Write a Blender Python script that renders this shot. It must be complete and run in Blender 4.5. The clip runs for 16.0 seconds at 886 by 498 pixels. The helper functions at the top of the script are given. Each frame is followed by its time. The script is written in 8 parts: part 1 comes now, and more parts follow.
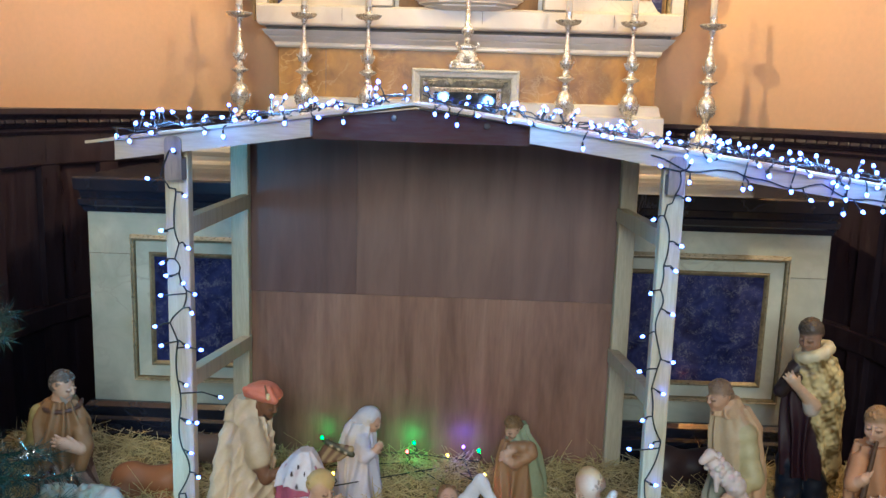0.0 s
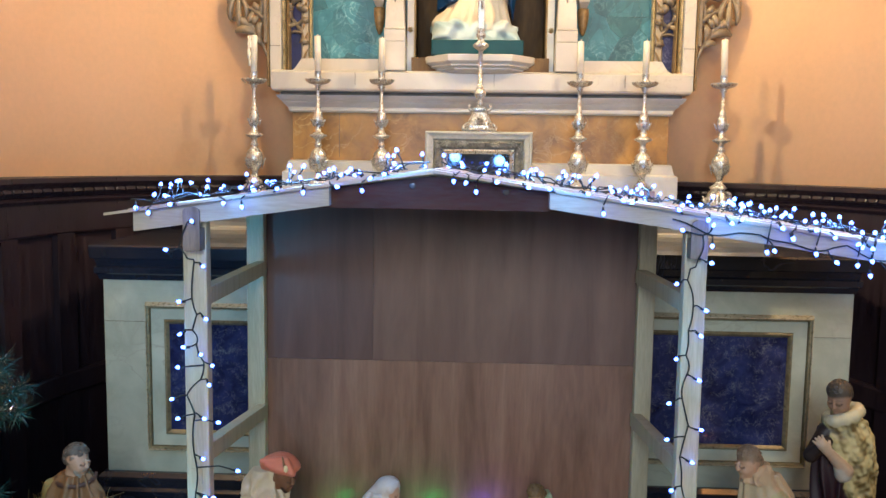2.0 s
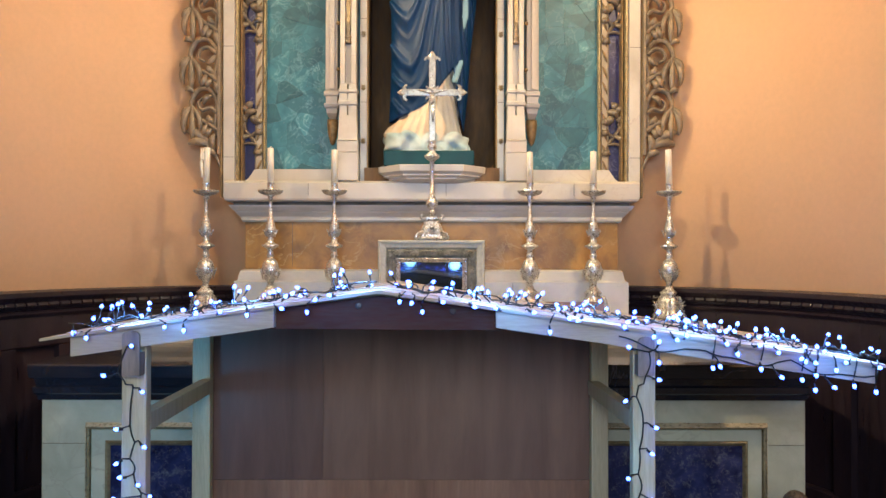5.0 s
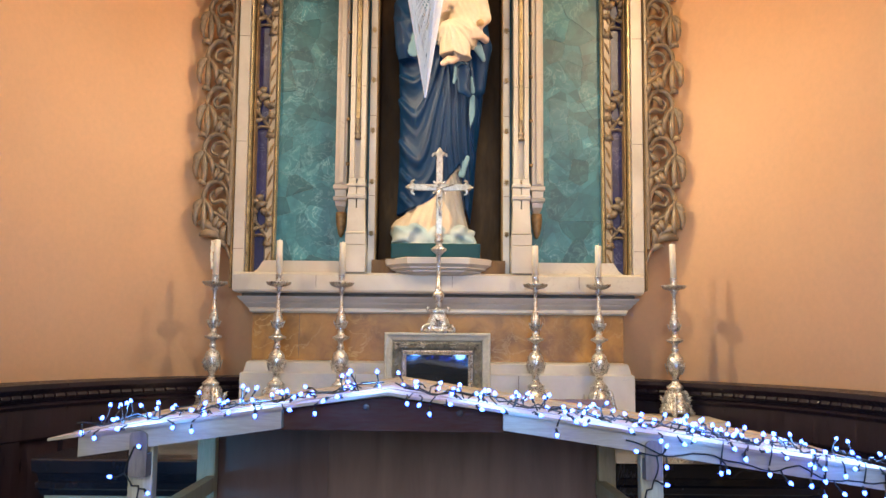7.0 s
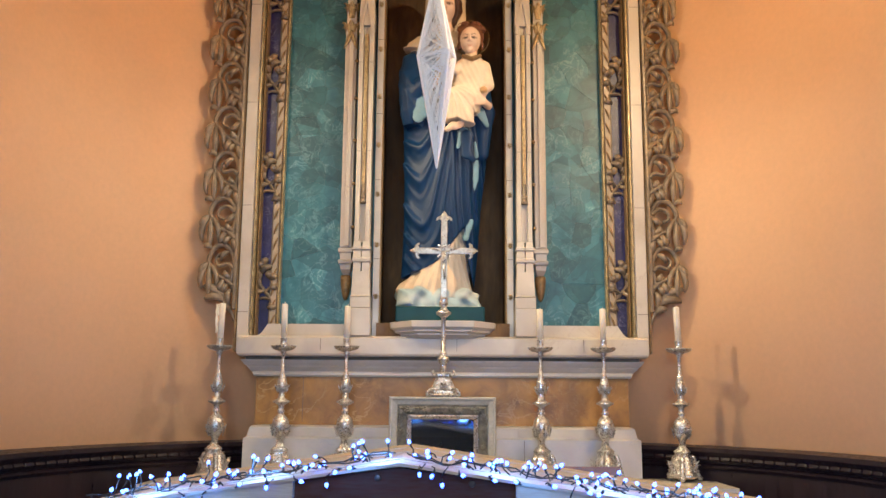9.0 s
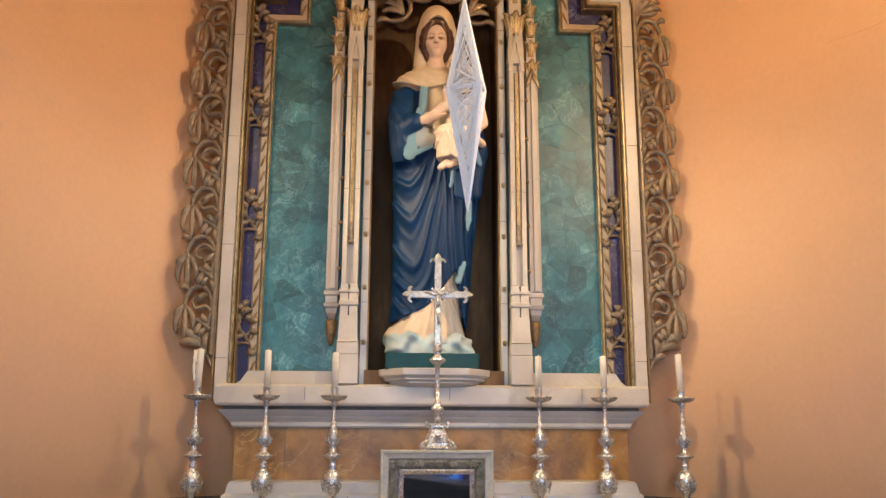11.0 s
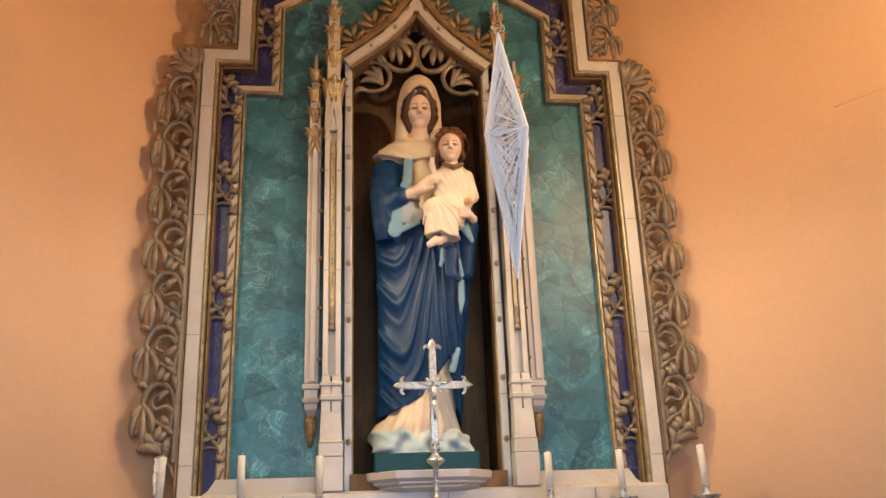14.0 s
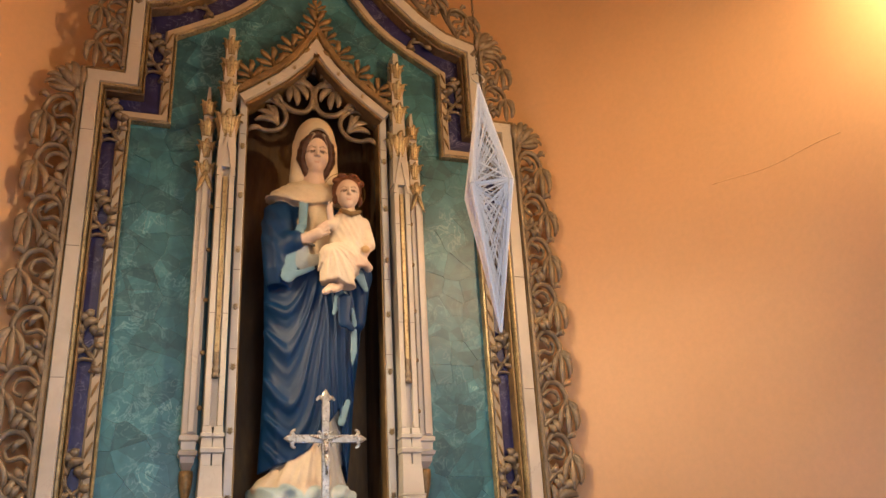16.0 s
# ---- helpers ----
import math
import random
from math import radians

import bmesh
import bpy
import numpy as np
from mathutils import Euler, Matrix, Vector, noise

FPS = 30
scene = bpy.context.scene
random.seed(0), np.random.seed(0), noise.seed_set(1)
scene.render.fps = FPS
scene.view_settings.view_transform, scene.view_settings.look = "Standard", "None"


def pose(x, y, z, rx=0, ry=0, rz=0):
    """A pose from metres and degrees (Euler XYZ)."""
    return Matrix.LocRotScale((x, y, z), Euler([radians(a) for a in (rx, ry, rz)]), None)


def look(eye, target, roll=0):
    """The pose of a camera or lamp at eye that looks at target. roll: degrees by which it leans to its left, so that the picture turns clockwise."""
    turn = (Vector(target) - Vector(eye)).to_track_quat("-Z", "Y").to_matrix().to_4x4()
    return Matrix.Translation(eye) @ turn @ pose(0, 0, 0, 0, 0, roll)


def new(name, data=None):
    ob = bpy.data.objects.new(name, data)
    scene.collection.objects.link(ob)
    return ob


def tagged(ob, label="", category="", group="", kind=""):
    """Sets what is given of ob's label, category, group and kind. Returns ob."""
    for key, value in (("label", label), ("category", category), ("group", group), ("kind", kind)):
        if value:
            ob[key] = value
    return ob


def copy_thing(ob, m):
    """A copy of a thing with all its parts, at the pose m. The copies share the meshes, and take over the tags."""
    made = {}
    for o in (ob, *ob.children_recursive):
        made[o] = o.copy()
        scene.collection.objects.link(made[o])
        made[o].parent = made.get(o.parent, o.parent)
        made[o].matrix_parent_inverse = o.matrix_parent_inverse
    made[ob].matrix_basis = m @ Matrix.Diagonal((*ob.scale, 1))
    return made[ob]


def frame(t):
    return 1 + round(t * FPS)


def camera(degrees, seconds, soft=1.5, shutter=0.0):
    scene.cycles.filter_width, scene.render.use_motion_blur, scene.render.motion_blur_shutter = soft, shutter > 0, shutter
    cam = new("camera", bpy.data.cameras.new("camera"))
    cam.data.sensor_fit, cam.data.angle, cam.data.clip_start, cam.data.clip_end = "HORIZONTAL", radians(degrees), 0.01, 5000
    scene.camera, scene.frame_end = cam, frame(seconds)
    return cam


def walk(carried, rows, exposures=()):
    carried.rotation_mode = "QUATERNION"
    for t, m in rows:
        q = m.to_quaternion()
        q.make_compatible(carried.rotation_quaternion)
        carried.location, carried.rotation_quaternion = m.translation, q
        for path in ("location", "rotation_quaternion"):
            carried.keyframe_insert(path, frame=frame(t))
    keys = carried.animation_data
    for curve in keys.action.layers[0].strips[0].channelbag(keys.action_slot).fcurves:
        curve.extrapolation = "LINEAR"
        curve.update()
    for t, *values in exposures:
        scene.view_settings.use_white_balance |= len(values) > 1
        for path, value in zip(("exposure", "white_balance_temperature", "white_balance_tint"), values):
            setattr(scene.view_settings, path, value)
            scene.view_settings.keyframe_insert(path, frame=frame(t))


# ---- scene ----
cam = camera(56.0, 16.0)
PATH = [
    (0, (0.038, 0.274, 1.516), (-0.016, 2.244, 1.178), 1.7),
    (0.5, (0.025, 0.276, 1.522), (-0.034, 2.252, 1.219), 1.5),
    (1, (0.02, 0.29, 1.531), (-0.05, 2.27, 1.26), 1.3),
    (1.5, (0.016, 0.299, 1.534), (-0.062, 2.283, 1.298), 1.2),
    (2, (0.014, 0.296, 1.539), (-0.066, 2.284, 1.331), 0.8),
    (2.5, (0.021, 0.301, 1.543), (-0.055, 2.291, 1.36), 0.6),
    (3, (0.025, 0.308, 1.553), (-0.038, 2.302, 1.407), 0.4),
    (3.5, (0.03, 0.309, 1.565), (-0.017, 2.306, 1.462), 0.1),
    (6, (0.049, 0.302, 1.608), (0.077, 2.299, 1.723), 0.3),
    (6.5, (0.043, 0.289, 1.621), (0.055, 2.282, 1.789), 0.6),
    (7, (0.038, 0.276, 1.629), (0.036, 2.264, 1.848), 0.5),
    (7.5, (0.031, 0.268, 1.635), (0.021, 2.252, 1.889), 0.4),
    (8, (0.022, 0.258, 1.641), (0.01, 2.237, 1.928), 0.5),
    (8.5, (0.015, 0.249, 1.649), (0.008, 2.223, 1.968), 0.4),
    (9, (0.006, 0.256, 1.653), (0.01, 2.224, 2.007), 0.4),
    (9.5, (-0.004, 0.286, 1.652), (0.005, 2.246, 2.049), 0.4),
    (12, (-0.255, 0.458, 1.735), (-0.09, 2.393, 2.215), 0.1),
    (12.5, (-0.27, 0.449, 1.723), (-0.114, 2.374, 2.243), 0.3),
    (13, (-0.281, 0.496, 1.737), (-0.125, 2.413, 2.283), -0.2),
    (13.5, (-0.309, 0.606, 1.75), (-0.107, 2.506, 2.342), -1.0),
    (14, (-0.304, 0.745, 1.759), (-0.064, 2.622, 2.407), -2.1),
    (14.5, (-0.306, 0.786, 1.752), (-0.037, 2.654, 2.413), -2.3),
    (15, (-0.349, 0.783, 1.755), (0.0, 2.629, 2.441), -1.7),
    (15.5, (-0.444, 0.815, 1.761), (0.058, 2.611, 2.483), -1.7),
    (16, (-0.554, 0.847, 1.779), (0.083, 2.59, 2.527), -3.2),
]
walk(cam, [(t, look(eye, target, roll)) for t, eye, target, roll in PATH],
     ((0, 0.88, 5580, -2), (1.5, 0.75, 5480, -2), (3.5, 0.60, 5430, -1), (6, 0.29, 5420, 2), (7.5, 0.26, 5350, 3), (9.5, 0.07, 5310, 4), (12, 0.06, 5300, 5), (14.5, 0.04, 5300, 5), (15.3, 0.04, 5480, 6), (16, -0.14, 5750, 8)))

# ---------------------------------------------------------------- light
world = bpy.data.worlds.new("world")
scene.world = world
world.use_nodes = True
world.node_tree.nodes["Background"].inputs[0].default_value = (0.9, 0.62, 0.42, 1)
world.node_tree.nodes["Background"].inputs[1].default_value = 0.02


def lamp(name, kind, place, power, colour, size=0.05, target=None):
    data = bpy.data.lights.new(name, kind)
    data.energy, data.color = power, colour
    if kind == "AREA":
        data.shape, data.size = "DISK", size
    else:
        data.shadow_soft_size = size
    ob = new(name, data)
    ob.matrix_world = look(place, target) if target else Matrix.Translation(place)
    return ob


WARM = (1.0, 0.70, 0.37)
AMBER = (1.0, 0.65, 0.30)
PALE_WARM = (1.0, 0.79, 0.53)
COOL = (0.21, 0.41, 1.0)
BLUE_GLOW = (0.10, 0.34, 1.0)


def spot(place, target, power, width=118, colour=WARM):
    """The downward beam of a wall lamp."""
    ob = lamp("wall_light", "SPOT", place, power, colour, 0.04, target)
    ob.data.spot_size, ob.data.spot_blend = radians(width), 1.0


lamp("wall_light", "POINT", (-1.36, 2.25, 3.66), 10, PALE_WARM, 0.045)
lamp("wall_light", "POINT", (1.34, 2.05, 3.66), 72, AMBER, 0.045)
spot((-1.45, 3.05, 3.65), (1.30, 3.55, 1.65), 195, 50)
spot((1.44, 3.00, 4.10), (-1.30, 3.55, 1.65), 104, 46, PALE_WARM)
spot((-1.36, 2.25, 3.64), (1.2, 3.65, 1.35), 85, 100)
spot((1.34, 2.05, 3.64), (-1.2, 3.65, 1.35), 63, 100, PALE_WARM)
# unseen fill lamp added behind the camera to brighten crib and reredos
lamp("front_fill", "AREA", (0.0, -1.6, 2.3), 58, (1.0, 0.94, 0.86), 1.2, (0, 3.2, 0.9))
for lx, lz in ((-0.62, 1.49), (-0.38, 1.53), (-0.12, 1.57), (0.14, 1.55), (0.38, 1.51), (0.6, 1.48), (0.80, 1.45), (0.96, 1.42)):
    lamp("string_glow", "POINT", (lx, 2.12, lz), 2.2, COOL, 0.03)
for lx, lz in ((-0.5, 1.47), (-0.15, 1.52), (0.2, 1.49), (0.55, 1.43), (0.88, 1.38)):
    lamp("string_glow", "POINT", (lx, 1.975, lz - 0.01), 0.36, BLUE_GLOW, 0.03)
for lx, ly, lz, power in ((-0.70, 1.97, 0.70, 0.55), (-0.70, 1.97, 1.12, 0.4), (-0.82, 2.28, 1.22, 2.1), (0.37, 1.97, 0.70, 0.4), (0.37, 1.97, 1.15, 0.4)):
    lamp("string_glow", "POINT", (lx, ly, lz), power, (0.14, 0.54, 1.0), 0.03)


# ---------------------------------------------------------------- materials
def nodes_of(name):
    m = bpy.data.materials.new(name)
    m.use_nodes = True
    t = m.node_tree
    return m, t, t.nodes["Principled BSDF"]


def noise_node(t, scale, detail=4.0, rough=0.55, stretch=None, distortion=0.0, local=False):
    n = t.nodes.new("ShaderNodeTexNoise")
    n.inputs["Scale"].default_value, n.inputs["Detail"].default_value = scale, detail
    n.inputs["Roughness"].default_value, n.inputs["Distortion"].default_value = rough, distortion
    if local:
        src = t.nodes.new("ShaderNodeTexCoord").outputs["Object"]
    else:
        src = t.nodes.new("ShaderNodeNewGeometry").outputs["Position"]
    if stretch:
        k = t.nodes.new("ShaderNodeMapping")
        k.inputs["Scale"].default_value = stretch
        t.links.new(src, k.inputs["Vector"])
        src = k.outputs["Vector"]
    t.links.new(src, n.inputs["Vector"])
    return n


def ramp(t, src, stops):
    r = t.nodes.new("ShaderNodeValToRGB")
    while len(r.color_ramp.elements) < len(stops):
        r.color_ramp.elements.new(0.5)
    for e, (p, c) in zip(r.color_ramp.elements, stops):
        e.position, e.color = p, (*c, 1) if len(c) == 3 else c
    t.links.new(src, r.inputs["Fac"])
    return r.outputs["Color"]


def mix(t, a, b, fac, mode="MIX"):
    m = t.nodes.new("ShaderNodeMix")
    m.data_type, m.blend_type = "RGBA", mode
    for k, v in ((0, fac), (6, a), (7, b)):
        if isinstance(v, (int, float)):
            m.inputs[k].default_value = v
        elif isinstance(v, tuple):
            m.inputs[k].default_value = (*v, 1)
        else:
            t.links.new(v, m.inputs[k])
    return m.outputs[2]


def relief(t, b, src, strength, distance):
    k = t.nodes.new("ShaderNodeBump")
    k.inputs["Strength"].default_value, k.inputs["Distance"].default_value = strength, distance
    t.links.new(src, k.inputs["Height"])
    t.links.new(k.outputs["Normal"], b.inputs["Normal"])


def surface(name, stops, scale, rough, metal=0.0, fine=90, fine_amount=0.25, bump=0.25, depth=0.002, stretch=None, distortion=0.0,
            rough_span=0.18, local=False, detail=5.0, coat=0.0):
    """A surface with broad variation in colour, fine grain on top and a relief of the same grain."""
    m, t, b = nodes_of(name)
    broad = noise_node(t, scale, detail, 0.6, stretch, distortion, local)
    grain = noise_node(t, fine, 3.0, 0.6, stretch, 0.0, local)
    colour = ramp(t, broad.outputs["Fac"], stops)
    shade = ramp(t, grain.outputs["Fac"], [(0.3, (1 - fine_amount,) * 3), (0.7, (1.0, 1.0, 1.0))])
    t.links.new(mix(t, colour, shade, 1.0, "MULTIPLY"), b.inputs["Base Color"])
    r = t.nodes.new("ShaderNodeMapRange")
    r.inputs["From Min"].default_value, r.inputs["From Max"].default_value = 0.3, 0.7
    r.inputs["To Min"].default_value, r.inputs["To Max"].default_value = max(0.03, rough - rough_span), min(1.0, rough + rough_span)
    t.links.new(grain.outputs["Fac"], r.inputs["Value"])
    t.links.new(r.outputs["Result"], b.inputs["Roughness"])
    b.inputs["Metallic"].default_value = metal
    b.inputs["Coat Weight"].default_value = coat
    relief(t, b, grain.outputs["Fac"], bump, depth)
    return m


def cell_tone(t, scale):
    """A shade of its own for each small piece of a stone inlay."""
    cell = t.nodes.new("ShaderNodeTexVoronoi")
    cell.inputs["Scale"].default_value = scale
    t.links.new(t.nodes.new("ShaderNodeNewGeometry").outputs["Position"], cell.inputs["Vector"])
    grey = t.nodes.new("ShaderNodeSeparateColor")
    t.links.new(cell.outputs["Color"], grey.inputs["Color"])
    return grey.outputs["Red"]


def veined(name, base, dark, vein, scale, rough, vein_width=0.03, blotch=3.0, random_tint=0.0, cracks=0.0, coat=0.0):
    """Polished stone: cloudy ground, thin wandering veins."""
    m, t, b = nodes_of(name)
    cloud = noise_node(t, blotch, 6.0, 0.6, None, 0.6)
    ground = ramp(t, cloud.outputs["Fac"], [(0.3, dark), (0.68, base)])
    line = noise_node(t, scale, 5.0, 0.6, None, 1.2)
    veins = ramp(t, line.outputs["Fac"], [(0.5 - vein_width, (0, 0, 0)), (0.5, (1, 1, 1)), (0.5 + vein_width, (0, 0, 0))])
    mask = noise_node(t, scale * 0.4, 3.0)
    veins = mix(t, veins, ramp(t, mask.outputs["Fac"], [(0.42, (0, 0, 0)), (0.62, (1, 1, 1))]), 1.0, "MULTIPLY")
    colour = mix(t, ground, vein, veins)
    if cracks:
        cell = t.nodes.new("ShaderNodeTexVoronoi")
        cell.feature = "DISTANCE_TO_EDGE"
        cell.inputs["Scale"].default_value = cracks
        t.links.new(t.nodes.new("ShaderNodeNewGeometry").outputs["Position"], cell.inputs["Vector"])
        tone = mix(t, ramp(t, cell_tone(t, cracks), [(0.0, (0.72, 0.74, 0.76)), (0.5, (1.0, 1.0, 1.0)), (0.85, (1.12, 1.12, 1.10)), (1.0, (1.55, 1.45, 1.40))]), colour, 1.0, "MULTIPLY")
        colour = mix(t, tuple(0.6 * v for v in dark), tone, ramp(t, cell.outputs["Distance"], [(0.0, (0.62, 0.62, 0.62)), (0.022, (1, 1, 1))]))
    if random_tint:
        info = t.nodes.new("ShaderNodeObjectInfo")
        tint = ramp(t, info.outputs["Random"], [(0.0, (1 - random_tint,) * 3), (0.45, (1, 1, 1)), (0.85, (1.0, 1.0, 1.0)), (1.0, (1 + random_tint * 0.8, 1 + random_tint * 0.5, 1 + random_tint * 0.5))])
        colour = mix(t, colour, tint, 1.0, "MULTIPLY")
    t.links.new(colour, b.inputs["Base Color"])
    b.inputs["Roughness"].default_value = rough
    b.inputs["Coat Weight"].default_value = coat
    relief(t, b, cloud.outputs["Fac"], 0.12, 0.002)
    return m


def flecked(name, base, dark, fleck):
    """Dark polished stone with straight pale flecks gathered in clumps."""
    m, t, b = nodes_of(name)
    cloud = noise_node(t, 13.0, 6.0, 0.65, None, 0.8)
    colour = ramp(t, cloud.outputs["Fac"], [(0.32, dark), (0.66, base)])
    for scale, amount, low in ((40.0, 0.85, 0.51), (75.0, 0.8, 0.50)):
        bent = mix(t, t.nodes.new("ShaderNodeNewGeometry").outputs["Position"], noise_node(t, 30.0, 4.0, 0.7).outputs["Color"], 0.09)
        cell = t.nodes.new("ShaderNodeTexVoronoi")
        cell.feature = "DISTANCE_TO_EDGE"
        cell.inputs["Scale"].default_value = scale
        t.links.new(bent, cell.inputs["Vector"])
        line = ramp(t, cell.outputs["Distance"], [(0.0, (amount,) * 3), (0.05, (0.25 * amount,) * 3), (0.11, (0, 0, 0))])
        clump = noise_node(t, scale * 0.42, 4.0, 0.7)
        colour = mix(t, colour, fleck, mix(t, line, ramp(t, clump.outputs["Fac"], [(low, (0, 0, 0)), (low + 0.10, (1, 1, 1))]), 1.0, "MULTIPLY"))
    t.links.new(colour, b.inputs["Base Color"])
    b.inputs["Roughness"].default_value, b.inputs["Coat Weight"].default_value = 0.16, 0.3
    relief(t, b, cloud.outputs["Fac"], 0.10, 0.001)
    return m


def glow(name, colour, strength):
    m, t, b = nodes_of(name)
    b.inputs["Base Color"].default_value = (*colour, 1)
    b.inputs["Emission Color"].default_value = (*colour, 1)
    b.inputs["Emission Strength"].default_value = strength
    return m


def paint_material():
    """Painted plaster: colours laid on by hand, a little chipped, with a soft varnish."""
    m, t, b = nodes_of("painted_plaster")
    a = t.nodes.new("ShaderNodeAttribute")
    a.attribute_name = "paint"
    broad, grain = noise_node(t, 14, 5), noise_node(t, 120, 3)
    c = mix(t, a.outputs["Color"], ramp(t, broad.outputs["Fac"], [(0.3, (0.88, 0.87, 0.86)), (0.65, (1.03, 1.03, 1.03))]), 1.0, "MULTIPLY")
    c = mix(t, c, ramp(t, grain.outputs["Fac"], [(0.3, (0.93, 0.93, 0.93)), (0.7, (1.0, 1.0, 1.0))]), 1.0, "MULTIPLY")
    t.links.new(c, b.inputs["Base Color"])
    b.inputs["Roughness"].default_value = 0.47
    b.inputs["Specular IOR Level"].default_value = 0.32
    relief(t, b, grain.outputs["Fac"], 0.06, 0.001)
    return m


WALL = surface("orange_plaster", [(0.25, (0.72, 0.43, 0.215)), (0.5, (0.76, 0.465, 0.24)), (0.75, (0.79, 0.49, 0.26))], 1.1, 0.72, fine=45, fine_amount=0.06, bump=0.22, depth=0.003, rough_span=0.08)
NAVE = surface("cream_plaster", [(0.3, (0.62, 0.50, 0.36)), (0.7, (0.70, 0.58, 0.44))], 1.5, 0.8, fine=40, fine_amount=0.1)
FLOOR = surface("stone_floor", [(0.3, (0.20, 0.15, 0.11)), (0.7, (0.30, 0.24, 0.18))], 3, 0.4, fine=50)
OAK = surface("dark_mahogany", [(0.3, (0.012, 0.0070, 0.0115)), (0.7, (0.026, 0.0138, 0.0205))], 5, 0.45, fine=60, fine_amount=0.4, stretch=(1, 1, 0.12), bump=0.2, depth=0.001)
MARBLE = veined("cream_marble", (0.575, 0.535, 0.46), (0.42, 0.375, 0.305), (0.43, 0.37, 0.31), 5.0, 0.36, 0.012, 2.8)
GREY_MARBLE = veined("grey_white_marble", (0.56, 0.545, 0.50), (0.41, 0.395, 0.36), (0.42, 0.42, 0.42), 6.0, 0.30, 0.014, 3.5)
ALTAR_STONE = veined("grey_green_marble", (0.50, 0.52, 0.425), (0.34, 0.36, 0.28), (0.36, 0.36, 0.29), 6.0, 0.30, 0.03, 7.0)
BLACK = veined("black_marble", (0.014, 0.018, 0.034), (0.007, 0.009, 0.016), (0.06, 0.06, 0.07), 4.0, 0.24, 0.01, coat=0.4)
LAPIS = veined("lapis_lazuli", (0.026, 0.026, 0.12), (0.010, 0.009, 0.05), (0.20, 0.20, 0.32), 16.0, 0.38, 0.022, 14.0)
NAVY = flecked("blue_veined_stone", (0.034, 0.042, 0.135), (0.006, 0.008, 0.040), (0.17, 0.18, 0.21))
TEAL = veined("green_amazonite", (0.060, 0.205, 0.246), (0.028, 0.118, 0.158), (0.17, 0.35, 0.385), 13.0, 0.40, 0.030, 11.0, random_tint=0.40, cracks=13.0)
ONYX = veined("amber_onyx", (0.37, 0.195, 0.034), (0.15, 0.074, 0.014), (0.42, 0.28, 0.10), 5.0, 0.42, 0.018, 9.0)
JOINT_AND_GAP = surface("dark_joint_and_shadow_gap", [(0.3, (0.10, 0.085, 0.065)), (0.7, (0.20, 0.17, 0.13))], 30, 0.8)
GILT = surface("worn_gilding", [(0.3, (0.28, 0.21, 0.11)), (0.7, (0.62, 0.49, 0.26))], 20, 0.38, metal=0.4, fine=120, fine_amount=0.4)
OLD_GILT = surface("dull_gilding", [(0.3, (0.20, 0.13, 0.06)), (0.7, (0.42, 0.28, 0.12))], 18, 0.5, metal=0.45, fine=100, fine_amount=0.4)
ALTAR_GILT = surface("grimy_gilding", [(0.3, (0.17, 0.135, 0.075)), (0.7, (0.36, 0.295, 0.17))], 14, 0.42, metal=0.3, fine=100, fine_amount=0.4)
PALE_GILT = surface("pale_gilding", [(0.3, (0.34, 0.28, 0.18)), (0.7, (0.66, 0.57, 0.40))], 14, 0.36, metal=0.2, fine=100, fine_amount=0.3)
CARVED = surface("carved_gilt_limewood", [(0.3, (0.17, 0.130, 0.085)), (0.55, (0.29, 0.225, 0.150)), (0.75, (0.42, 0.30, 0.14))], 16, 0.42, metal=0.2, fine=110, fine_amount=0.3)
SILVER = surface("polished_silver", [(0.3, (0.42, 0.41, 0.38)), (0.7, (0.80, 0.79, 0.75))], 60, 0.30, metal=0.82, fine=170, fine_amount=0.25, bump=0.55, depth=0.003, rough_span=0.12)
CAST = surface("cast_silver", [(0.3, (0.34, 0.33, 0.30)), (0.7, (0.62, 0.61, 0.57))], 40, 0.36, metal=0.95, fine=160, fine_amount=0.25, bump=0.4, depth=0.002, rough_span=0.12)
FRAME_PAINT = surface("grey_cream_paint", [(0.3, (0.36, 0.36, 0.30)), (0.7, (0.48, 0.47, 0.40))], 20, 0.5, fine=90, fine_amount=0.2)
TARNISH = surface("tarnished_silver_leaf", [(0.3, (0.16, 0.165, 0.14)), (0.7, (0.38, 0.38, 0.33))], 40, 0.42, metal=0.5, fine=130, fine_amount=0.4, bump=0.5, depth=0.003)
WAX = surface("ivory_wax", [(0.3, (0.78, 0.70, 0.52)), (0.7, (0.86, 0.79, 0.62))], 25, 0.5, fine=60, fine_amount=0.08)
PINE = surface("raw_pine", [(0.3, (0.46, 0.39, 0.24)), (0.55, (0.58, 0.52, 0.35)), (0.8, (0.51, 0.43, 0.27))], 9, 0.55, fine=70, fine_amount=0.22, stretch=(4, 4, 0.35), bump=0.2, depth=0.001)
PINE_ACROSS = surface("raw_pine_board", [(0.3, (0.38, 0.31, 0.21)), (0.55, (0.50, 0.43, 0.31)), (0.8, (0.43, 0.35, 0.24))], 9, 0.55, fine=70, fine_amount=0.2, stretch=(0.4, 4, 4), bump=0.2, depth=0.001)
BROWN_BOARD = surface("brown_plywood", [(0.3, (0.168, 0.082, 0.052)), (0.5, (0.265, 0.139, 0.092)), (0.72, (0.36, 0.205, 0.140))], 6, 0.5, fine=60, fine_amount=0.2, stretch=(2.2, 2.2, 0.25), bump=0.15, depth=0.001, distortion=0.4)
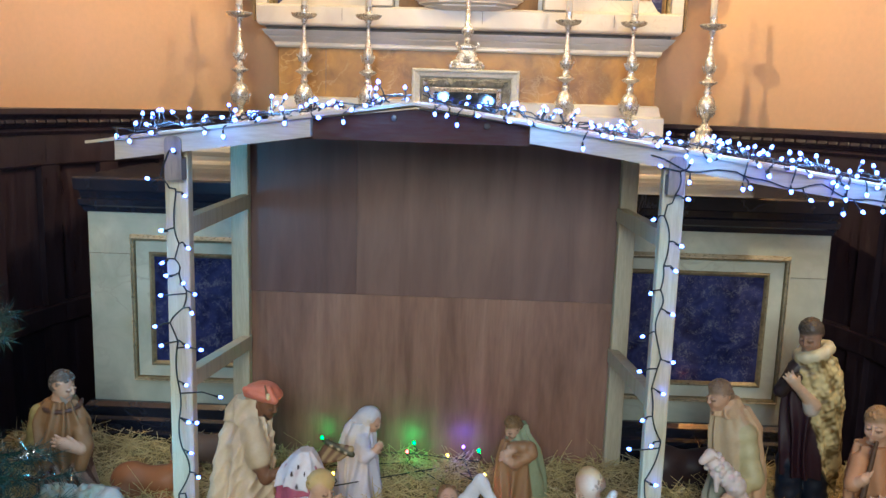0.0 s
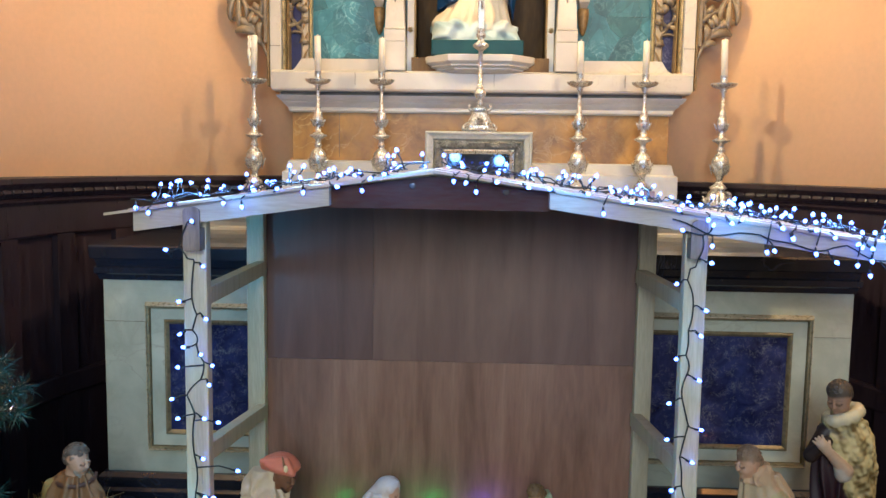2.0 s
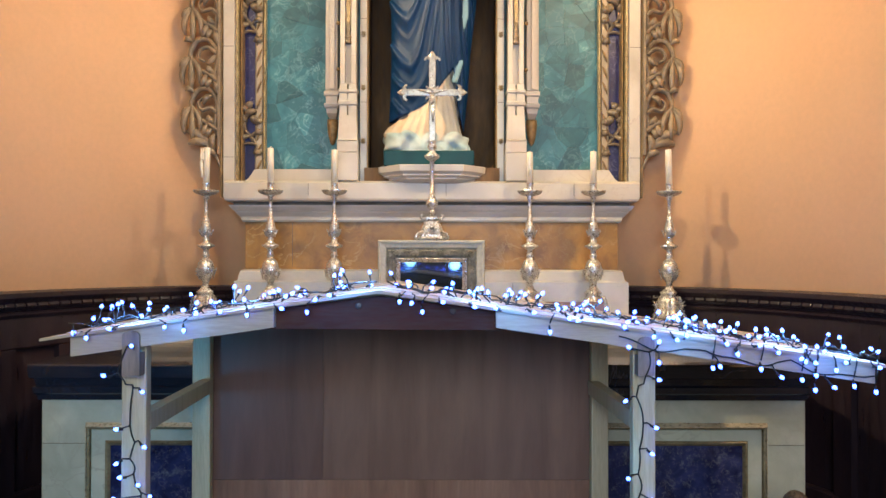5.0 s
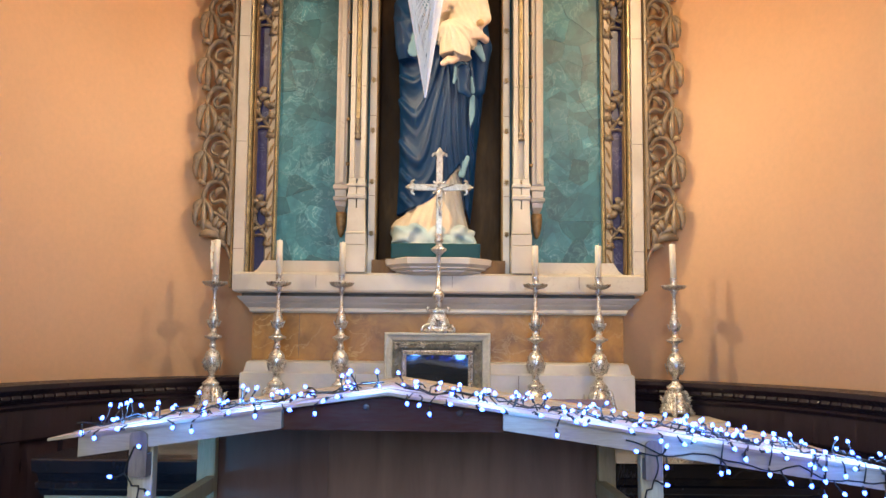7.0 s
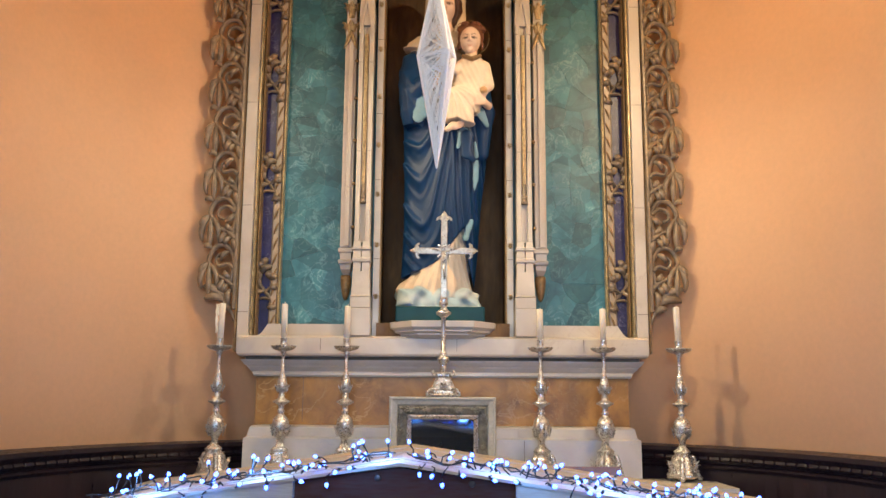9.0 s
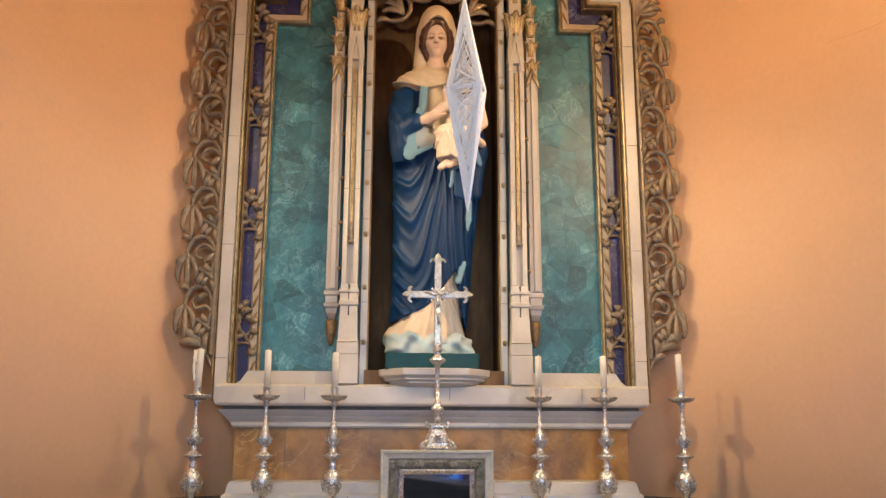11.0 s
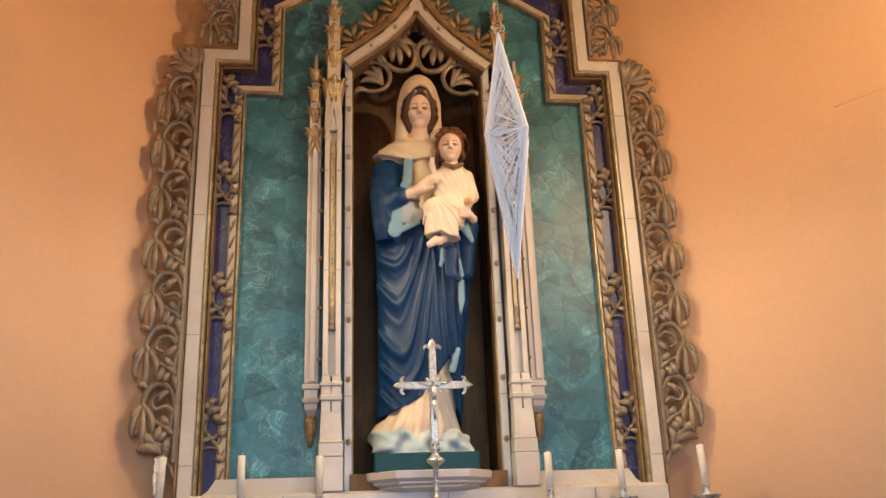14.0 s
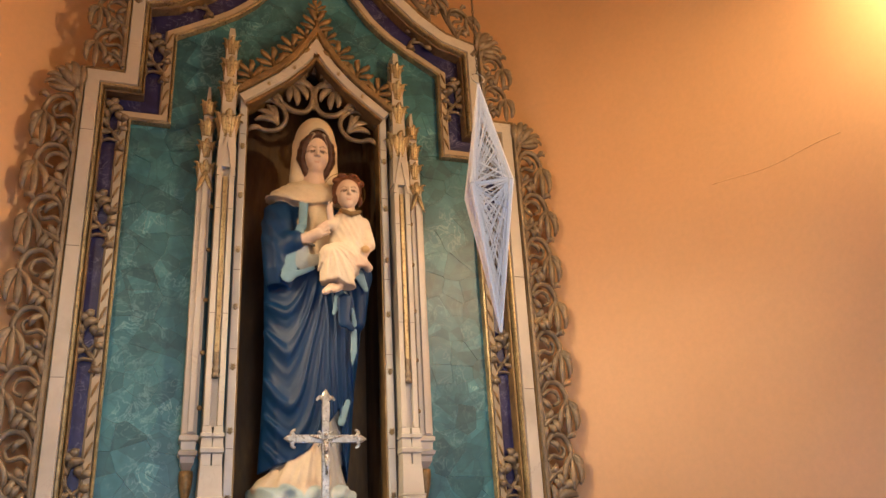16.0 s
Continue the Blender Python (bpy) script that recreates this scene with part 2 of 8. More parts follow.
# upper sheets: another grain, with the lap shading put into darker tones
BOARD_UPPER = surface("lap_shaded_plywood_sheet", [(0.3, (0.128, 0.067, 0.052)), (0.5, (0.178, 0.098, 0.074)), (0.72, (0.225, 0.130, 0.097))], 5, 0.5, fine=60, fine_amount=0.12, stretch=(2.2, 2.2, 0.3), bump=0.15, depth=0.001, distortion=0.5)
BOARD_CORNER = surface("shade_toned_plywood_sheet", [(0.3, (0.090, 0.044, 0.037)), (0.5, (0.122, 0.062, 0.050)), (0.72, (0.150, 0.080, 0.064))], 7, 0.5, fine=60, fine_amount=0.12, stretch=(2.2, 2.2, 0.3), bump=0.15, depth=0.001, distortion=0.5)
DARK_BOARD = surface("dark_stained_board", [(0.3, (0.040, 0.010, 0.006)), (0.55, (0.062, 0.018, 0.011)), (0.72, (0.098, 0.034, 0.020))], 8, 0.75, fine=50, fine_amount=0.3, stretch=(0.5, 3, 3))
CLEAT = surface("weathered_cleat", [(0.3, (0.17, 0.135, 0.105)), (0.7, (0.33, 0.27, 0.21))], 14, 0.6, fine=70, fine_amount=0.3, stretch=(3, 3, 0.5))
NICHE = surface("umber_niche", [(0.3, (0.060, 0.031, 0.013)), (0.5, (0.14, 0.080, 0.034)), (0.7, (0.30, 0.180, 0.078))], 4, 0.8, fine=30, fine_amount=0.3, stretch=(1.6, 1.6, 0.4))
CABLE = surface("green_cable", [(0.3, (0.006, 0.010, 0.008)), (0.7, (0.014, 0.02, 0.016))], 30, 0.45, fine=80)
STRAW = surface("dry_straw", [(0.3, (0.46, 0.35, 0.14)), (0.5, (0.66, 0.53, 0.24)), (0.75, (0.80, 0.67, 0.36))], 30, 0.5, fine=150, fine_amount=0.3)
EARTH = surface("straw_litter", [(0.3, (0.17, 0.125, 0.055)), (0.7, (0.42, 0.32, 0.15))], 40, 0.85, fine=120, fine_amount=0.5, bump=0.7, depth=0.006)
NEEDLE = surface("pine_needles", [(0.3, (0.005, 0.034, 0.032)), (0.7, (0.016, 0.075, 0.065))], 20, 0.45, fine=80)
TINSEL = surface("silver_tinsel", [(0.3, (0.55, 0.62, 0.60)), (0.7, (0.85, 0.90, 0.88))], 60, 0.18, metal=1.0, fine=200)
THREAD = surface("white_glitter_thread", [(0.3, (0.88, 0.88, 0.92)), (0.7, (0.95, 0.95, 0.97))], 60, 0.4, fine=300, fine_amount=0.08)
CHAIN = surface("blackened_chain", [(0.3, (0.03, 0.022, 0.015)), (0.7, (0.09, 0.065, 0.04))], 40, 0.4, metal=0.8)
BEIGE = veined("beige_marble", (0.50, 0.42, 0.30), (0.36, 0.29, 0.19), (0.30, 0.25, 0.19), 6.0, 0.36, 0.012, 4.0)
PAINT = paint_material()
BULB = glow("white_bulb", (0.075, 0.12, 1.0), 14.0)
GLASS = surface("dark_glass", [(0.3, (0.010, 0.013, 0.018)), (0.7, (0.022, 0.028, 0.036))], 6, 0.05, fine=20, fine_amount=0.2, bump=0.03, rough_span=0.02, coat=0.6)


# ---------------------------------------------------------------- building helpers
def finish(name, bm, material, smooth=False):
    bmesh.ops.recalc_face_normals(bm, faces=bm.faces)
    me = bpy.data.meshes.new(name)
    bm.to_mesh(me)
    bm.free()
    me.materials.append(material)
    if smooth:
        for p in me.polygons:
            p.use_smooth = True
    return me


def thing(name, label, category, place=(0, 0, 0), kind="", group=""):
    ob = new(name)
    ob.location = place
    return tagged(ob, label, category, group, kind)


def part(name, bm, material, parent=None, label="", smooth=False):
    ob = new(name, bm if isinstance(bm, bpy.types.Mesh) else finish(name, bm, material, smooth))
    if parent is not None:
        ob.parent = parent
    return tagged(ob, label)


def box(bm, x0, x1, y0, y1, z0, z1, bevel=0.0, m=None):
    b2 = bmesh.new()
    bmesh.ops.create_cube(b2, size=1)
    bmesh.ops.transform(b2, verts=b2.verts, matrix=Matrix.LocRotScale(((x0 + x1) / 2, (y0 + y1) / 2, (z0 + z1) / 2), None, (x1 - x0, y1 - y0, z1 - z0)))
    if bevel:
        bmesh.ops.bevel(b2, geom=b2.edges[:], offset=bevel, segments=2, profile=0.6, affect="EDGES")
    join(bm, b2, m)


def join(bm, b2, m=None):
    if m is not None:
        bmesh.ops.transform(b2, verts=b2.verts, matrix=m)
    at = {v: bm.verts.new(v.co) for v in b2.verts}
    for f in b2.faces:
        bm.faces.new([at[v] for v in f.verts])
    b2.free()
    return bm


def boxed(*a, **k):
    bm = bmesh.new()
    box(bm, *a, **k)
    return bm


def lathe(bm, profile, centre=(0, 0, 0), seg=24, lobes=0, lobe=0.0):
    """Turn (radius, height) pairs round the upright axis; lobes ripple the outline."""
    rings = []
    for r, z in profile:
        ring = []
        for i in range(seg):
            a = 2 * math.pi * i / seg
            k = r * (1 + lobe * math.cos(lobes * a)) if lobes else r
            ring.append(bm.verts.new((centre[0] + k * math.cos(a), centre[1] + k * math.sin(a), centre[2] + z)))
        rings.append(ring)
    for a, b in zip(rings, rings[1:]):
        for i in range(seg):
            bm.faces.new((a[i], a[(i + 1) % seg], b[(i + 1) % seg], b[i]))
    bm.faces.new(rings[0][::-1])
    bm.faces.new(rings[-1])
    return bm


def tube(bm, points, radius, seg=6, flat=1.0, normal=None):
    """A round or flattened tube along points; radius is a number or one per point."""
    points = [Vector(p) for p in points]
    n = len(points)
    radii = [radius] * n if isinstance(radius, (int, float)) else radius
    side = None
    rings = []
    for i, p in enumerate(points):
        d = (points[min(i + 1, n - 1)] - points[max(i - 1, 0)])
        d = d.normalized() if d.length > 1e-9 else Vector((0, 0, 1))
        if normal is not None:
            v = Vector(normal)
            u = d.cross(v)
            u = u.normalized() if u.length > 1e-6 else d.orthogonal().normalized()
            v = u.cross(d)
        else:
            u = (side - d * side.dot(d)) if side is not None else d.orthogonal()
            u = u.normalized() if u.length > 1e-6 else d.orthogonal().normalized()
            v = d.cross(u)
            side = u
        rings.append([bm.verts.new(p + radii[i] * (math.cos(a) * u + flat * math.sin(a) * v)) for a in (2 * math.pi * k / seg for k in range(seg))])
    for a, b in zip(rings, rings[1:]):
        for k in range(seg):
            bm.faces.new((a[k], a[(k + 1) % seg], b[(k + 1) % seg], b[k]))
    bm.faces.new(rings[0][::-1])
    bm.faces.new(rings[-1])
    return bm


def moulding(bm, path, profile, closed=False):
    """Sweep a profile along a path in an upright plane. path: (x, z); profile: (inward, y), inward to the right of the way."""
    n = len(path)
    rings = []
    for i, p in enumerate(path):
        p = Vector(p)
        a = Vector(path[i - 1]) if (i or closed) else None
        b = Vector(path[(i + 1) % n]) if (i < n - 1 or closed) else None
        d1 = (p - a).normalized() if a is not None else None
        d2 = (b - p).normalized() if b is not None else None
        d1 = d1 or d2
        d2 = d2 or d1
        n1, n2 = Vector((d1.y, -d1.x)), Vector((d2.y, -d2.x))
        m = (n1 + n2).normalized()
        m = m / max(0.25, m.dot(n1))
        rings.append([bm.verts.new((p.x + m.x * u, y, p.y + m.y * u)) for u, y in profile])
    k = len(profile)
    for i in range(n if closed else n - 1):
        a, b = rings[i], rings[(i + 1) % n]
        for j in range(k):
            bm.faces.new((a[j], a[(j + 1) % k], b[(j + 1) % k], b[j]))
    if not closed:
        bm.faces.new(rings[0])
        bm.faces.new(rings[-1][::-1])
    return bm


def block(bm, levels, back, cx=0.0):
    """A moulded block against a wall: (height, half width, front) level by level."""
    rings = [[bm.verts.new(c) for c in ((cx - h, f, z), (cx + h, f, z), (cx + h, back, z), (cx - h, back, z))] for z, h, f in levels]
    for a, b in zip(rings, rings[1:]):
        for i in range(4):
            bm.faces.new((a[i], a[(i + 1) % 4], b[(i + 1) % 4], b[i]))
    bm.faces.new(rings[0][::-1])
    bm.faces.new(rings[-1])
    return bm


def rect_path(x0, x1, z0, z1):
    return [(x0, z0), (x0, z1), (x1, z1), (x1, z0)]


def plate(bm, outline, y0, y1):
    """An upright plate of any outline (x, z)."""
    a = [bm.verts.new((x, y0, z)) for x, z in outline]
    b = [bm.verts.new((x, y1, z)) for x, z in outline]
    bm.faces.new(a)
    bm.faces.new(b[::-1])
    for i in range(len(a)):
        j = (i + 1) % len(a)
        bm.faces.new((a[i], a[j], b[j], b[i]))
    return bm


def arc_sweep(bm, profile, centre, a0, a1, steps):
    """Sweep (radius, height) pairs round an upright axis from angle a0 to a1."""
    rings = []
    for i in range(steps + 1):
        a = a0 + (a1 - a0) * i / steps
        rings.append([bm.verts.new((centre[0] + r * math.cos(a), centre[1] + r * math.sin(a), z)) for r, z in profile])
    k = len(profile)
    for a, b in zip(rings, rings[1:]):
        for j in range(k):
            bm.faces.new((a[j], a[(j + 1) % k], b[(j + 1) % k], b[j]))
    bm.faces.new(rings[0])
    bm.faces.new(rings[-1][::-1])
    return bm


def bezier(p0, p1, p2, p3, n):
    p0, p1, p2, p3 = (Vector(p) for p in (p0, p1, p2, p3))
    return [(1 - t) ** 3 * p0 + 3 * (1 - t) ** 2 * t * p1 + 3 * (1 - t) * t * t * p2 + t ** 3 * p3 for t in (i / n for i in range(n + 1))]


# ---------------------------------------------------------------- sculpting in a field of distances
class Clay:
    """Shapes blended in a grid, from which one skin is drawn. Each shape has a colour."""

    def __init__(self):
        self.shapes, self.blend, self.extra = [], [], []

    def add(self, field, colour, k=0.012, low=None, high=None):
        self.shapes.append((field, colour, k, low, high))
        return self

    def limb(self, a, b, ra, rb, colour, k=0.012, ripple=None, flat=1.0):
        a, b = np.array(a, float), np.array(b, float)
        w = np.array([1.0, flat, 1.0])

        def field(p):
            ab = (b - a) * w
            q = (p - a) * w
            h = np.clip((q @ ab) / (ab @ ab), 0, 1)
            d = np.linalg.norm(q - h[..., None] * ab, axis=-1) - (ra + (rb - ra) * h)
            if ripple:
                amp, freq, ph = ripple
                d = d + 0.12 * amp * np.sin(freq * h * 6.283 + ph + 3 * np.sin(9 * p[..., 0] + 7 * p[..., 2]))
            return d
        r = max(ra, rb) + k + 0.02
        return self.add(field, colour, k, np.minimum(a, b) - r, np.maximum(a, b) + r)

    def ball(self, c, r, colour, k=0.012, tilt=0.0):
        c, r = np.array(c, float), np.array(r if isinstance(r, tuple) else (r,) * 3, float)
        ct, st = math.cos(tilt), math.sin(tilt)

        def field(p):
            q = p - c
            q = np.stack([ct * q[..., 0] + st * q[..., 2], q[..., 1], -st * q[..., 0] + ct * q[..., 2]], -1)
            k0, k1 = np.linalg.norm(q / r, axis=-1), np.linalg.norm(q / (r * r), axis=-1)
            return k0 * (k0 - 1) / np.maximum(k1, 1e-6)
        return self.add(field, colour, k, c - r.max() - k - 0.01, c + r.max() + k + 0.01)

    def robe(self, levels, colour, k=0.012, folds=(0.006, 9, 0.0, 2.0), drape=None, cut=None):
        """levels: (z, cx, cy, rx, ry), from below; folds: depth, number, phase, twist; drape: more folds by place; cut: an uneven lower edge, height by x."""
        lv = np.array(levels, float)

        def field(p):
            z = np.clip(p[..., 2], lv[0, 0], lv[-1, 0])
            cx, cy, rx, ry = (np.interp(z, lv[:, 0], lv[:, n]) for n in (1, 2, 3, 4))
            u, v = (p[..., 0] - cx), (p[..., 1] - cy)
            th = np.arctan2(u, -v)
            d = (np.sqrt((u / rx) ** 2 + (v / ry) ** 2) - 1) * np.minimum(rx, ry)
            amp, num, ph, tw = folds
            h = (p[..., 2] - lv[0, 0]) / (lv[-1, 0] - lv[0, 0])
            w = (0.5 + 0.5 * np.cos(num * th + ph + tw * h * 3 + 1.5 * np.sin(2.1 * th + 4 * h + ph) + 0.8 * np.sin(6 * h - 3 * th))) ** 1.8
            d = d - amp * (3.2 * w - 1.1) * (0.55 + 0.45 * (0.5 + 0.5 * np.sin(1.9 * th + 5 * h + 3 * ph))) * (1.2 - 0.7 * h)
            if drape:
                d = d - drape(p)
            d = np.maximum(d, np.abs(p[..., 2] - (lv[0, 0] + lv[-1, 0]) / 2) - (lv[-1, 0] - lv[0, 0]) / 2)
            if cut:
                d = np.maximum(d, np.interp(p[..., 0], cut[0], cut[1]) - p[..., 2])
            return d
        low = ((lv[:, 1] - lv[:, 3]).min() - 0.04, (lv[:, 2] - lv[:, 4]).min() - 0.04, lv[0, 0] - 0.02)
        high = ((lv[:, 1] + lv[:, 3]).max() + 0.04, (lv[:, 2] + lv[:, 4]).max() + 0.04, lv[-1, 0] + 0.02)
        return self.add(field, colour, k, low, high)

    def carve(self, c, r, colour=(0, 0, 0)):
        """Hollow out what stands so far."""
        self.ball(c, r, colour, 0.002)
        self.blend.append(len(self.shapes) - 1)
        return self

    def value(self, p):
        """The blended distance on a grid; each shape is worked out only round itself."""
        total = np.full(p.shape[:-1], 9.0)
        axes = [p[:, 0, 0, 0], p[0, :, 0, 1], p[0, 0, :, 2]]
        for n, (f, _, k, low, high) in enumerate(self.shapes):
            cut = tuple(slice(None) if low is None else slice(*np.searchsorted(axes[i], (low[i], high[i]))) for i in range(3))
            if total[cut].size == 0:
                continue
            d, was = f(p[cut]), total[cut]
            if n in self.blend:
                total[cut] = np.maximum(was, -d)
                continue
            h = np.clip(0.5 + 0.5 * (was - d) / k, 0, 1)
            total[cut] = was * (1 - h) + d * h - k * h * (1 - h)
        return total

    def skin(self, low, high, step, soft=0.0008):
        """Corners, faces and colours of the surface inside the given limits."""
        low, high = np.array(low, float), np.array(high, float)
        n = np.ceil((high - low) / step).astype(int) + 1
        axes = [low[i] + step * np.arange(n[i]) for i in range(3)]
        grid = np.stack(np.meshgrid(*axes, indexing="ij"), -1)
        f = self.value(grid)
        inside = f < 0
        total, count = np.zeros((*(n - 1), 3)), np.zeros(n - 1)
        corner = lambda a, o: a[o[0]:o[0] + n[0] - 1, o[1]:o[1] + n[1] - 1, o[2]:o[2] + n[2] - 1]
        for axis in range(3):
            u, v = [i for i in range(3) if i != axis]
            for i in (0, 1):
                for j in (0, 1):
                    o = [0, 0, 0]
                    o[u], o[v] = i, j
                    o2 = list(o)
                    o2[axis] = 1
                    fa, fb = corner(f, o), corner(f, o2)
                    cross = (fa < 0) != (fb < 0)
                    t = np.where(cross, fa / np.where(cross, fa - fb, 1), 0)
                    pt = np.zeros((*(n - 1), 3))
                    pt[..., u], pt[..., v], pt[..., axis] = i, j, t
                    total += np.where(cross[..., None], pt, 0)
                    count += cross
        used = count > 0
        index = np.full(n - 1, -1)
        index[used] = np.arange(used.sum())
        cell = np.argwhere(used)
        verts = low + step * (cell + total[used] / count[used][:, None])
        faces = []
        for axis in range(3):
            u, v = (axis + 1) % 3, (axis + 2) % 3
            sl = [slice(None)] * 3
            sl[axis] = slice(0, -1)
            sl2 = [slice(None)] * 3
            sl2[axis] = slice(1, None)
            a, b = inside[tuple(sl)], inside[tuple(sl2)]
            where = np.argwhere(a != b)
            where = where[(where[:, u] > 0) & (where[:, v] > 0) & (where[:, u] < n[u] - 1) & (where[:, v] < n[v] - 1)]
            quad = []
            for du, dv in ((-1, -1), (0, -1), (0, 0), (-1, 0)):
                c = where.copy()
                c[:, u] += du
                c[:, v] += dv
                quad.append(index[c[:, 0], c[:, 1], c[:, 2]])
            quad = np.stack(quad, 1)
            flip = ~a[where[:, 0], where[:, 1], where[:, 2]]
            quad[flip] = quad[flip][:, ::-1]
            faces.append(quad)
        faces = np.concatenate(faces)
        # colours: of the nearest shape, softly blended at the seams
        solid = [s for n, s in enumerate(self.shapes) if n not in self.blend]
        dist = np.abs(np.stack([s[0](verts) for s in solid], 1))
        w = np.exp(-np.minimum((dist - dist.min(1, keepdims=True)) / soft, 60))
        w = w / w.sum(1, keepdims=True)
        paint = sum(w[:, n, None] * np.array(s[1](verts) if callable(s[1]) else s[1], float) for n, s in enumerate(solid))
        faces = faces.tolist()
        verts = verts.tolist()
        paint = paint.tolist()
        for bm, colour in self.extra:
            base = len(verts)
            bm.verts.index_update()
            verts += [tuple(v.co) for v in bm.verts]
            faces += [[base + v.index for v in fc.verts] for fc in bm.faces]
            paint += [list(colour)] * len(bm.verts)
            bm.free()
        return verts, faces, paint

    def limits(self):
        """Low and high corner round all the shapes."""
        return np.min([s[3] for s in self.shapes], 0), np.max([s[4] for s in self.shapes], 0)

    def mesh(self, name, low, high, step, *more):
        """One mesh of this clay and of any further skins."""
        verts, faces, paint = self.skin(low, high, step)
        for v, f, p in more:
            base = len(verts)
            verts, faces, paint = verts + v, faces + [[base + i for i in fc] for fc in f], paint + p
        me = bpy.data.meshes.new(name)
        me.from_pydata(verts, [], faces)
        at = me.color_attributes.new("paint", "FLOAT_COLOR", "POINT")
        at.data.foreach_set("color", np.array([(*c, 1.0) for c in paint], np.float32).ravel())
        for p in me.polygons:
            p.use_smooth = True
        me.materials.append(PAINT)
        return me


# ---------------------------------------------------------------- the chapel
APSE, RADIUS = (0.0, 2.735), 1.60
DADO = 1.468

bm = bmesh.new()
box(bm, -4.2, 4.2, -5.2, 4.6, -0.12, 0.0)
tagged(part("floor", bm, FLOOR), "worn brown stone floor of the chapel", "floor", kind="structure")
bm = bmesh.new()
box(bm, -4.2, 4.2, -5.2, 4.6, 6.2, 6.35)
tagged(part("ceiling", bm, NAVE), "plain cream plaster ceiling", "ceiling", kind="structure")

# one skin: straight cheeks that run on into the half-round
line = [(1.6, 1.2 + 0.1 * i) for i in range(15)] + [(APSE[0] + RADIUS * math.cos(a), APSE[1] + RADIUS * math.sin(a)) for a in (math.pi * i / 72 for i in range(73))] + [(-1.6, 2.6 - 0.1 * i) for i in range(15)]
rings = []
bm = bmesh.new()
for i, p in enumerate(line):
    p = Vector(p)
    d = (Vector(line[min(i + 1, len(line) - 1)]) - Vector(line[max(i - 1, 0)])).normalized()
    o = p + 0.2 * Vector((d.y, -d.x))
    rings.append([bm.verts.new(c) for c in ((p.x, p.y, 0), (p.x, p.y, 6.2), (o.x, o.y, 6.2), (o.x, o.y, 0))])
for a, c in zip(rings, rings[1:]):
    for j in range(4):
        bm.faces.new((a[j], a[(j + 1) % 4], c[(j + 1) % 4], c[j]))
bm.faces.new(rings[0])
bm.faces.new(rings[-1][::-1])
wall = part("wall_apse", bm, WALL)
for p in wall.data.polygons:
    p.use_smooth = abs(p.normal.z) < 0.5 and len(p.vertices) == 4 and p.index % 4 == 0
tagged(wall, "curved apse wall in warm orange painted plaster", "wall", kind="structure")
for name, s in (("wall_east", 1), ("wall_west", -1)):
    bm = boxed(min(s * 1.8, s * 4.2), max(s * 1.8, s * 4.2), 1.2, 1.4, 0, 6.2)
    tagged(part(name, bm, NAVE), "plain cream plaster wall beside the chapel opening", "wall", kind="structure")
    bm = boxed(min(s * 4.0, s * 4.2), max(s * 4.0, s * 4.2), -5.2, 1.2, 0, 6.2)
    tagged(part(name + "_nave", bm, NAVE), "plain cream plaster nave wall", "wall", kind="structure")
# unseen slab, added to keep the frontal lamp off the upper reredos
tagged(part("shading_lintel", boxed(-1.6, 1.6, 1.2, 1.4, 2.7, 6.2), NAVE), "unseen cream slab added to shade the upper reredos", "wall", kind="structure")
tagged(part("wall_south", boxed(-4.0, 4.0, -5.2, -5.0, 0, 6.2), NAVE), "plain cream plaster nave wall", "wall", kind="structure")

# a raised seam in the plaster, high on the curved wall
bm = bmesh.new()
tube(bm, [(APSE[0] + 1.602 * math.cos(a), APSE[1] + 1.602 * math.sin(a), 3.14 + 0.16 * a + 0.006 * math.sin(23 * a)) for a in np.linspace(0.0, 0.36, 26)], 0.0035, 6)
tagged(part("trim", bm, WALL, smooth=True), "raised crack line in the orange plaster", "crack", kind="structure")

# wainscot with stiles and a carved rail
bm = bmesh.new()
arc_sweep(bm, [(1.50, 0), (1.50, 1.39), (1.599, 1.39), (1.599, 0)], APSE, 0, math.pi, 72)
wainscot = tagged(part("wainscot", bm, OAK), "dark mahogany wainscot panelling below the orange wall", "panelling", kind="structure")
for i in range(17):
    a = math.pi * (i + 0.5) / 17
    bm = bmesh.new()
    arc_sweep(bm, [(1.478, 0.12), (1.474, 0.13), (1.474, 1.28), (1.478, 1.29), (1.499, 1.29), (1.499, 0.12)], APSE, a - 0.028, a + 0.028, 3)
    part("stile", bm, OAK, wainscot)
for z0, z1 in ((0.0, 0.14), (0.70, 0.78), (1.27, 1.39)):
    bm = bmesh.new()
    arc_sweep(bm, [(1.476, z0), (1.470, z0 + 0.008), (1.470, z1 - 0.008), (1.476, z1), (1.499, z1), (1.499, z0)], APSE, 0, math.pi, 72)
    part("rail", bm, OAK, wainscot)
bm = bmesh.new()
arc_sweep(bm, [(1.50, 1.375), (1.462, 1.380), (1.452, 1.392), (1.462, 1.402), (1.450, 1.408), (1.432, 1.436), (1.418, 1.446), (1.412, 1.452), (1.412, DADO), (1.599, DADO), (1.599, 1.375)], APSE, 0, math.pi, 96)
part("dado_rail", bm, OAK, wainscot)
tongue = bmesh.new()
box(tongue, -0.021, 0.021, -0.004, 0.012, -0.011, 0.011, 0.004)
tongue = finish("tongue", tongue, OAK)
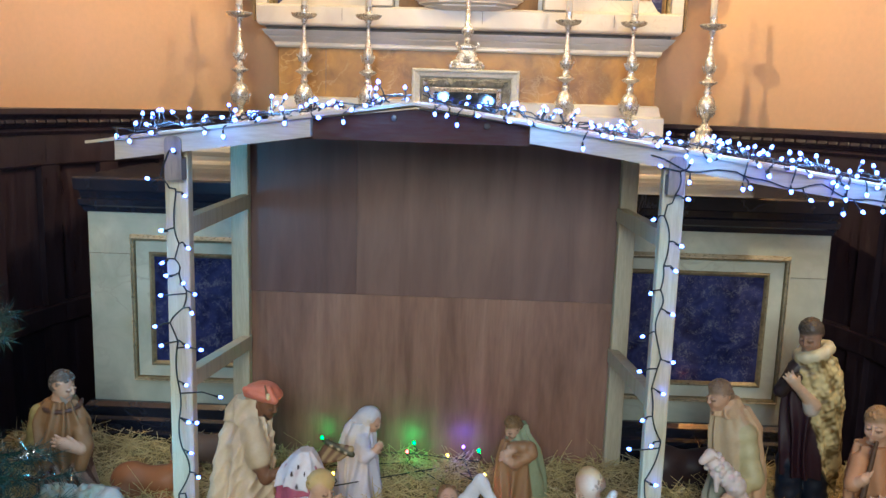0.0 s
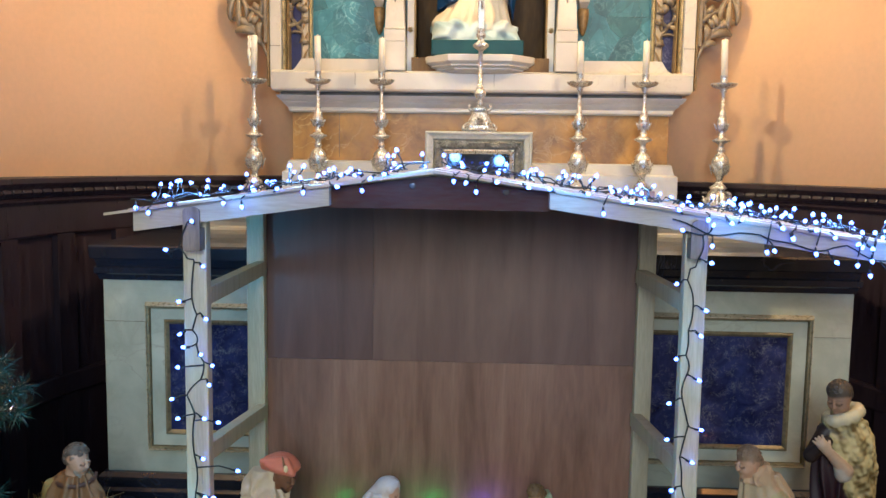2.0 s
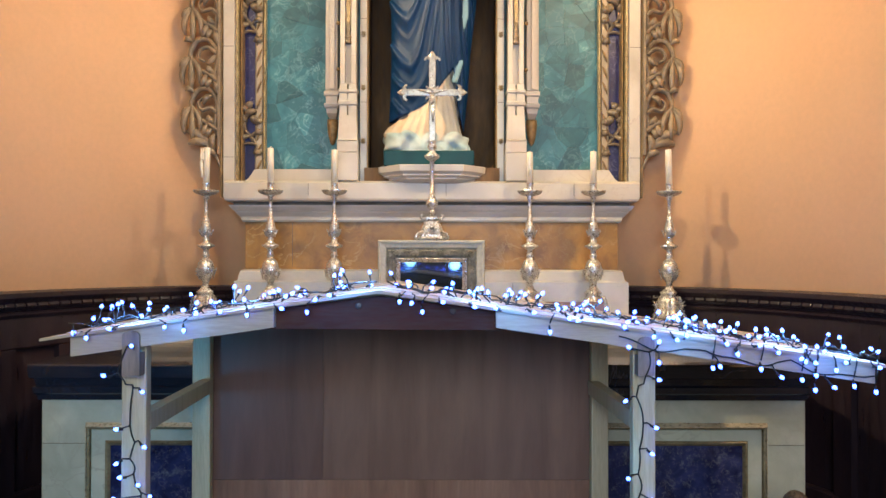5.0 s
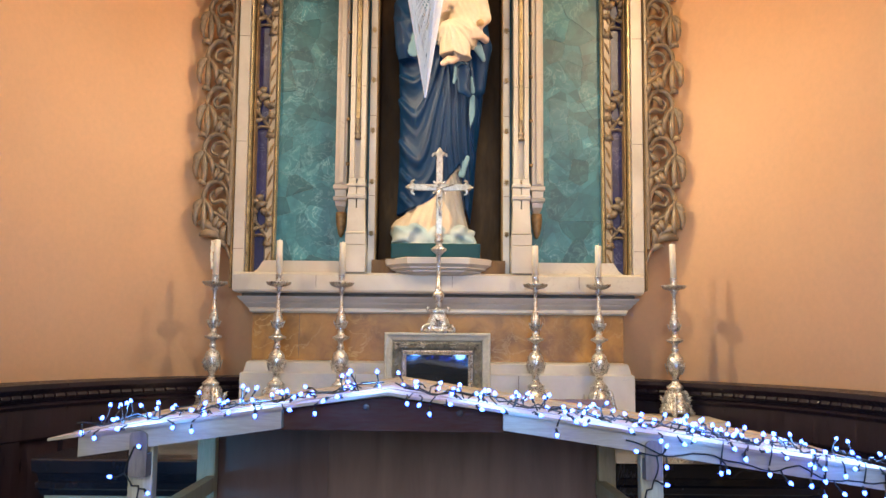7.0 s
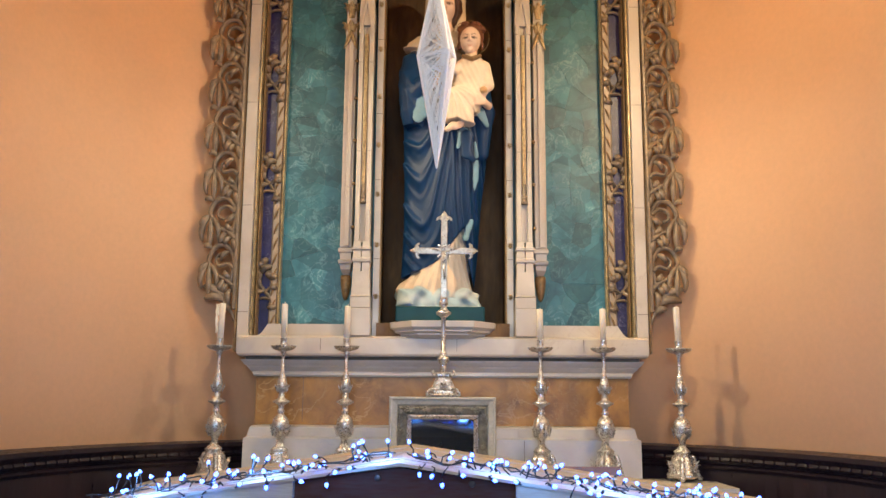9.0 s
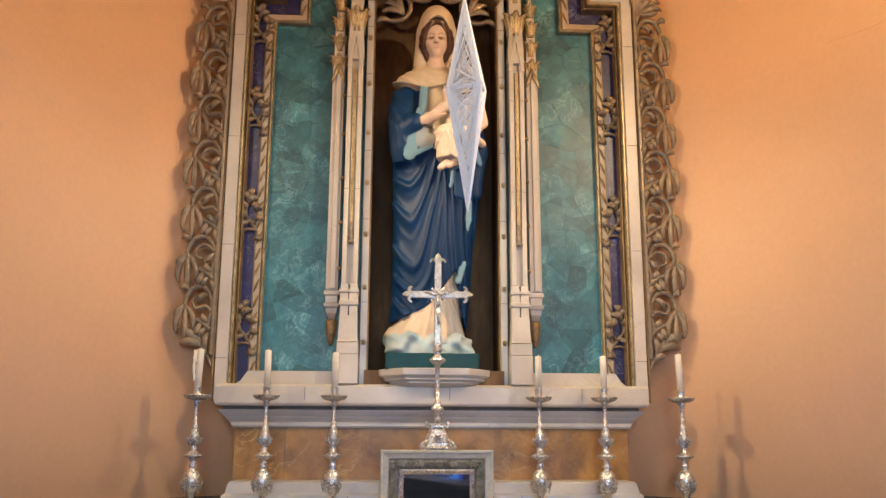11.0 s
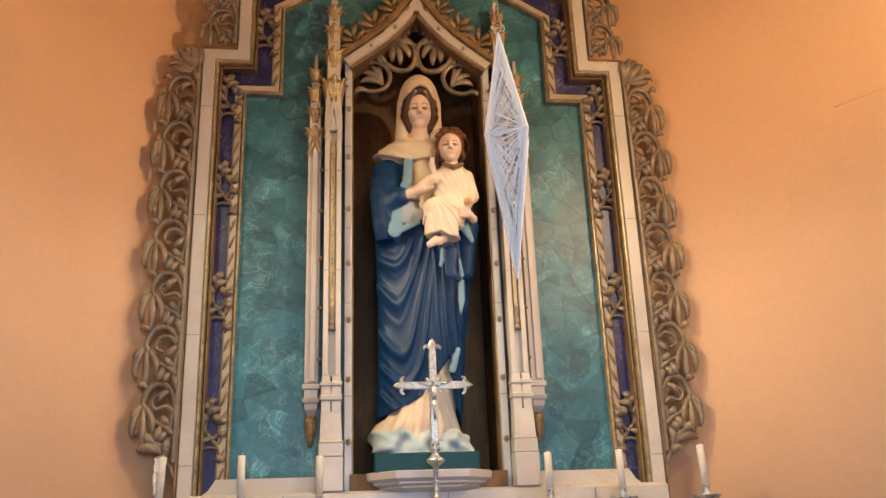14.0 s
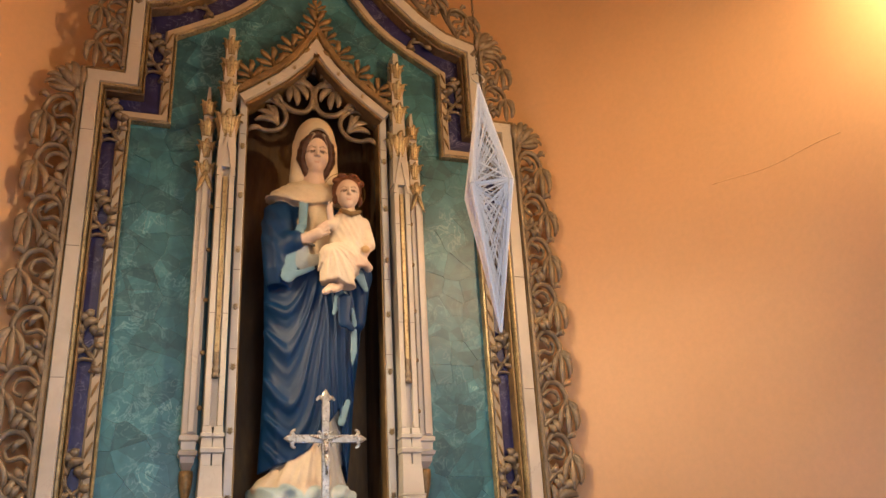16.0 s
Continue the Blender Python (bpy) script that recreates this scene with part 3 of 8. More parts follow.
for i in range(92):
    a = math.pi * (i + 0.5) / 92
    ob = part("tongue", tongue, OAK, wainscot)
    ob.matrix_local = Matrix.Translation((APSE[0] + 1.437 * math.cos(a), APSE[1] + 1.437 * math.sin(a), 1.429)) @ Matrix.Rotation(a - math.pi / 2, 4, "Z") @ Matrix.Rotation(radians(-28), 4, "X")

# ---------------------------------------------------------------- altar
altar = thing("altar", "altar table of grey-white and black marble with blue stone panels", "altar")
part("body", boxed(-1.165, 1.170, 2.862, 3.44, 0.53, 1.156, bevel=0.003), ALTAR_STONE, altar)
bm = bmesh.new()
block(bm, [(1.156, 1.172, 2.853), (1.172, 1.175, 2.848), (1.178, 1.182, 2.840), (1.196, 1.184, 2.838), (1.200, 1.176, 2.846), (1.222, 1.180, 2.840), (1.226, 1.190, 2.828), (1.262, 1.193, 2.824), (1.268, 1.190, 2.828)], 3.45)
part("mensa", bm, BLACK, altar, "polished black marble moulded table edge")
bm = bmesh.new()
block(bm, [(0.0, 1.26, 2.76), (0.36, 1.26, 2.76), (0.372, 1.252, 2.772), (0.40, 1.246, 2.778), (0.41, 1.225, 2.80), (0.44, 1.222, 2.802), (0.447, 1.205, 2.82), (0.478, 1.202, 2.822), (0.486, 1.19, 2.834), (0.518, 1.188, 2.836), (0.531, 1.176, 2.85)], 3.44)
part("plinth", bm, BLACK, altar, "stepped black marble plinth")
for x0, x1 in ((-1.03, -0.40), (0.42, 1.052)):
    bm = bmesh.new()
    moulding(bm, rect_path(x0, x1, 0.603, 1.086), [(0.0105, 2.861), (0.0105, 2.842), (0.0165, 2.844), (0.019, 2.858), (0.019, 2.861)], True)
    f = part("panel_frame", bm, ALTAR_GILT, altar, "dull gilt moulded frame")
    bm = bmesh.new()
    moulding(bm, rect_path(x0, x1, 0.603, 1.086), [(0, 2.861), (0, 2.857), (0.0075, 2.836), (0.010, 2.836), (0.010, 2.861)], True)
    part("fillet", bm, PALE_GILT, f, "pale gilt raised fillet")
    bm = bmesh.new()
    moulding(bm, rect_path(x0 + 0.020, x1 - 0.020, 0.623, 1.066), [(0, 2.861), (0, 2.853), (0.046, 2.857), (0.050, 2.861)], True)
    part("slip", bm, ALTAR_STONE, f)
    bm = bmesh.new()
    moulding(bm, rect_path(x0 + 0.062, x1 - 0.062, 0.659, 1.032), [(0, 2.861), (0, 2.852), (0.004, 2.848), (0.008, 2.849), (0.015, 2.857), (0.015, 2.861)], True)
    part("inner_bead", bm, ALTAR_GILT, f)
    part("stone_panel", boxed(x0 + 0.070, x1 - 0.070, 2.8575, 2.8615, 0.667, 1.024), NAVY, altar, "dark blue stone panel with pale veins")
# joints between the blocks of the altar front
for x0, x1, z in ((-1.164, -1.031, 1.022), (1.053, 1.169, 1.018)):
    part("joint", boxed(x0, x1, 2.8605, 2.8635, z - 0.0006, z + 0.0006), JOINT_AND_GAP, altar)

bm = bmesh.new()
block(bm, [(1.2685, 1.100, 3.445), (1.278, 1.100, 3.445), (1.284, 1.092, 3.452), (1.300, 1.092, 3.452), (1.306, 1.104, 3.440), (1.318, 1.112, 3.430), (1.335, 1.112, 3.430)], 3.80)
tagged(part("gradine", bm, MARBLE), "low cream marble step behind the altar table", "altar step", kind="structure")

# ---------------------------------------------------------------- reredos
CX = 0.015
reredos = thing("reredos", "carved marble and gilt reredos with green and blue stone panels", "reredos", (CX, 0, 0))
bm = bmesh.new()
block(bm, [(1.336, 0.812, 3.735), (1.49, 0.812, 3.735), (1.497, 0.800, 3.748), (1.533, 0.792, 3.756), (1.540, 0.786, 3.77)], 4.2)
part("base_step", bm, GREY_MARBLE, reredos)
part("onyx_band", boxed(-0.803, 0.803, 3.90, 4.2, 1.5405, 1.744), ONYX, reredos, "mottled amber onyx band")
bm = bmesh.new()
block(bm, [(1.7445, 0.812, 3.888), (1.752, 0.816, 3.882), (1.758, 0.816, 3.882), (1.766, 0.822, 3.884), (1.782, 0.838, 3.868), (1.790, 0.842, 3.864), (1.793, 0.848, 3.858), (1.808, 0.860, 3.846), (1.814, 0.862, 3.844)], 4.2)
part("cornice", bm, GREY_MARBLE, reredos)
# a recessed joint under the sill, its shadow put into the dark tone
part("joint", boxed(-0.846, 0.846, 3.862, 4.2, 1.8145, 1.8275), JOINT_AND_GAP, reredos)
bm = bmesh.new()
block(bm, [(1.828, 0.866, 3.826), (1.833, 0.872, 3.818), (1.840, 0.876, 3.815), (1.905, 0.876, 3.815), (1.915, 0.874, 3.830)], 4.2)
part("sill", bm, MARBLE, reredos)
for s in (-1, 1):
    bm = bmesh.new()
    # weathered top of the sill, with the hollow where the frame comes down
    plate(bm, [(s * 0.335, 1.9155), (s * 0.815, 1.9155), (s * 0.79, 1.935), (s * 0.765, 1.972), (s * 0.335, 1.972)], 3.905, 3.97)
    part("sill_block", bm, MARBLE, reredos)

# backing with an opening for the niche
OUTER = [(0.872, 1.85), (0.880, 3.704), (0.740, 3.704), (0.740, 4.110), (0.60, 4.15), (0.475, 4.235), (0.37, 4.335), (0.28, 4.44), (0.19, 4.565), (0.11, 4.71), (0.045, 4.87), (0.0, 5.02)]


def both(half):
    """The whole outline from its right half, starting at the foot on the left."""
    return [(-x, z) for x, z in half] + [(x, z) for x, z in half[::-1] if x > 1e-6]


for s in (-1, 1):
    bm = bmesh.new()
    poly = [(0.29, 1.916)] + [(0.85, 1.916), (0.85, 3.70), (0.71, 3.70), (0.71, 4.11), (0.47, 4.22), (0.27, 4.43), (0.10, 4.70), (0.0, 5.0), (0.0, 4.0), (0.075, 3.885), (0.15, 3.805), (0.235, 3.735), (0.29, 3.69)]
    plate(bm, [(s * x, z) for x, z in poly], 3.970, 4.03)
    part("backing", bm, TEAL, reredos)
for x0, x1, y0, y1, z0, z1 in ((-0.31, -0.29, 3.972, 4.25, 1.916, 4.05), (0.29, 0.31, 3.972, 4.25, 1.916, 4.05), (-0.289, 0.289, 4.235, 4.255, 1.976, 4.029), (-0.289, 0.289, 4.031, 4.25, 4.03, 4.05), (-0.289, 0.289, 3.86, 4.25, 1.916, 1.975)):
    part("niche_lining", boxed(x0, x1, y0, y1, z0, z1), NICHE, reredos, "dark umber painted niche lining")

# the white frame with its gilt edges
bm = bmesh.new()
FRAME = both(OUTER)
moulding(bm, FRAME, [(-0.022, 4.14), (-0.022, 3.878), (-0.018, 3.868), (0.028, 3.868), (0.032, 3.878), (0.032, 4.14)])
part("frame", bm, MARBLE, reredos)
for u in (-0.034, 0.033):
    bm = bmesh.new()
    w = 0.012
    moulding(bm, FRAME, [(u, 4.14), (u, 3.876), (u + 0.003, 3.870), (u + w - 0.003, 3.870), (u + w, 3.876), (u + w, 4.14)])
    part("gilt_edge", bm, GILT if u > 0 else OLD_GILT, reredos)
bm = bmesh.new()
moulding(bm, FRAME, [(0.047, 4.14), (0.047, 3.898), (0.051, 3.893), (0.055, 3.898), (0.055, 4.14)])
part("gilt_edge", bm, OLD_GILT, reredos)

# inner roped frame
INNER = [(0.752, 1.945), (0.752, 3.575), (0.602, 3.575), (0.602, 3.99), (0.47, 4.07), (0.35, 4.15), (0.27, 4.225), (0.20, 4.32), (0.14, 4.42), (0.08, 4.55), (0.03, 4.70), (0.0, 4.84)]
ROPE = both(INNER)
bm = bmesh.new()
moulding(bm, ROPE, [(-0.022, 3.966), (-0.022, 3.948), (-0.014, 3.934), (0.012, 3.930), (0.016, 3.940), (0.016, 3.966)])
rope = part("inner_frame", bm, BEIGE, reredos)
bm = bmesh.new()
moulding(bm, ROPE, [(0.017, 3.966), (0.017, 3.928), (0.021, 3.922), (0.027, 3.928), (0.027, 3.966)])
part("gilt_bead", bm, GILT, reredos)
twist = bmesh.new()
tube(twist, [(-0.012, 0.001, -0.030), (-0.005, -0.006, -0.012), (0.004, -0.007, 0.010), (0.012, 0.001, 0.030)], [0.002, 0.0045, 0.0045, 0.002], 5)
twist = finish("twist", twist, OLD_GILT, True)
for s in (-1, 1):
    for i in range(23):
        z = 1.99 + i * 0.069
        ob = part("twist", twist, OLD_GILT, rope)
        ob.matrix_local = Matrix.Translation((s * 0.752, 3.934, z)) @ Matrix.Diagonal((-s, 1, 1, 1))
    for i in range(6):
        ob = part("twist", twist, OLD_GILT, rope)
        ob.matrix_local = Matrix.Translation((s * 0.602, 3.934, 3.62 + i * 0.069)) @ Matrix.Diagonal((-s, 1, 1, 1))

# blue band between the frames
for s in (-1, 1):
    bm = bmesh.new()
    a = [(0.838, 1.916), (0.838, 3.665), (0.70, 3.665), (0.70, 4.085), (0.58, 4.13), (0.455, 4.215), (0.35, 4.315), (0.26, 4.42), (0.17, 4.55), (0.09, 4.69), (0.02, 4.88)]
    b = [(0.02, 4.78), (0.08, 4.57), (0.14, 4.44), (0.20, 4.34), (0.27, 4.245), (0.35, 4.17), (0.47, 4.09), (0.622, 3.99), (0.622, 3.595), (0.772, 3.595), (0.772, 1.916)]
    plate(bm, [(s * x, z) for x, z in a + b], 3.951, 3.969)
    part("blue_band", bm, LAPIS, reredos, "deep blue lapis band")


def cells(x0, x1, z0, z1, size, rng):
    """Irregular stone pieces that fill a rectangle: each the ground nearest to its own seed."""
    seeds = []
    nx, nz = max(1, round((x1 - x0) / size)), max(1, round((z1 - z0) / size))
    for i in range(-1, nx + 1):
        for j in range(-1, nz + 1):
            seeds.append(Vector((x0 + (i + 0.5 + rng.uniform(-0.42, 0.42)) * (x1 - x0) / nx, z0 + (j + 0.5 + rng.uniform(-0.42, 0.42)) * (z1 - z0) / nz)))
    for s in seeds:
        poly = [Vector(p) for p in ((x0, z0), (x1, z0), (x1, z1), (x0, z1))]
        for o in seeds:
            if o is s or (o - s).length > 3 * size:
                continue
            mid, n = (o + s) / 2, (o - s).normalized()
            out = []
            for i, p in enumerate(poly):
                q = poly[(i + 1) % len(poly)]
                dp, dq = (p - mid).dot(n) + 0.0003, (q - mid).dot(n) + 0.0003
                if dp <= 0:
                    out.append(p)
                if (dp < 0) != (dq < 0) and abs(dp - dq) > 1e-9:
                    out.append(p + (q - p) * (dp / (dp - dq)))
            poly = out
            if len(poly) < 3:
                break
        if len(poly) >= 3:
            yield poly


rng = random.Random(7)
for s in (-1, 1):
    for x0, x1, z0, z1 in ((0.30, 0.750, 1.973, 3.575), (0.30, 0.605, 3.575, 4.06), (0.0, 0.30, 3.80, 4.06), (0.0, 0.42, 4.06, 4.45)):
        for poly in cells(x0, x1, z0, z1, 0.095, rng):
            if any(p.y < np.interp(p.x, (0.0, 0.075, 0.15, 0.235, 0.30), (4.0, 3.885, 3.805, 3.735, 3.68)) and p.x < 0.31 for p in poly) and z0 > 3.0:
                continue
            bm = bmesh.new()
            tilt = (rng.uniform(-0.0026, 0.0026), rng.uniform(-0.0026, 0.0026))
            mid = sum(poly, Vector((0, 0))) / len(poly)
            front = [bm.verts.new((s * p.x, 3.962 + tilt[0] * (p.x - mid.x) / 0.1 + tilt[1] * (p.y - mid.y) / 0.1 * 0.5, p.y)) for p in poly]
            rear = [bm.verts.new((s * p.x, 3.9695, p.y)) for p in poly]
            bm.faces.new(front)
            for i in range(len(poly)):
                j = (i + 1) % len(poly)
                bm.faces.new((front[i], front[j], rear[j], rear[i]))
            part("stone_piece", bm, TEAL, reredos)


# buttresses beside the niche
def leaf(bm, root, tip, width, curl=0.02, thick=0.005, n=7, side=(0, -1, 0)):
    """A pointed, ribbed leaf from root to tip that bows towards the viewer."""
    root, tip, side = Vector(root), Vector(tip), Vector(side)
    mid = (root + tip) / 2 + side * curl
    pts = [(1 - t) ** 2 * root + 2 * (1 - t) * t * mid + t * t * tip for t in (i / n for i in range(n + 1))]
    radii = [max(0.0006, width * math.sin(math.pi * (0.10 + 0.88 * i / n) ** 0.8)) for i in range(n + 1)]
    return tube(bm, pts, radii, 6, thick / max(width, 1e-6), side)


def tendril(bm, p0, p1, p2, p3, w0, w1, w2, thick=0.55, n=8):
    """A curling leaf or stem: swells from w0 to w1 and thins to w2."""
    radii = [(w0 + (w1 - w0) * min(1, 2 * i / n)) if i <= n / 2 else (w1 + (w2 - w1) * (2 * i / n - 1)) for i in range(n + 1)]
    return tube(bm, bezier(p0, p1, p2, p3, n), radii, 6, thick, (0, -1, 0))


def crocket():
    """A gilt leaf whose lobes curl outwards from a pinnacle."""
    bm = bmesh.new()
    for s in (-1, 1):
        tendril(bm, (s * 0.006, 0, -0.050), (s * 0.012, -0.012, -0.005), (s * 0.014, -0.022, 0.040), (s * 0.046, -0.034, 0.038), 0.006, 0.0125, 0.003)
        tendril(bm, (s * 0.004, 0, -0.030), (s * 0.006, -0.016, 0.020), (s * 0.010, -0.028, 0.062), (s * 0.026, -0.040, 0.066), 0.006, 0.011, 0.003)
        tendril(bm, (s * 0.008, 0, -0.045), (s * 0.020, -0.008, -0.020), (s * 0.036, -0.016, 0.008), (s * 0.052, -0.018, -0.006), 0.004, 0.009, 0.002)
    tendril(bm, (0, 0, -0.055), (0, -0.016, -0.01), (0, -0.024, 0.035), (0, -0.046, 0.056), 0.005, 0.011, 0.004)
    bmesh.ops.transform(bm, verts=bm.verts, matrix=Matrix.Diagonal((1, 1, 0.74, 1)))
    return finish("crocket", bm, GILT, True)


def crown():
    """A tier of broad gilt leaves that rise round a pinnacle and roll outwards."""
    bm = bmesh.new()
    tube(bm, [(0.029 * math.sin(a), 0.030 - 0.030 * math.cos(a), -0.060) for a in np.linspace(-1.7, 1.7, 15)], 0.0055, 6)
    for n, a in enumerate((-1.45, -0.95, -0.47, 0.0, 0.47, 0.95, 1.45)):
        u, v = math.sin(a), -math.cos(a)
        out, up = (1.0, 0.0) if n % 2 else (0.84, -0.014)
        at = lambda r, z: (u * r, 0.030 + v * r * 1.05, z)
        radii = [0.006, 0.009, 0.011, 0.0125, 0.0135, 0.0125, 0.010, 0.007, 0.004]
        tube(bm, bezier(at(0.028, -0.066), at(0.030, 0.006 + up), at(0.046 * out, 0.052 + up), at(0.064 * out, 0.026 + up), 8), radii, 6, 0.5, (u, v, 0.25))
    return finish("crocket", bm, GILT, True)


def gable_leaf():
    """A leaf of the gable: a stout stem that opens into hooked, rounded lobes."""
    bm = bmesh.new()
    tube(bm, [(0, 0, -0.030), (0, -0.008, 0.010), (0, -0.012, 0.050)], [0.012, 0.013, 0.010], 7)
    for q in (-1, 1):
        for p1, p2, p3, w in (((0.030, 0.004), (0.062, -0.004), (0.074, 0.026), 0.0145), ((0.026, 0.034), (0.066, 0.040), (0.060, 0.074), 0.0150), ((0.010, 0.060), (0.040, 0.086), (0.020, 0.108), 0.0140)):
            tendril(bm, (q * 0.004, -0.006, p1[1] - 0.006), (q * p1[0], -0.022, p1[1] + 0.006), (q * p2[0], -0.026, p2[1] + 0.012), (q * p3[0], -0.012, p3[1]), 0.008, w, 0.006, 0.6)
    return finish("crocket", bm, OLD_GILT, True)


CROCKET, CROWN, GABLE_LEAF = crocket(), crown(), gable_leaf()
SILVER_LEAF = CROCKET.copy()
SILVER_LEAF.materials[0] = SILVER
TARNISH_LEAF = CROCKET.copy()
TARNISH_LEAF.materials[0] = TARNISH
for s in (-1, 1):
    x = s * 0.357
    but = part("buttress", boxed(x - 0.0455, x + 0.0455, 3.815, 3.97, 1.916, 2.035, bevel=0.004), MARBLE, reredos)
    part("plinth", boxed(x - 0.044, x + 0.044, 3.820, 3.97, 2.036, 2.085, bevel=0.004), MARBLE, but)
    bm = bmesh.new()
    block(bm, [(2.086, 0.0445, 3.818), (2.094, 0.040, 3.826), (2.196, 0.036, 3.832)], 3.97, x)
    part("shaft_base", bm, MARBLE, but)
    for dx in (-0.019, 0.019):
        bm = bmesh.new()
        block(bm, [(2.197, 0.0165, 3.836), (2.236, 0.0165, 3.836), (2.240, 0.020, 3.828), (2.252, 0.021, 3.826), (2.258, 0.018, 3.832), (2.290, 0.017, 3.834), (2.293, 0.021, 3.826), (2.304, 0.021, 3.826), (2.308, 0.016, 3.836), (2.33, 0.015, 3.838)], 3.97, x + dx)
        part("banded_cap", bm, MARBLE, but)
    # main shaft: two ribs and a gilt hollow between them
    bm = bmesh.new()
    for dx in (-0.0235, 0.0235):
        box(bm, x + dx - 0.010, x + dx + 0.010, 3.840, 3.97, 2.331, 3.34, 0.003)
    box(bm, x - 0.013, x + 0.013, 3.862, 3.97, 2.331, 3.34)
    part("shaft", bm, MARBLE, but)
    part("gilt_hollow", boxed(x - 0.0085, x + 0.0085, 3.846, 3.861, 2.56, 3.30, bevel=0.003), GILT, but)
    bm = bmesh.new()
    lathe(bm, [(0.006, -0.045), (0.015, -0.042), (0.016, -0.034), (0.010, -0.030), (0.012, -0.020), (0.015, -0.016), (0.011, -0.008), (0.008, 0.0), (0.011, 0.012), (0.006, 0.05)], (x, 3.848, 2.545), 14)
    part("pendant", bm, CARVED, but, smooth=True)
    bm = bmesh.new()
    moulding(bm, [(x - 0.030, 3.30), (x - 0.014, 3.40), (x, 3.47), (x + 0.014, 3.40), (x + 0.030, 3.30)], [(-0.006, 3.865), (-0.006, 3.835), (0.006, 3.835), (0.006, 3.865)])
    part("ogee_hood", bm, MARBLE, but)
    # tapering pinnacle with tiers of crockets
    bm = bmesh.new()
    block(bm, [(3.341, 0.036, 3.842), (3.42, 0.034, 3.842), (3.50, 0.029, 3.848), (3.70, 0.0255, 3.852), (3.90, 0.021, 3.858), (3.93, 0.013, 3.866), (3.97, 0.011, 3.868), (3.975, 0.014, 3.865), (4.015, 0.010, 3.870)], 3.96, x)
    part("pinnacle", bm, MARBLE, but)
    for z, k in ((3.548, 1.12), (3.700, 0.92), (3.818, 0.84), (3.922, 0.72)):
        ob = part("crocket", CROWN, GILT, but)
        ob.matrix_local = Matrix.Translation((x, 3.850 + (1 - k) * 0.02, z)) @ Matrix.Scale(k, 4)
    # slender outer shaft, set back
    xo = s * 0.433
    outer = part("outer_shaft", boxed(xo - 0.026, xo + 0.026, 3.884, 3.968, 2.310, 3.32, bevel=0.004), MARBLE, reredos)
    bm = bmesh.new()
    box(bm, xo - 0.007, xo + 0.016, 3.874, 3.8835, 2.315, 3.32, 0.003)
    part("rib", bm, MARBLE, outer)
    bm = bmesh.new()
    block(bm, [(2.190, 0.012, 3.93), (2.215, 0.022, 3.90), (2.235, 0.024, 3.895), (2.240, 0.030, 3.885), (2.252, 0.032, 3.88), (2.258, 0.024, 3.89), (2.285, 0.025, 3.888), (2.290, 0.032, 3.88), (2.304, 0.032, 3.88), (2.309, 0.027, 3.884)], 3.968, xo)
    part("corbel_cap", bm, MARBLE, outer)
    bm = bmesh.new()
    lathe(bm, [(0.004, -0.11), (0.012, -0.095), (0.020, -0.06), (0.024, -0.02), (0.023, 0.0)], (xo, 3.93, 2.1895), 12)
    part("corbel", bm, OLD_GILT, outer, smooth=True)
    bm = bmesh.new()
    block(bm, [(3.3205, 0.024, 3.886), (3.50, 0.019, 3.893), (3.65, 0.015, 3.900), (3.66, 0.009, 3.906), (3.735, 0.005, 3.91)], 3.968, xo)
    part("outer_pinnacle", bm, MARBLE, outer)
    for z, k in ((3.345, 0.84), (3.445, 0.74), (3.540, 0.70), (3.634, 0.62)):
        ob = part("crocket", CROWN, GILT, outer)
        ob.matrix_local = Matrix.Translation((xo, 3.888, z)) @ Matrix.Scale(k, 4)
    for q in (-1, 1):
        bm = bmesh.new()
        tendril(bm, (xo, 3.880, 3.330), (xo + q * 0.006, 3.868, 3.300), (xo + q * 0.016, 3.866, 3.270), (xo + q * 0.030, 3.872, 3.238), 0.006, 0.010, 0.004)
        part("hanging_leaf", bm, GILT, outer, smooth=True)
    stud = bmesh.new()
    bmesh.ops.create_icosphere(stud, subdivisions=2, radius=0.0095)
    stud = finish("stud", stud, OLD_GILT, True)
    for z in (2.40, 2.60, 2.80, 3.0, 3.18):
        ob = part("stud", stud, OLD_GILT, outer)
        ob.matrix_local = Matrix.Translation((s * 0.4035, 3.880, z)) @ Matrix.Diagonal((1, 0.7, 1, 1))
    # jamb of the niche
    bm = bmesh.new()
    box(bm, s * 0.2955 - 0.0145, s * 0.2955 + 0.0145, 3.885, 3.969, 1.916, 3.70, 0.004)
    jamb = part("jamb", bm, GREY_MARBLE, reredos)
    part("jamb_bead", boxed(s * 0.279 - 0.0035, s * 0.279 + 0.0035, 3.892, 3.968, 1.916, 3.69), OLD_GILT, reredos)
    for z in (2.10, 2.33, 2.56, 2.79, 3.02, 3.25, 3.47):
        ob = part("rosette", CROCKET, GILT, jamb)
        ob.matrix_local = Matrix.Translation((s * 0.2955, 3.884, z - 0.01)) @ Matrix.Scale(0.27, 4)

# gabled arch over the niche
GABLE = both([(0.312, 3.685), (0.235, 3.745), (0.15, 3.815), (0.075, 3.895), (0.025, 3.965), (0.0, 4.01)])
bm = bmesh.new()
moulding(bm, GABLE, [(-0.016, 3.968), (-0.016, 3.872), (-0.008, 3.862), (0.026, 3.862), (0.034, 3.874), (0.034, 3.968)])
arch = part("gable", bm, MARBLE, reredos)
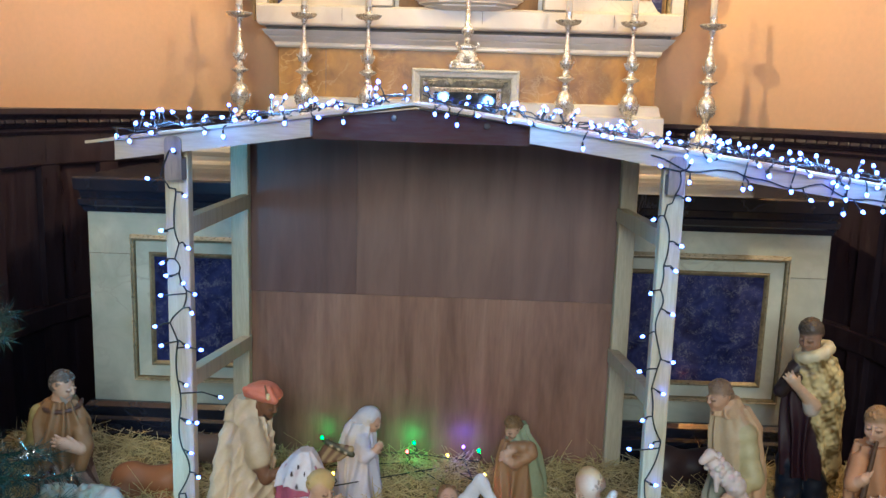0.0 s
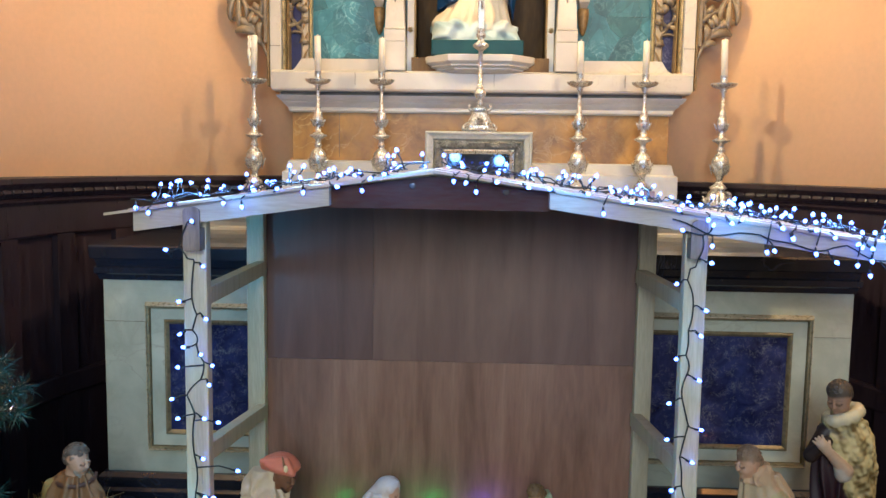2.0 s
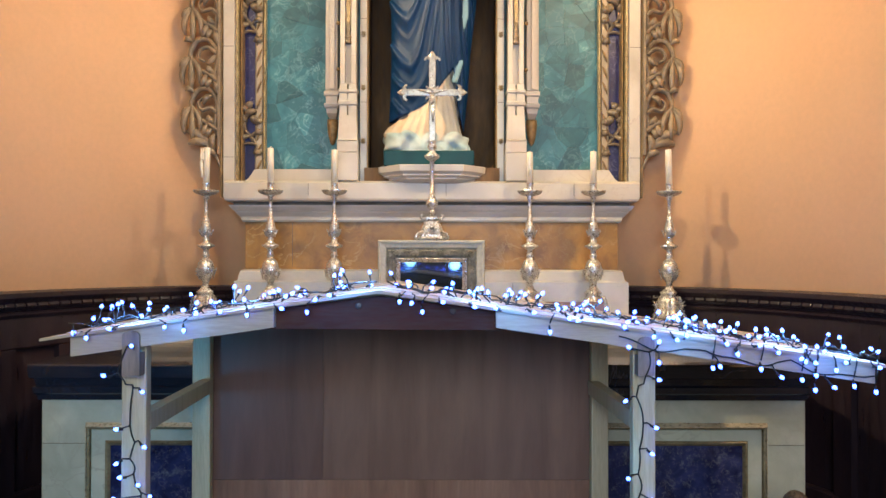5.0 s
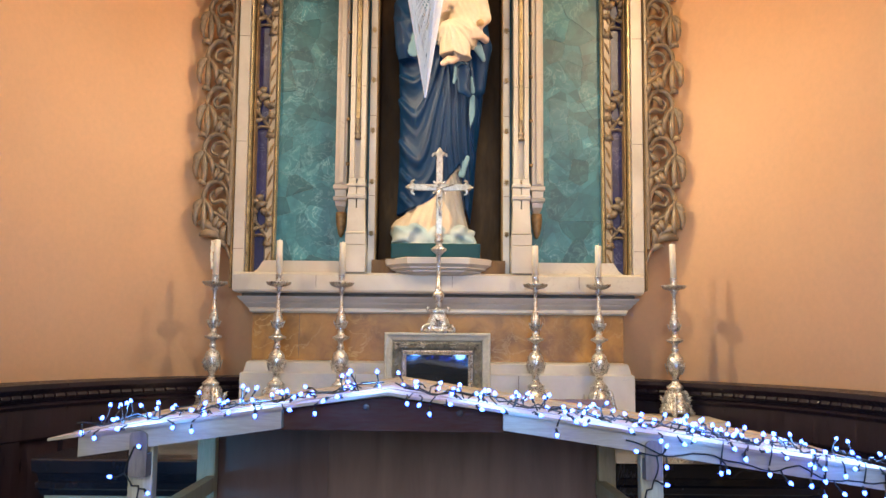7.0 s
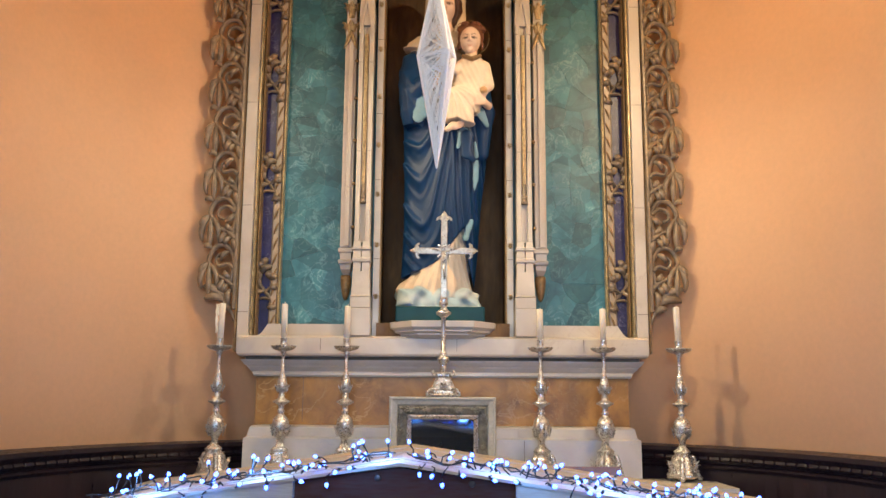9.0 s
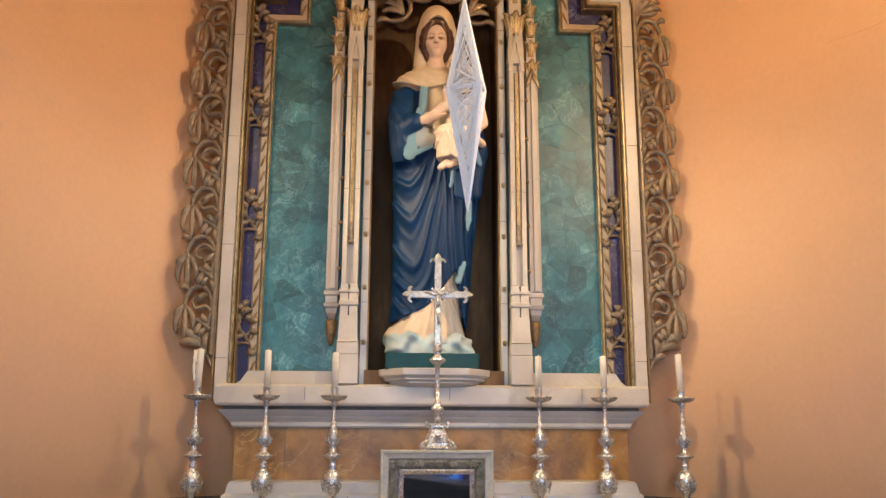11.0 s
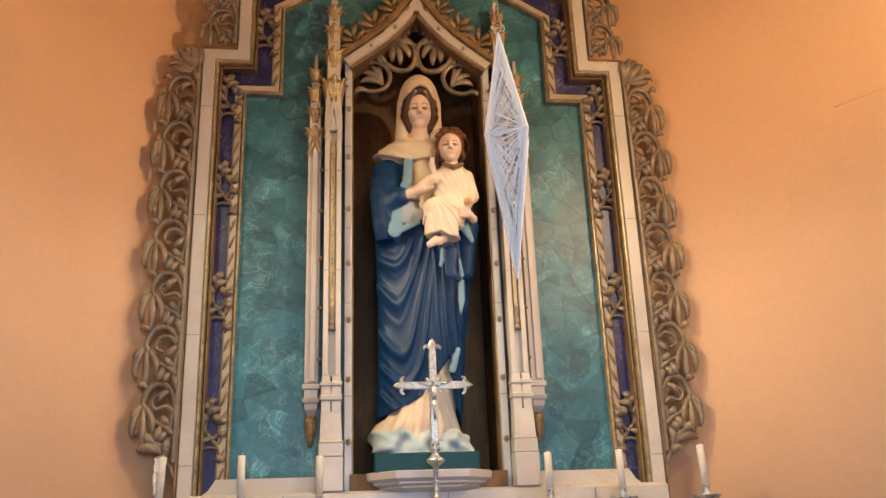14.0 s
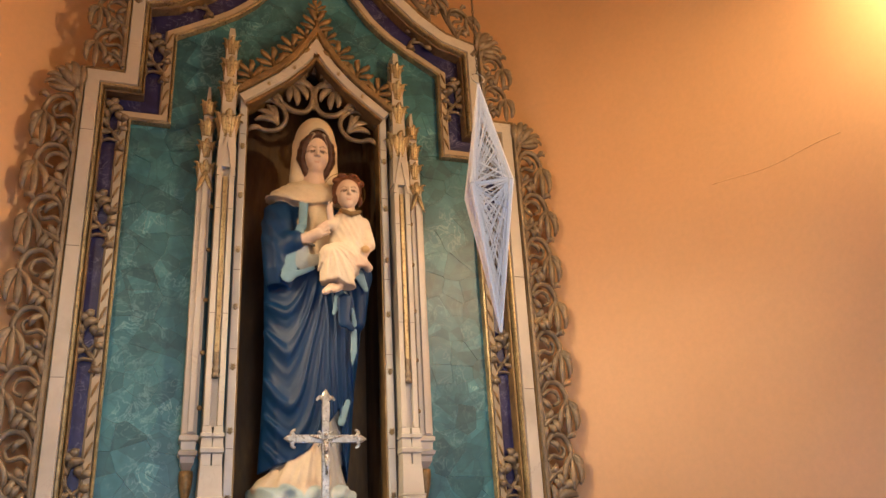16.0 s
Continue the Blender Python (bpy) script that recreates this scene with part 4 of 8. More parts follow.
for u, w, y in ((-0.043, 0.026, 3.850), (0.035, 0.014, 3.860)):
    bm = bmesh.new()
    moulding(bm, GABLE, [(u, 3.968), (u, y + 0.005), (u + 0.004, y), (u + w - 0.004, y), (u + w, y + 0.005), (u + w, 3.968)])
    part("gilt_moulding", bm, OLD_GILT, arch)
for (x, z) in ((0.20, 3.766), (0.095, 3.862)):
    for s in (-1, 1):
        ob = part("rosette", CROCKET, GILT, arch)
        ob.matrix_local = Matrix.Translation((s * x, 3.862, z - 0.008)) @ Matrix.Scale(0.20, 4)


def flowing(points, steps=5):
    """A smooth line through a few places in an upright plane."""
    out = []
    for i in range(len(points) - 1):
        p0, p1, p2, p3 = points[max(i - 1, 0)], points[i], points[i + 1], points[min(i + 2, len(points) - 1)]
        for k in range(steps):
            t = k / steps
            out.append(tuple(0.5 * (2 * b + (c - a) * t + (2 * a - 5 * b + 4 * c - d) * t * t + (3 * b - a - 3 * c + d) * t ** 3) for a, b, c, d in zip(p0, p1, p2, p3)))
    return out + [tuple(points[-1])]


def strap(bm, points, r0, r1, y, m=1):
    """A carved stem with a fine ridge along its face, through (x, z) places."""
    line = [Vector((m * x, y, z)) for x, z in flowing(points)]
    n = len(line) - 1
    tube(bm, line, [1.12 * (r0 + (r1 - r0) * i / n) for i in range(n + 1)], 7, 0.95, (0, -1, 0))
    tube(bm, [p + Vector((0, -0.85 * (r0 + (r1 - r0) * i / n), 0)) for i, p in enumerate(line)], 0.0028, 4)


def lobe(bm, root, tip, width, y, bow=0.25, m=1):
    """A rounded leaf lobe that bends to one side on its way to the tip."""
    (x0, z0), (x1, z1) = root, tip
    dx, dz = x1 - x0, z1 - z0
    a, b = (x0 + 0.35 * dx - bow * dz, z0 + 0.35 * dz + bow * dx), (x0 + 0.75 * dx - bow * dz, z0 + 0.75 * dz + bow * dx)
    tube(bm, bezier((m * x0, y, z0), (m * a[0], y - 0.016, a[1]), (m * b[0], y - 0.018, b[1]), (m * x1, y - 0.004, z1), 8),
         [1.32 * width * k for k in (0.45, 0.60, 0.78, 0.94, 1.0, 0.97, 0.85, 0.62, 0.28)], 7, 0.6, (0, -1, 0))


def sprig():
    """A carved spray: a bent stem that forks into many short, rounded leaves."""
    bm = bmesh.new()
    strap(bm, [(0.026, 0.000), (0.036, 0.034), (0.014, 0.074), (-0.010, 0.112), (-0.004, 0.160), (0.008, 0.205)], 0.0080, 0.0055, 0.0)
    strap(bm, [(0.012, 0.076), (0.034, 0.104), (0.036, 0.136)], 0.0068, 0.0050, -0.002)
    strap(bm, [(0.030, 0.044), (0.000, 0.048), (-0.024, 0.034)], 0.0065, 0.0050, -0.002)
    for root, tip, bow, w in (((0.030, 0.024), (0.054, 0.002), -0.2, 0.0085), ((-0.022, 0.036), (-0.046, 0.014), 0.3, 0.0090), ((-0.020, 0.036), (-0.050, 0.052), -0.3, 0.0095), ((0.004, 0.084), (-0.044, 0.082), 0.3, 0.0100),
                              ((-0.006, 0.100), (-0.048, 0.124), -0.25, 0.0100), ((0.034, 0.110), (0.056, 0.094), -0.3, 0.0090), ((0.035, 0.128), (0.056, 0.146), 0.3, 0.0095), ((0.036, 0.132), (0.030, 0.170), 0.3, 0.0090),
                              ((-0.008, 0.140), (-0.042, 0.168), -0.25, 0.0095), ((-0.004, 0.160), (0.034, 0.186), 0.3, 0.0095), ((0.000, 0.176), (-0.028, 0.206), -0.3, 0.0090), ((0.006, 0.190), (0.018, 0.226), 0.2, 0.0085)):
        lobe(bm, root, tip, 1.22 * w, -0.002, bow)
    return finish("sprig", bm, CARVED, True)


SPRIG = sprig()
for s in (-1, 1):
    for x, z in ((0.805, 2.040), (0.805, 2.530), (0.805, 3.005), (0.800, 3.410), (0.662, 3.745), (0.50, 4.10)):
        ob = part("sprig", SPRIG, CARVED, reredos, "gilded carved leaf spray")
        ob.matrix_local = Matrix.Translation((s * x, 3.942, z)) @ Matrix.Diagonal((-s * 1.22, 1.3, 1, 1))

# crockets along the gable, and its finial
for s in (-1, 1):
    for t, k in ((0.14, 0.95), (0.36, 1.0), (0.58, 0.98), (0.79, 0.86)):
        i = t * 5
        a, b = GABLE[int(i)], GABLE[int(i) + 1]
        x, z = a[0] + (b[0] - a[0]) * (i % 1), a[1] + (b[1] - a[1]) * (i % 1)
        ob = part("crocket", GABLE_LEAF, OLD_GILT, arch)
        ob.matrix_local = Matrix.Translation((-s * x, 3.885, z + 0.040)) @ Matrix.Rotation(-s * -0.42, 4, "Y") @ Matrix.Diagonal((k, k, k, 1))
bm = bmesh.new()
lathe(bm, [(0.020, 0), (0.014, 0.03), (0.010, 0.06), (0.012, 0.10), (0.006, 0.16), (0.004, 0.23)], (0, 3.89, 4.03), 10)
part("finial_stem", bm, OLD_GILT, arch, smooth=True)
for z, k in ((4.068, 0.95), (4.165, 0.6)):
    ob = part("crocket", GABLE_LEAF, OLD_GILT, arch)
    ob.matrix_local = Matrix.Translation((0, 3.872, z)) @ Matrix.Scale(k, 4)


# pierced tracery under the gable: looped stems with leaves
for s in (-1, 1):
    bm = bmesh.new()
    y = 3.925
    strap(bm, [(0.150, 3.800), (0.092, 3.832), (0.040, 3.836), (0.006, 3.790), (0.010, 3.722), (0.040, 3.682), (0.094, 3.684), (0.132, 3.712)], 0.0100, 0.0115, y, s)
    strap(bm, [(0.292, 3.640), (0.250, 3.690), (0.186, 3.718), (0.134, 3.692), (0.116, 3.640), (0.140, 3.590), (0.190, 3.572), (0.240, 3.580)], 0.0105, 0.0090, y, s)
    for tip, bow in (((0.106, 3.722), 0.05), ((0.072, 3.708), -0.12), ((0.030, 3.742), -0.25), ((0.038, 3.806), -0.30)):
        lobe(bm, (0.100, 3.812), tip, 0.0125, y, bow, s)
    for tip, bow in (((0.236, 3.660), 0.18), ((0.200, 3.694), 0.10), ((0.166, 3.694), -0.10), ((0.246, 3.612), 0.20)):
        lobe(bm, (0.148, 3.606), tip, 0.0115, y, bow, s)
    for root, tip, bow in (((0.128, 3.700), (0.196, 3.752), 0.2), ((0.110, 3.816), (0.166, 3.790), 0.3), ((0.004, 3.806), (0.040, 3.876), -0.45), ((0.030, 3.862), (0.052, 3.872), 0.2), ((0.210, 3.574), (0.272, 3.556), 0.25), ((0.140, 3.716), (0.176, 3.740), -0.3)):
        lobe(bm, root, tip, 0.0100, y, bow, s)
    strap(bm, [(0.0, 3.700), (0.003, 3.760), (0.004, 3.812)], 0.009, 0.008, y, s)
    strap(bm, [(0.004, 3.880), (0.002, 3.905), (0.0, 3.945)], 0.006, 0.006, y, s)
    part("tracery", bm, CARVED, reredos, "pierced gilded leaf tracery", smooth=True)


# scrolled leaf crest along the outside of the frame
def scroll(turned):
    """One length of the crest: a stem loops over and opens into a hanging leaf, a second stem curls inside it."""
    bm = bmesh.new()
    y = 0.0
    strap(bm, [(0.004, -0.015), (0.022, 0.030), (0.012, 0.085), (0.018, 0.135), (0.052, 0.176), (0.100, 0.172), (0.130, 0.134), (0.134, 0.088)], 0.0115, 0.0105, y)
    strap(bm, [(0.010, 0.006), (0.048, 0.034), (0.088, 0.050), (0.118, 0.078), (0.128, 0.106)], 0.0105, 0.0080, y - 0.006)
    if turned:
        strap(bm, [(0.016, 0.118), (0.050, 0.142), (0.086, 0.132), (0.094, 0.100), (0.066, 0.086)], 0.0090, 0.0055, y - 0.006)
        lobe(bm, (0.016, 0.120), (0.060, 0.078), 0.010, y, -0.2)
    else:
        strap(bm, [(0.012, 0.078), (0.040, 0.098), (0.084, 0.090), (0.098, 0.120), (0.070, 0.142)], 0.0090, 0.0055, y - 0.006)
        lobe(bm, (0.030, 0.150), (0.074, 0.112), 0.010, y, 0.25)
    for tip, bow, w in (((0.166, 0.044), 0.24, 0.0105), ((0.160, -0.008), 0.18, 0.0115), ((0.128, -0.036), -0.06, 0.0115), ((0.092, -0.002), -0.24, 0.0095)):
        lobe(bm, (0.132, 0.104), tip, w, y - 0.004, bow)
    for root, tip, bow, w in (((0.060, 0.042), (0.088, -0.012), -0.2, 0.0120), ((0.020, 0.040), (0.052, 0.070), -0.25, 0.0105), ((0.118, 0.158), (0.160, 0.168), 0.35, 0.0100), ((0.014, 0.150), (0.032, 0.204), 0.25, 0.0105), ((0.030, 0.014), (0.056, -0.022), 0.2, 0.0105)):
        lobe(bm, root, tip, w, y - 0.002, bow)
    tube(bm, bezier((0.006, 0.004, -0.03), (0.012, 0.002, 0.04), (-0.004, 0.002, 0.13), (0.008, 0.004, 0.21), 8), 0.0085, 6)
    return finish("scroll", bm, CARVED, True)


def end_leaf():
    """The bunch of leaves in which a crest ends."""
    bm = bmesh.new()
    for tip, bow, w in (((0.012, 0.105), 0.15, 0.014), ((0.050, 0.118), 0.10, 0.017), ((0.088, 0.092), -0.05, 0.017), ((0.118, 0.050), -0.20, 0.015), ((0.124, 0.006), -0.25, 0.013), ((0.060, 0.066), 0.1, 0.015)):
        lobe(bm, (0.018, -0.012), tip, w, 0.0, bow)
        lobe(bm, (0.018 + 0.5 * (tip[0] - 0.018), -0.012 + 0.5 * (tip[1] + 0.012)), (tip[0] + 0.016, tip[1] - 0.012), 0.6 * w, -0.006, -bow)
    strap(bm, [(0.004, -0.055), (0.014, -0.030), (0.022, 0.004)], 0.012, 0.012, 0.0)
    return finish("end_leaf", bm, CARVED, True)


SCROLLS, CLUSTER = (scroll(False), scroll(True)), end_leaf()
CREST_Y = 3.874
for s in (-1, 1):
    crest = part("crest", boxed(s * 0.909 - 0.006, s * 0.909 + 0.006, CREST_Y - 0.02, 4.09, 2.03, 3.69, bevel=0.002), CARVED, reredos, "carved gilt acanthus scroll crest")
    for i in range(7):
        ob = part("scroll", SCROLLS[i % 2], CARVED, crest)
        ob.matrix_local = Matrix.Translation((s * 0.908, CREST_Y, 2.125 + 0.212 * i)) @ Matrix.Diagonal((s * (0.95 if i % 2 else 0.91), 1.2, 1.06, 1))
    ob = part("end_leaf", CLUSTER, CARVED, crest)
    ob.matrix_local = Matrix.Translation((s * 0.908, CREST_Y, 3.632)) @ Matrix.Diagonal((s * 0.95, 1.2, 0.92, 1))
    # tail of the crest below
    bm = bmesh.new()
    tube(bm, bezier((s * 0.905, CREST_Y, 1.975), (s * 0.93, CREST_Y, 2.06), (s * 0.95, CREST_Y - 0.01, 2.05), (s * 0.99, CREST_Y, 2.15), 10), [0.005 + 0.0011 * i for i in range(11)], 7, 0.8, (0, -1, 0))
    for root, tip, bow, w in (((0.945, 2.060), (1.040, 2.075), 0.25, 0.015), ((0.960, 2.080), (1.052, 2.128), 0.2, 0.015), ((0.925, 2.020), (0.975, 2.040), 0.3, 0.011), ((0.930, 2.045), (0.925, 2.120), -0.2, 0.012)):
        lobe(bm, root, tip, w, CREST_Y, bow, s)
    part("tail", bm, CARVED, crest, smooth=True)
    upper = part("crest", boxed(s * 0.771 - 0.006, s * 0.771 + 0.006, CREST_Y - 0.02, 4.2, 3.745, 4.14, bevel=0.002), CARVED, reredos, "carved gilt acanthus scroll crest")
    for i, z in enumerate((3.762, 3.930)):
        ob = part("scroll", SCROLLS[i % 2], CARVED, upper)
        ob.matrix_local = Matrix.Translation((s * 0.768, CREST_Y, z)) @ Matrix.Diagonal((s * 0.86, 1.2, 0.86, 1))
    ob = part("end_leaf", CLUSTER, CARVED, upper)
    ob.matrix_local = Matrix.Translation((s * 0.745, CREST_Y, 4.120)) @ Matrix.Rotation(s * 0.35, 4, "Y") @ Matrix.Diagonal((s * 1.0, 1.2, 0.95, 1))
    for i, (x, z, a) in enumerate(((0.66, 4.16, 0.45), (0.52, 4.245, 0.65), (0.40, 4.350, 0.75), (0.29, 4.475, 0.85), (0.19, 4.615, 0.95), (0.10, 4.780, 1.05))):
        ob = part("scroll", SCROLLS[i % 2], CARVED, upper)
        ob.matrix_local = Matrix.Translation((s * x, CREST_Y, z)) @ Matrix.Rotation(-s * a, 4, "Y") @ Matrix.Diagonal((s * 0.80, 1.2, 0.80, 1))

# fine dark joints between the lengths of marble
for s in (-1, 1):
    for z in (2.02, 2.495, 2.975, 3.452):
        x = 0.8725 + 0.0078 * (z - 1.85) / 1.85
        part("joint", boxed(s * (x - 0.0025) - 0.024, s * (x - 0.0025) + 0.024, 3.8672, 3.8700, z - 0.0011, z + 0.0011), JOINT_AND_GAP, reredos)
    for z in (2.74, 3.16):
        for dx in (-0.0235, 0.0235):
            part("joint", boxed(s * 0.357 + dx - 0.0085, s * 0.357 + dx + 0.0085, 3.8392, 3.8420, z - 0.001, z + 0.001), JOINT_AND_GAP, reredos)
    for z in (2.26, 2.62, 2.93, 3.29, 3.52):
        part("joint", boxed(s * 0.2955 - 0.0125, s * 0.2955 + 0.0125, 3.8842, 3.8870, z - 0.001, z + 0.001), JOINT_AND_GAP, reredos)
for x, z0, z1, y in ((-0.60, 1.5405, 1.742, 3.8992), (-0.02, 1.5405, 1.742, 3.8992), (0.44, 1.5405, 1.742, 3.8992), (-0.52, 1.852, 1.904, 3.8142), (0.06, 1.852, 1.904, 3.8142), (0.60, 1.852, 1.904, 3.8142), (-0.335, 1.340, 1.488, 3.7342), (0.335, 1.340, 1.488, 3.7342)):
    part("joint", boxed(x - 0.001, x + 0.001, y, y + 0.003, max(z0, z1 - 0.19), z1), JOINT_AND_GAP, reredos)

# half-octagonal bracket under the statue
bm = bmesh.new()
rings = []
for z, k in ((1.905, 0.66), (1.918, 0.80), (1.924, 0.80), (1.932, 0.90), (1.938, 0.90), (1.950, 0.985), (1.973, 1.0), (1.9755, 0.985)):
    rings.append([bm.verts.new((0.240 * k * a, 3.90 - 0.17 * k * b, z)) for a, b in ((-1, 0), (-0.93, 0.42), (-0.55, 0.98), (0.55, 0.98), (0.93, 0.42), (1, 0))])
for a, b in zip(rings, rings[1:]):
    for i in range(6):
        bm.faces.new((a[i], a[(i + 1) % 6], b[(i + 1) % 6], b[i]))
bm.faces.new(rings[0][::-1])
bm.faces.new(rings[-1])
part("bracket", bm, MARBLE, reredos, "half-octagonal cream marble bracket")


# ---------------------------------------------------------------- tabernacle, altar cross, candlesticks
tab = thing("tabernacle", "framed tabernacle with dark glass door and carved silvered frame", "tabernacle", (0.0155, 0, 0))
part("case", boxed(-0.200, 0.200, 3.655, 3.733, 1.3355, 1.655, bevel=0.002), MARBLE, tab)
OUT = rect_path(-0.213, 0.213, 1.3365, 1.661)
bm = bmesh.new()
moulding(bm, OUT, [(0, 3.665), (0, 3.632), (0.004, 3.625), (0.010, 3.625), (0.012, 3.630), (0.030, 3.634), (0.034, 3.640), (0.034, 3.665)], True)
part("outer_frame", bm, FRAME_PAINT, tab, "grey-cream painted outer frame")
bm = bmesh.new()
moulding(bm, rect_path(-0.179, 0.179, 1.3705, 1.627), [(0, 3.665), (0, 3.640), (0.010, 3.632), (0.026, 3.640), (0.036, 3.650), (0.036, 3.665)], True)
inner = part("carved_frame", bm, TARNISH, tab, "carved tarnished silver frame")
for s in (-1, 1):
    for x, z, r in ((0.06, 1.612, 0), (0.13, 1.612, 0), (0.164, 1.575, 1), (0.164, 1.51, 1), (0.164, 1.445, 1)):
        ob = part("leaf_carving", TARNISH_LEAF, TARNISH, inner)
        ob.matrix_local = Matrix.Translation((s * x, 3.634, z)) @ Matrix.Rotation(radians(90) * (s if r == 0 else 0), 4, "Y") @ Matrix.Diagonal((0.32, 0.35, 0.5, 1))
bm = bmesh.new()
moulding(bm, rect_path(-0.142, 0.142, 1.4075, 1.590), [(0, 3.665), (0, 3.646), (0.006, 3.644), (0.018, 3.650), (0.018, 3.665)], True)
part("slip", bm, SILVER, tab)
part("glass_door", boxed(-0.125, 0.125, 3.6505, 3.655, 1.424, 1.573), GLASS, tab, "dark reflecting glass door")

cross = thing("altar_cross", "silver altar cross with budded arms on a stepped foot", "cross", (0.0175, 3.672, 1.6612))
bm = bmesh.new()
rings = []
for z, w, d in ((0.0, 0.062, 0.042), (0.006, 0.064, 0.044), (0.016, 0.054, 0.038), (0.022, 0.056, 0.038), (0.030, 0.050, 0.034), (0.075, 0.030, 0.024), (0.084, 0.034, 0.028), (0.090, 0.034, 0.028), (0.098, 0.016, 0.016)):
    rings.append([bm.verts.new((w * a, d * b, z)) for a, b in ((-1, -0.6), (-0.7, -1), (0.7, -1), (1, -0.6), (1, 0.6), (0.7, 1), (-0.7, 1), (-1, 0.6))])
for a, b in zip(rings, rings[1:]):
    for i in range(8):
        bm.faces.new((a[i], a[(i + 1) % 8], b[(i + 1) % 8], b[i]))
bm.faces.new(rings[0][::-1])
bm.faces.new(rings[-1])
foot = part("foot", bm, SILVER, cross)
for s in (-1, 1):
    bm = bmesh.new()
    tube(bm, bezier((s * 0.030, -0.026, 0.080), (s * 0.048, -0.03, 0.088), (s * 0.046, -0.03, 0.106), (s * 0.036, -0.028, 0.100), 8), [0.006, 0.006, 0.006, 0.0055, 0.005, 0.005, 0.004, 0.004, 0.003], 6)
    part("volute", bm, SILVER, foot, smooth=True)
    bm = bmesh.new()
    tube(bm, bezier((s * 0.036, -0.036, 0.034), (s * 0.06, -0.05, 0.03), (s * 0.07, -0.05, 0.012), (s * 0.062, -0.046, 0.004), 8), 0.006, 6)
    part("scroll_foot", bm, SILVER, foot, smooth=True)
leafy = part("relief", SILVER_LEAF, SILVER, foot)
leafy.matrix_local = Matrix.Translation((0, -0.030, 0.032)) @ Matrix.Diagonal((0.45, 0.5, 0.5, 1))
bm = bmesh.new()
lathe(bm, [(0.012, 0.098), (0.012, 0.118), (0.009, 0.124), (0.018, 0.134), (0.025, 0.148), (0.022, 0.160), (0.012, 0.168), (0.016, 0.174), (0.009, 0.180), (0.0095, 0.318), (0.014, 0.322), (0.030, 0.334), (0.032, 0.342), (0.018, 0.352), (0.011, 0.360), (0.018, 0.372), (0.020, 0.380), (0.013, 0.392), (0.019, 0.397), (0.011, 0.404)], seg=20)
part("stem", bm, SILVER, cross, smooth=True)
bm = bmesh.new()
ZC = 0.598
box(bm, -0.0135, 0.0135, -0.006, 0.006, 0.400, 0.722, 0.003)
box(bm, -0.100, 0.100, -0.0055, 0.0055, ZC - 0.0135, ZC + 0.0135, 0.003)
for cx, cz, dx, dz in ((-0.100, ZC, -1, 0), (0.100, ZC, 1, 0), (0, 0.726, 0, 1)):
    u, w = Vector((dx, 0, dz)), Vector((dz, 0, dx))
    o = Vector((cx, 0, cz))
    leaf(bm, o, o + u * 0.042, 0.0150, 0.003, 0.006)
    for q in (-1, 1):
        tendril(bm, o - u * 0.004, o + u * 0.010 + w * (q * 0.006), o + u * 0.024 + w * (q * 0.024), o + u * 0.002 + w * (q * 0.031), 0.008, 0.0085, 0.004, 0.7)
    box(bm, cx - 0.012, cx + 0.012, -0.0065, 0.0065, cz - 0.012, cz + 0.012, 0.003)
for a in range(4):
    t = radians(45 + 90 * a)
    tube(bm, [(0.010 * math.cos(t), 0, ZC + 0.010 * math.sin(t)), (0.036 * math.cos(t), 0, ZC + 0.036 * math.sin(t))], [0.004, 0.005], 6)
part("cross_body", bm, CAST, cross)
bm = bmesh.new()
# small plain figure on the cross
for a, b, ra, rb in (((0, -0.010, ZC - 0.005), (0, -0.012, ZC - 0.055), 0.009, 0.007), ((0, -0.012, ZC - 0.05), (0.003, -0.011, ZC - 0.12), 0.007, 0.004), ((0, -0.010, ZC - 0.006), (-0.058, -0.008, ZC + 0.010), 0.0045, 0.003), ((0, -0.010, ZC - 0.006), (0.058, -0.008, ZC + 0.010), 0.0045, 0.003), ((0, -0.011, ZC + 0.004), (-0.002, -0.012, ZC + 0.018), 0.006, 0.007)):
    tube(bm, [a, Vector(a).lerp(Vector(b), 0.5), b], [ra, (ra + rb) / 2, rb], 8)
part("figure", bm, SILVER, cross, smooth=True)


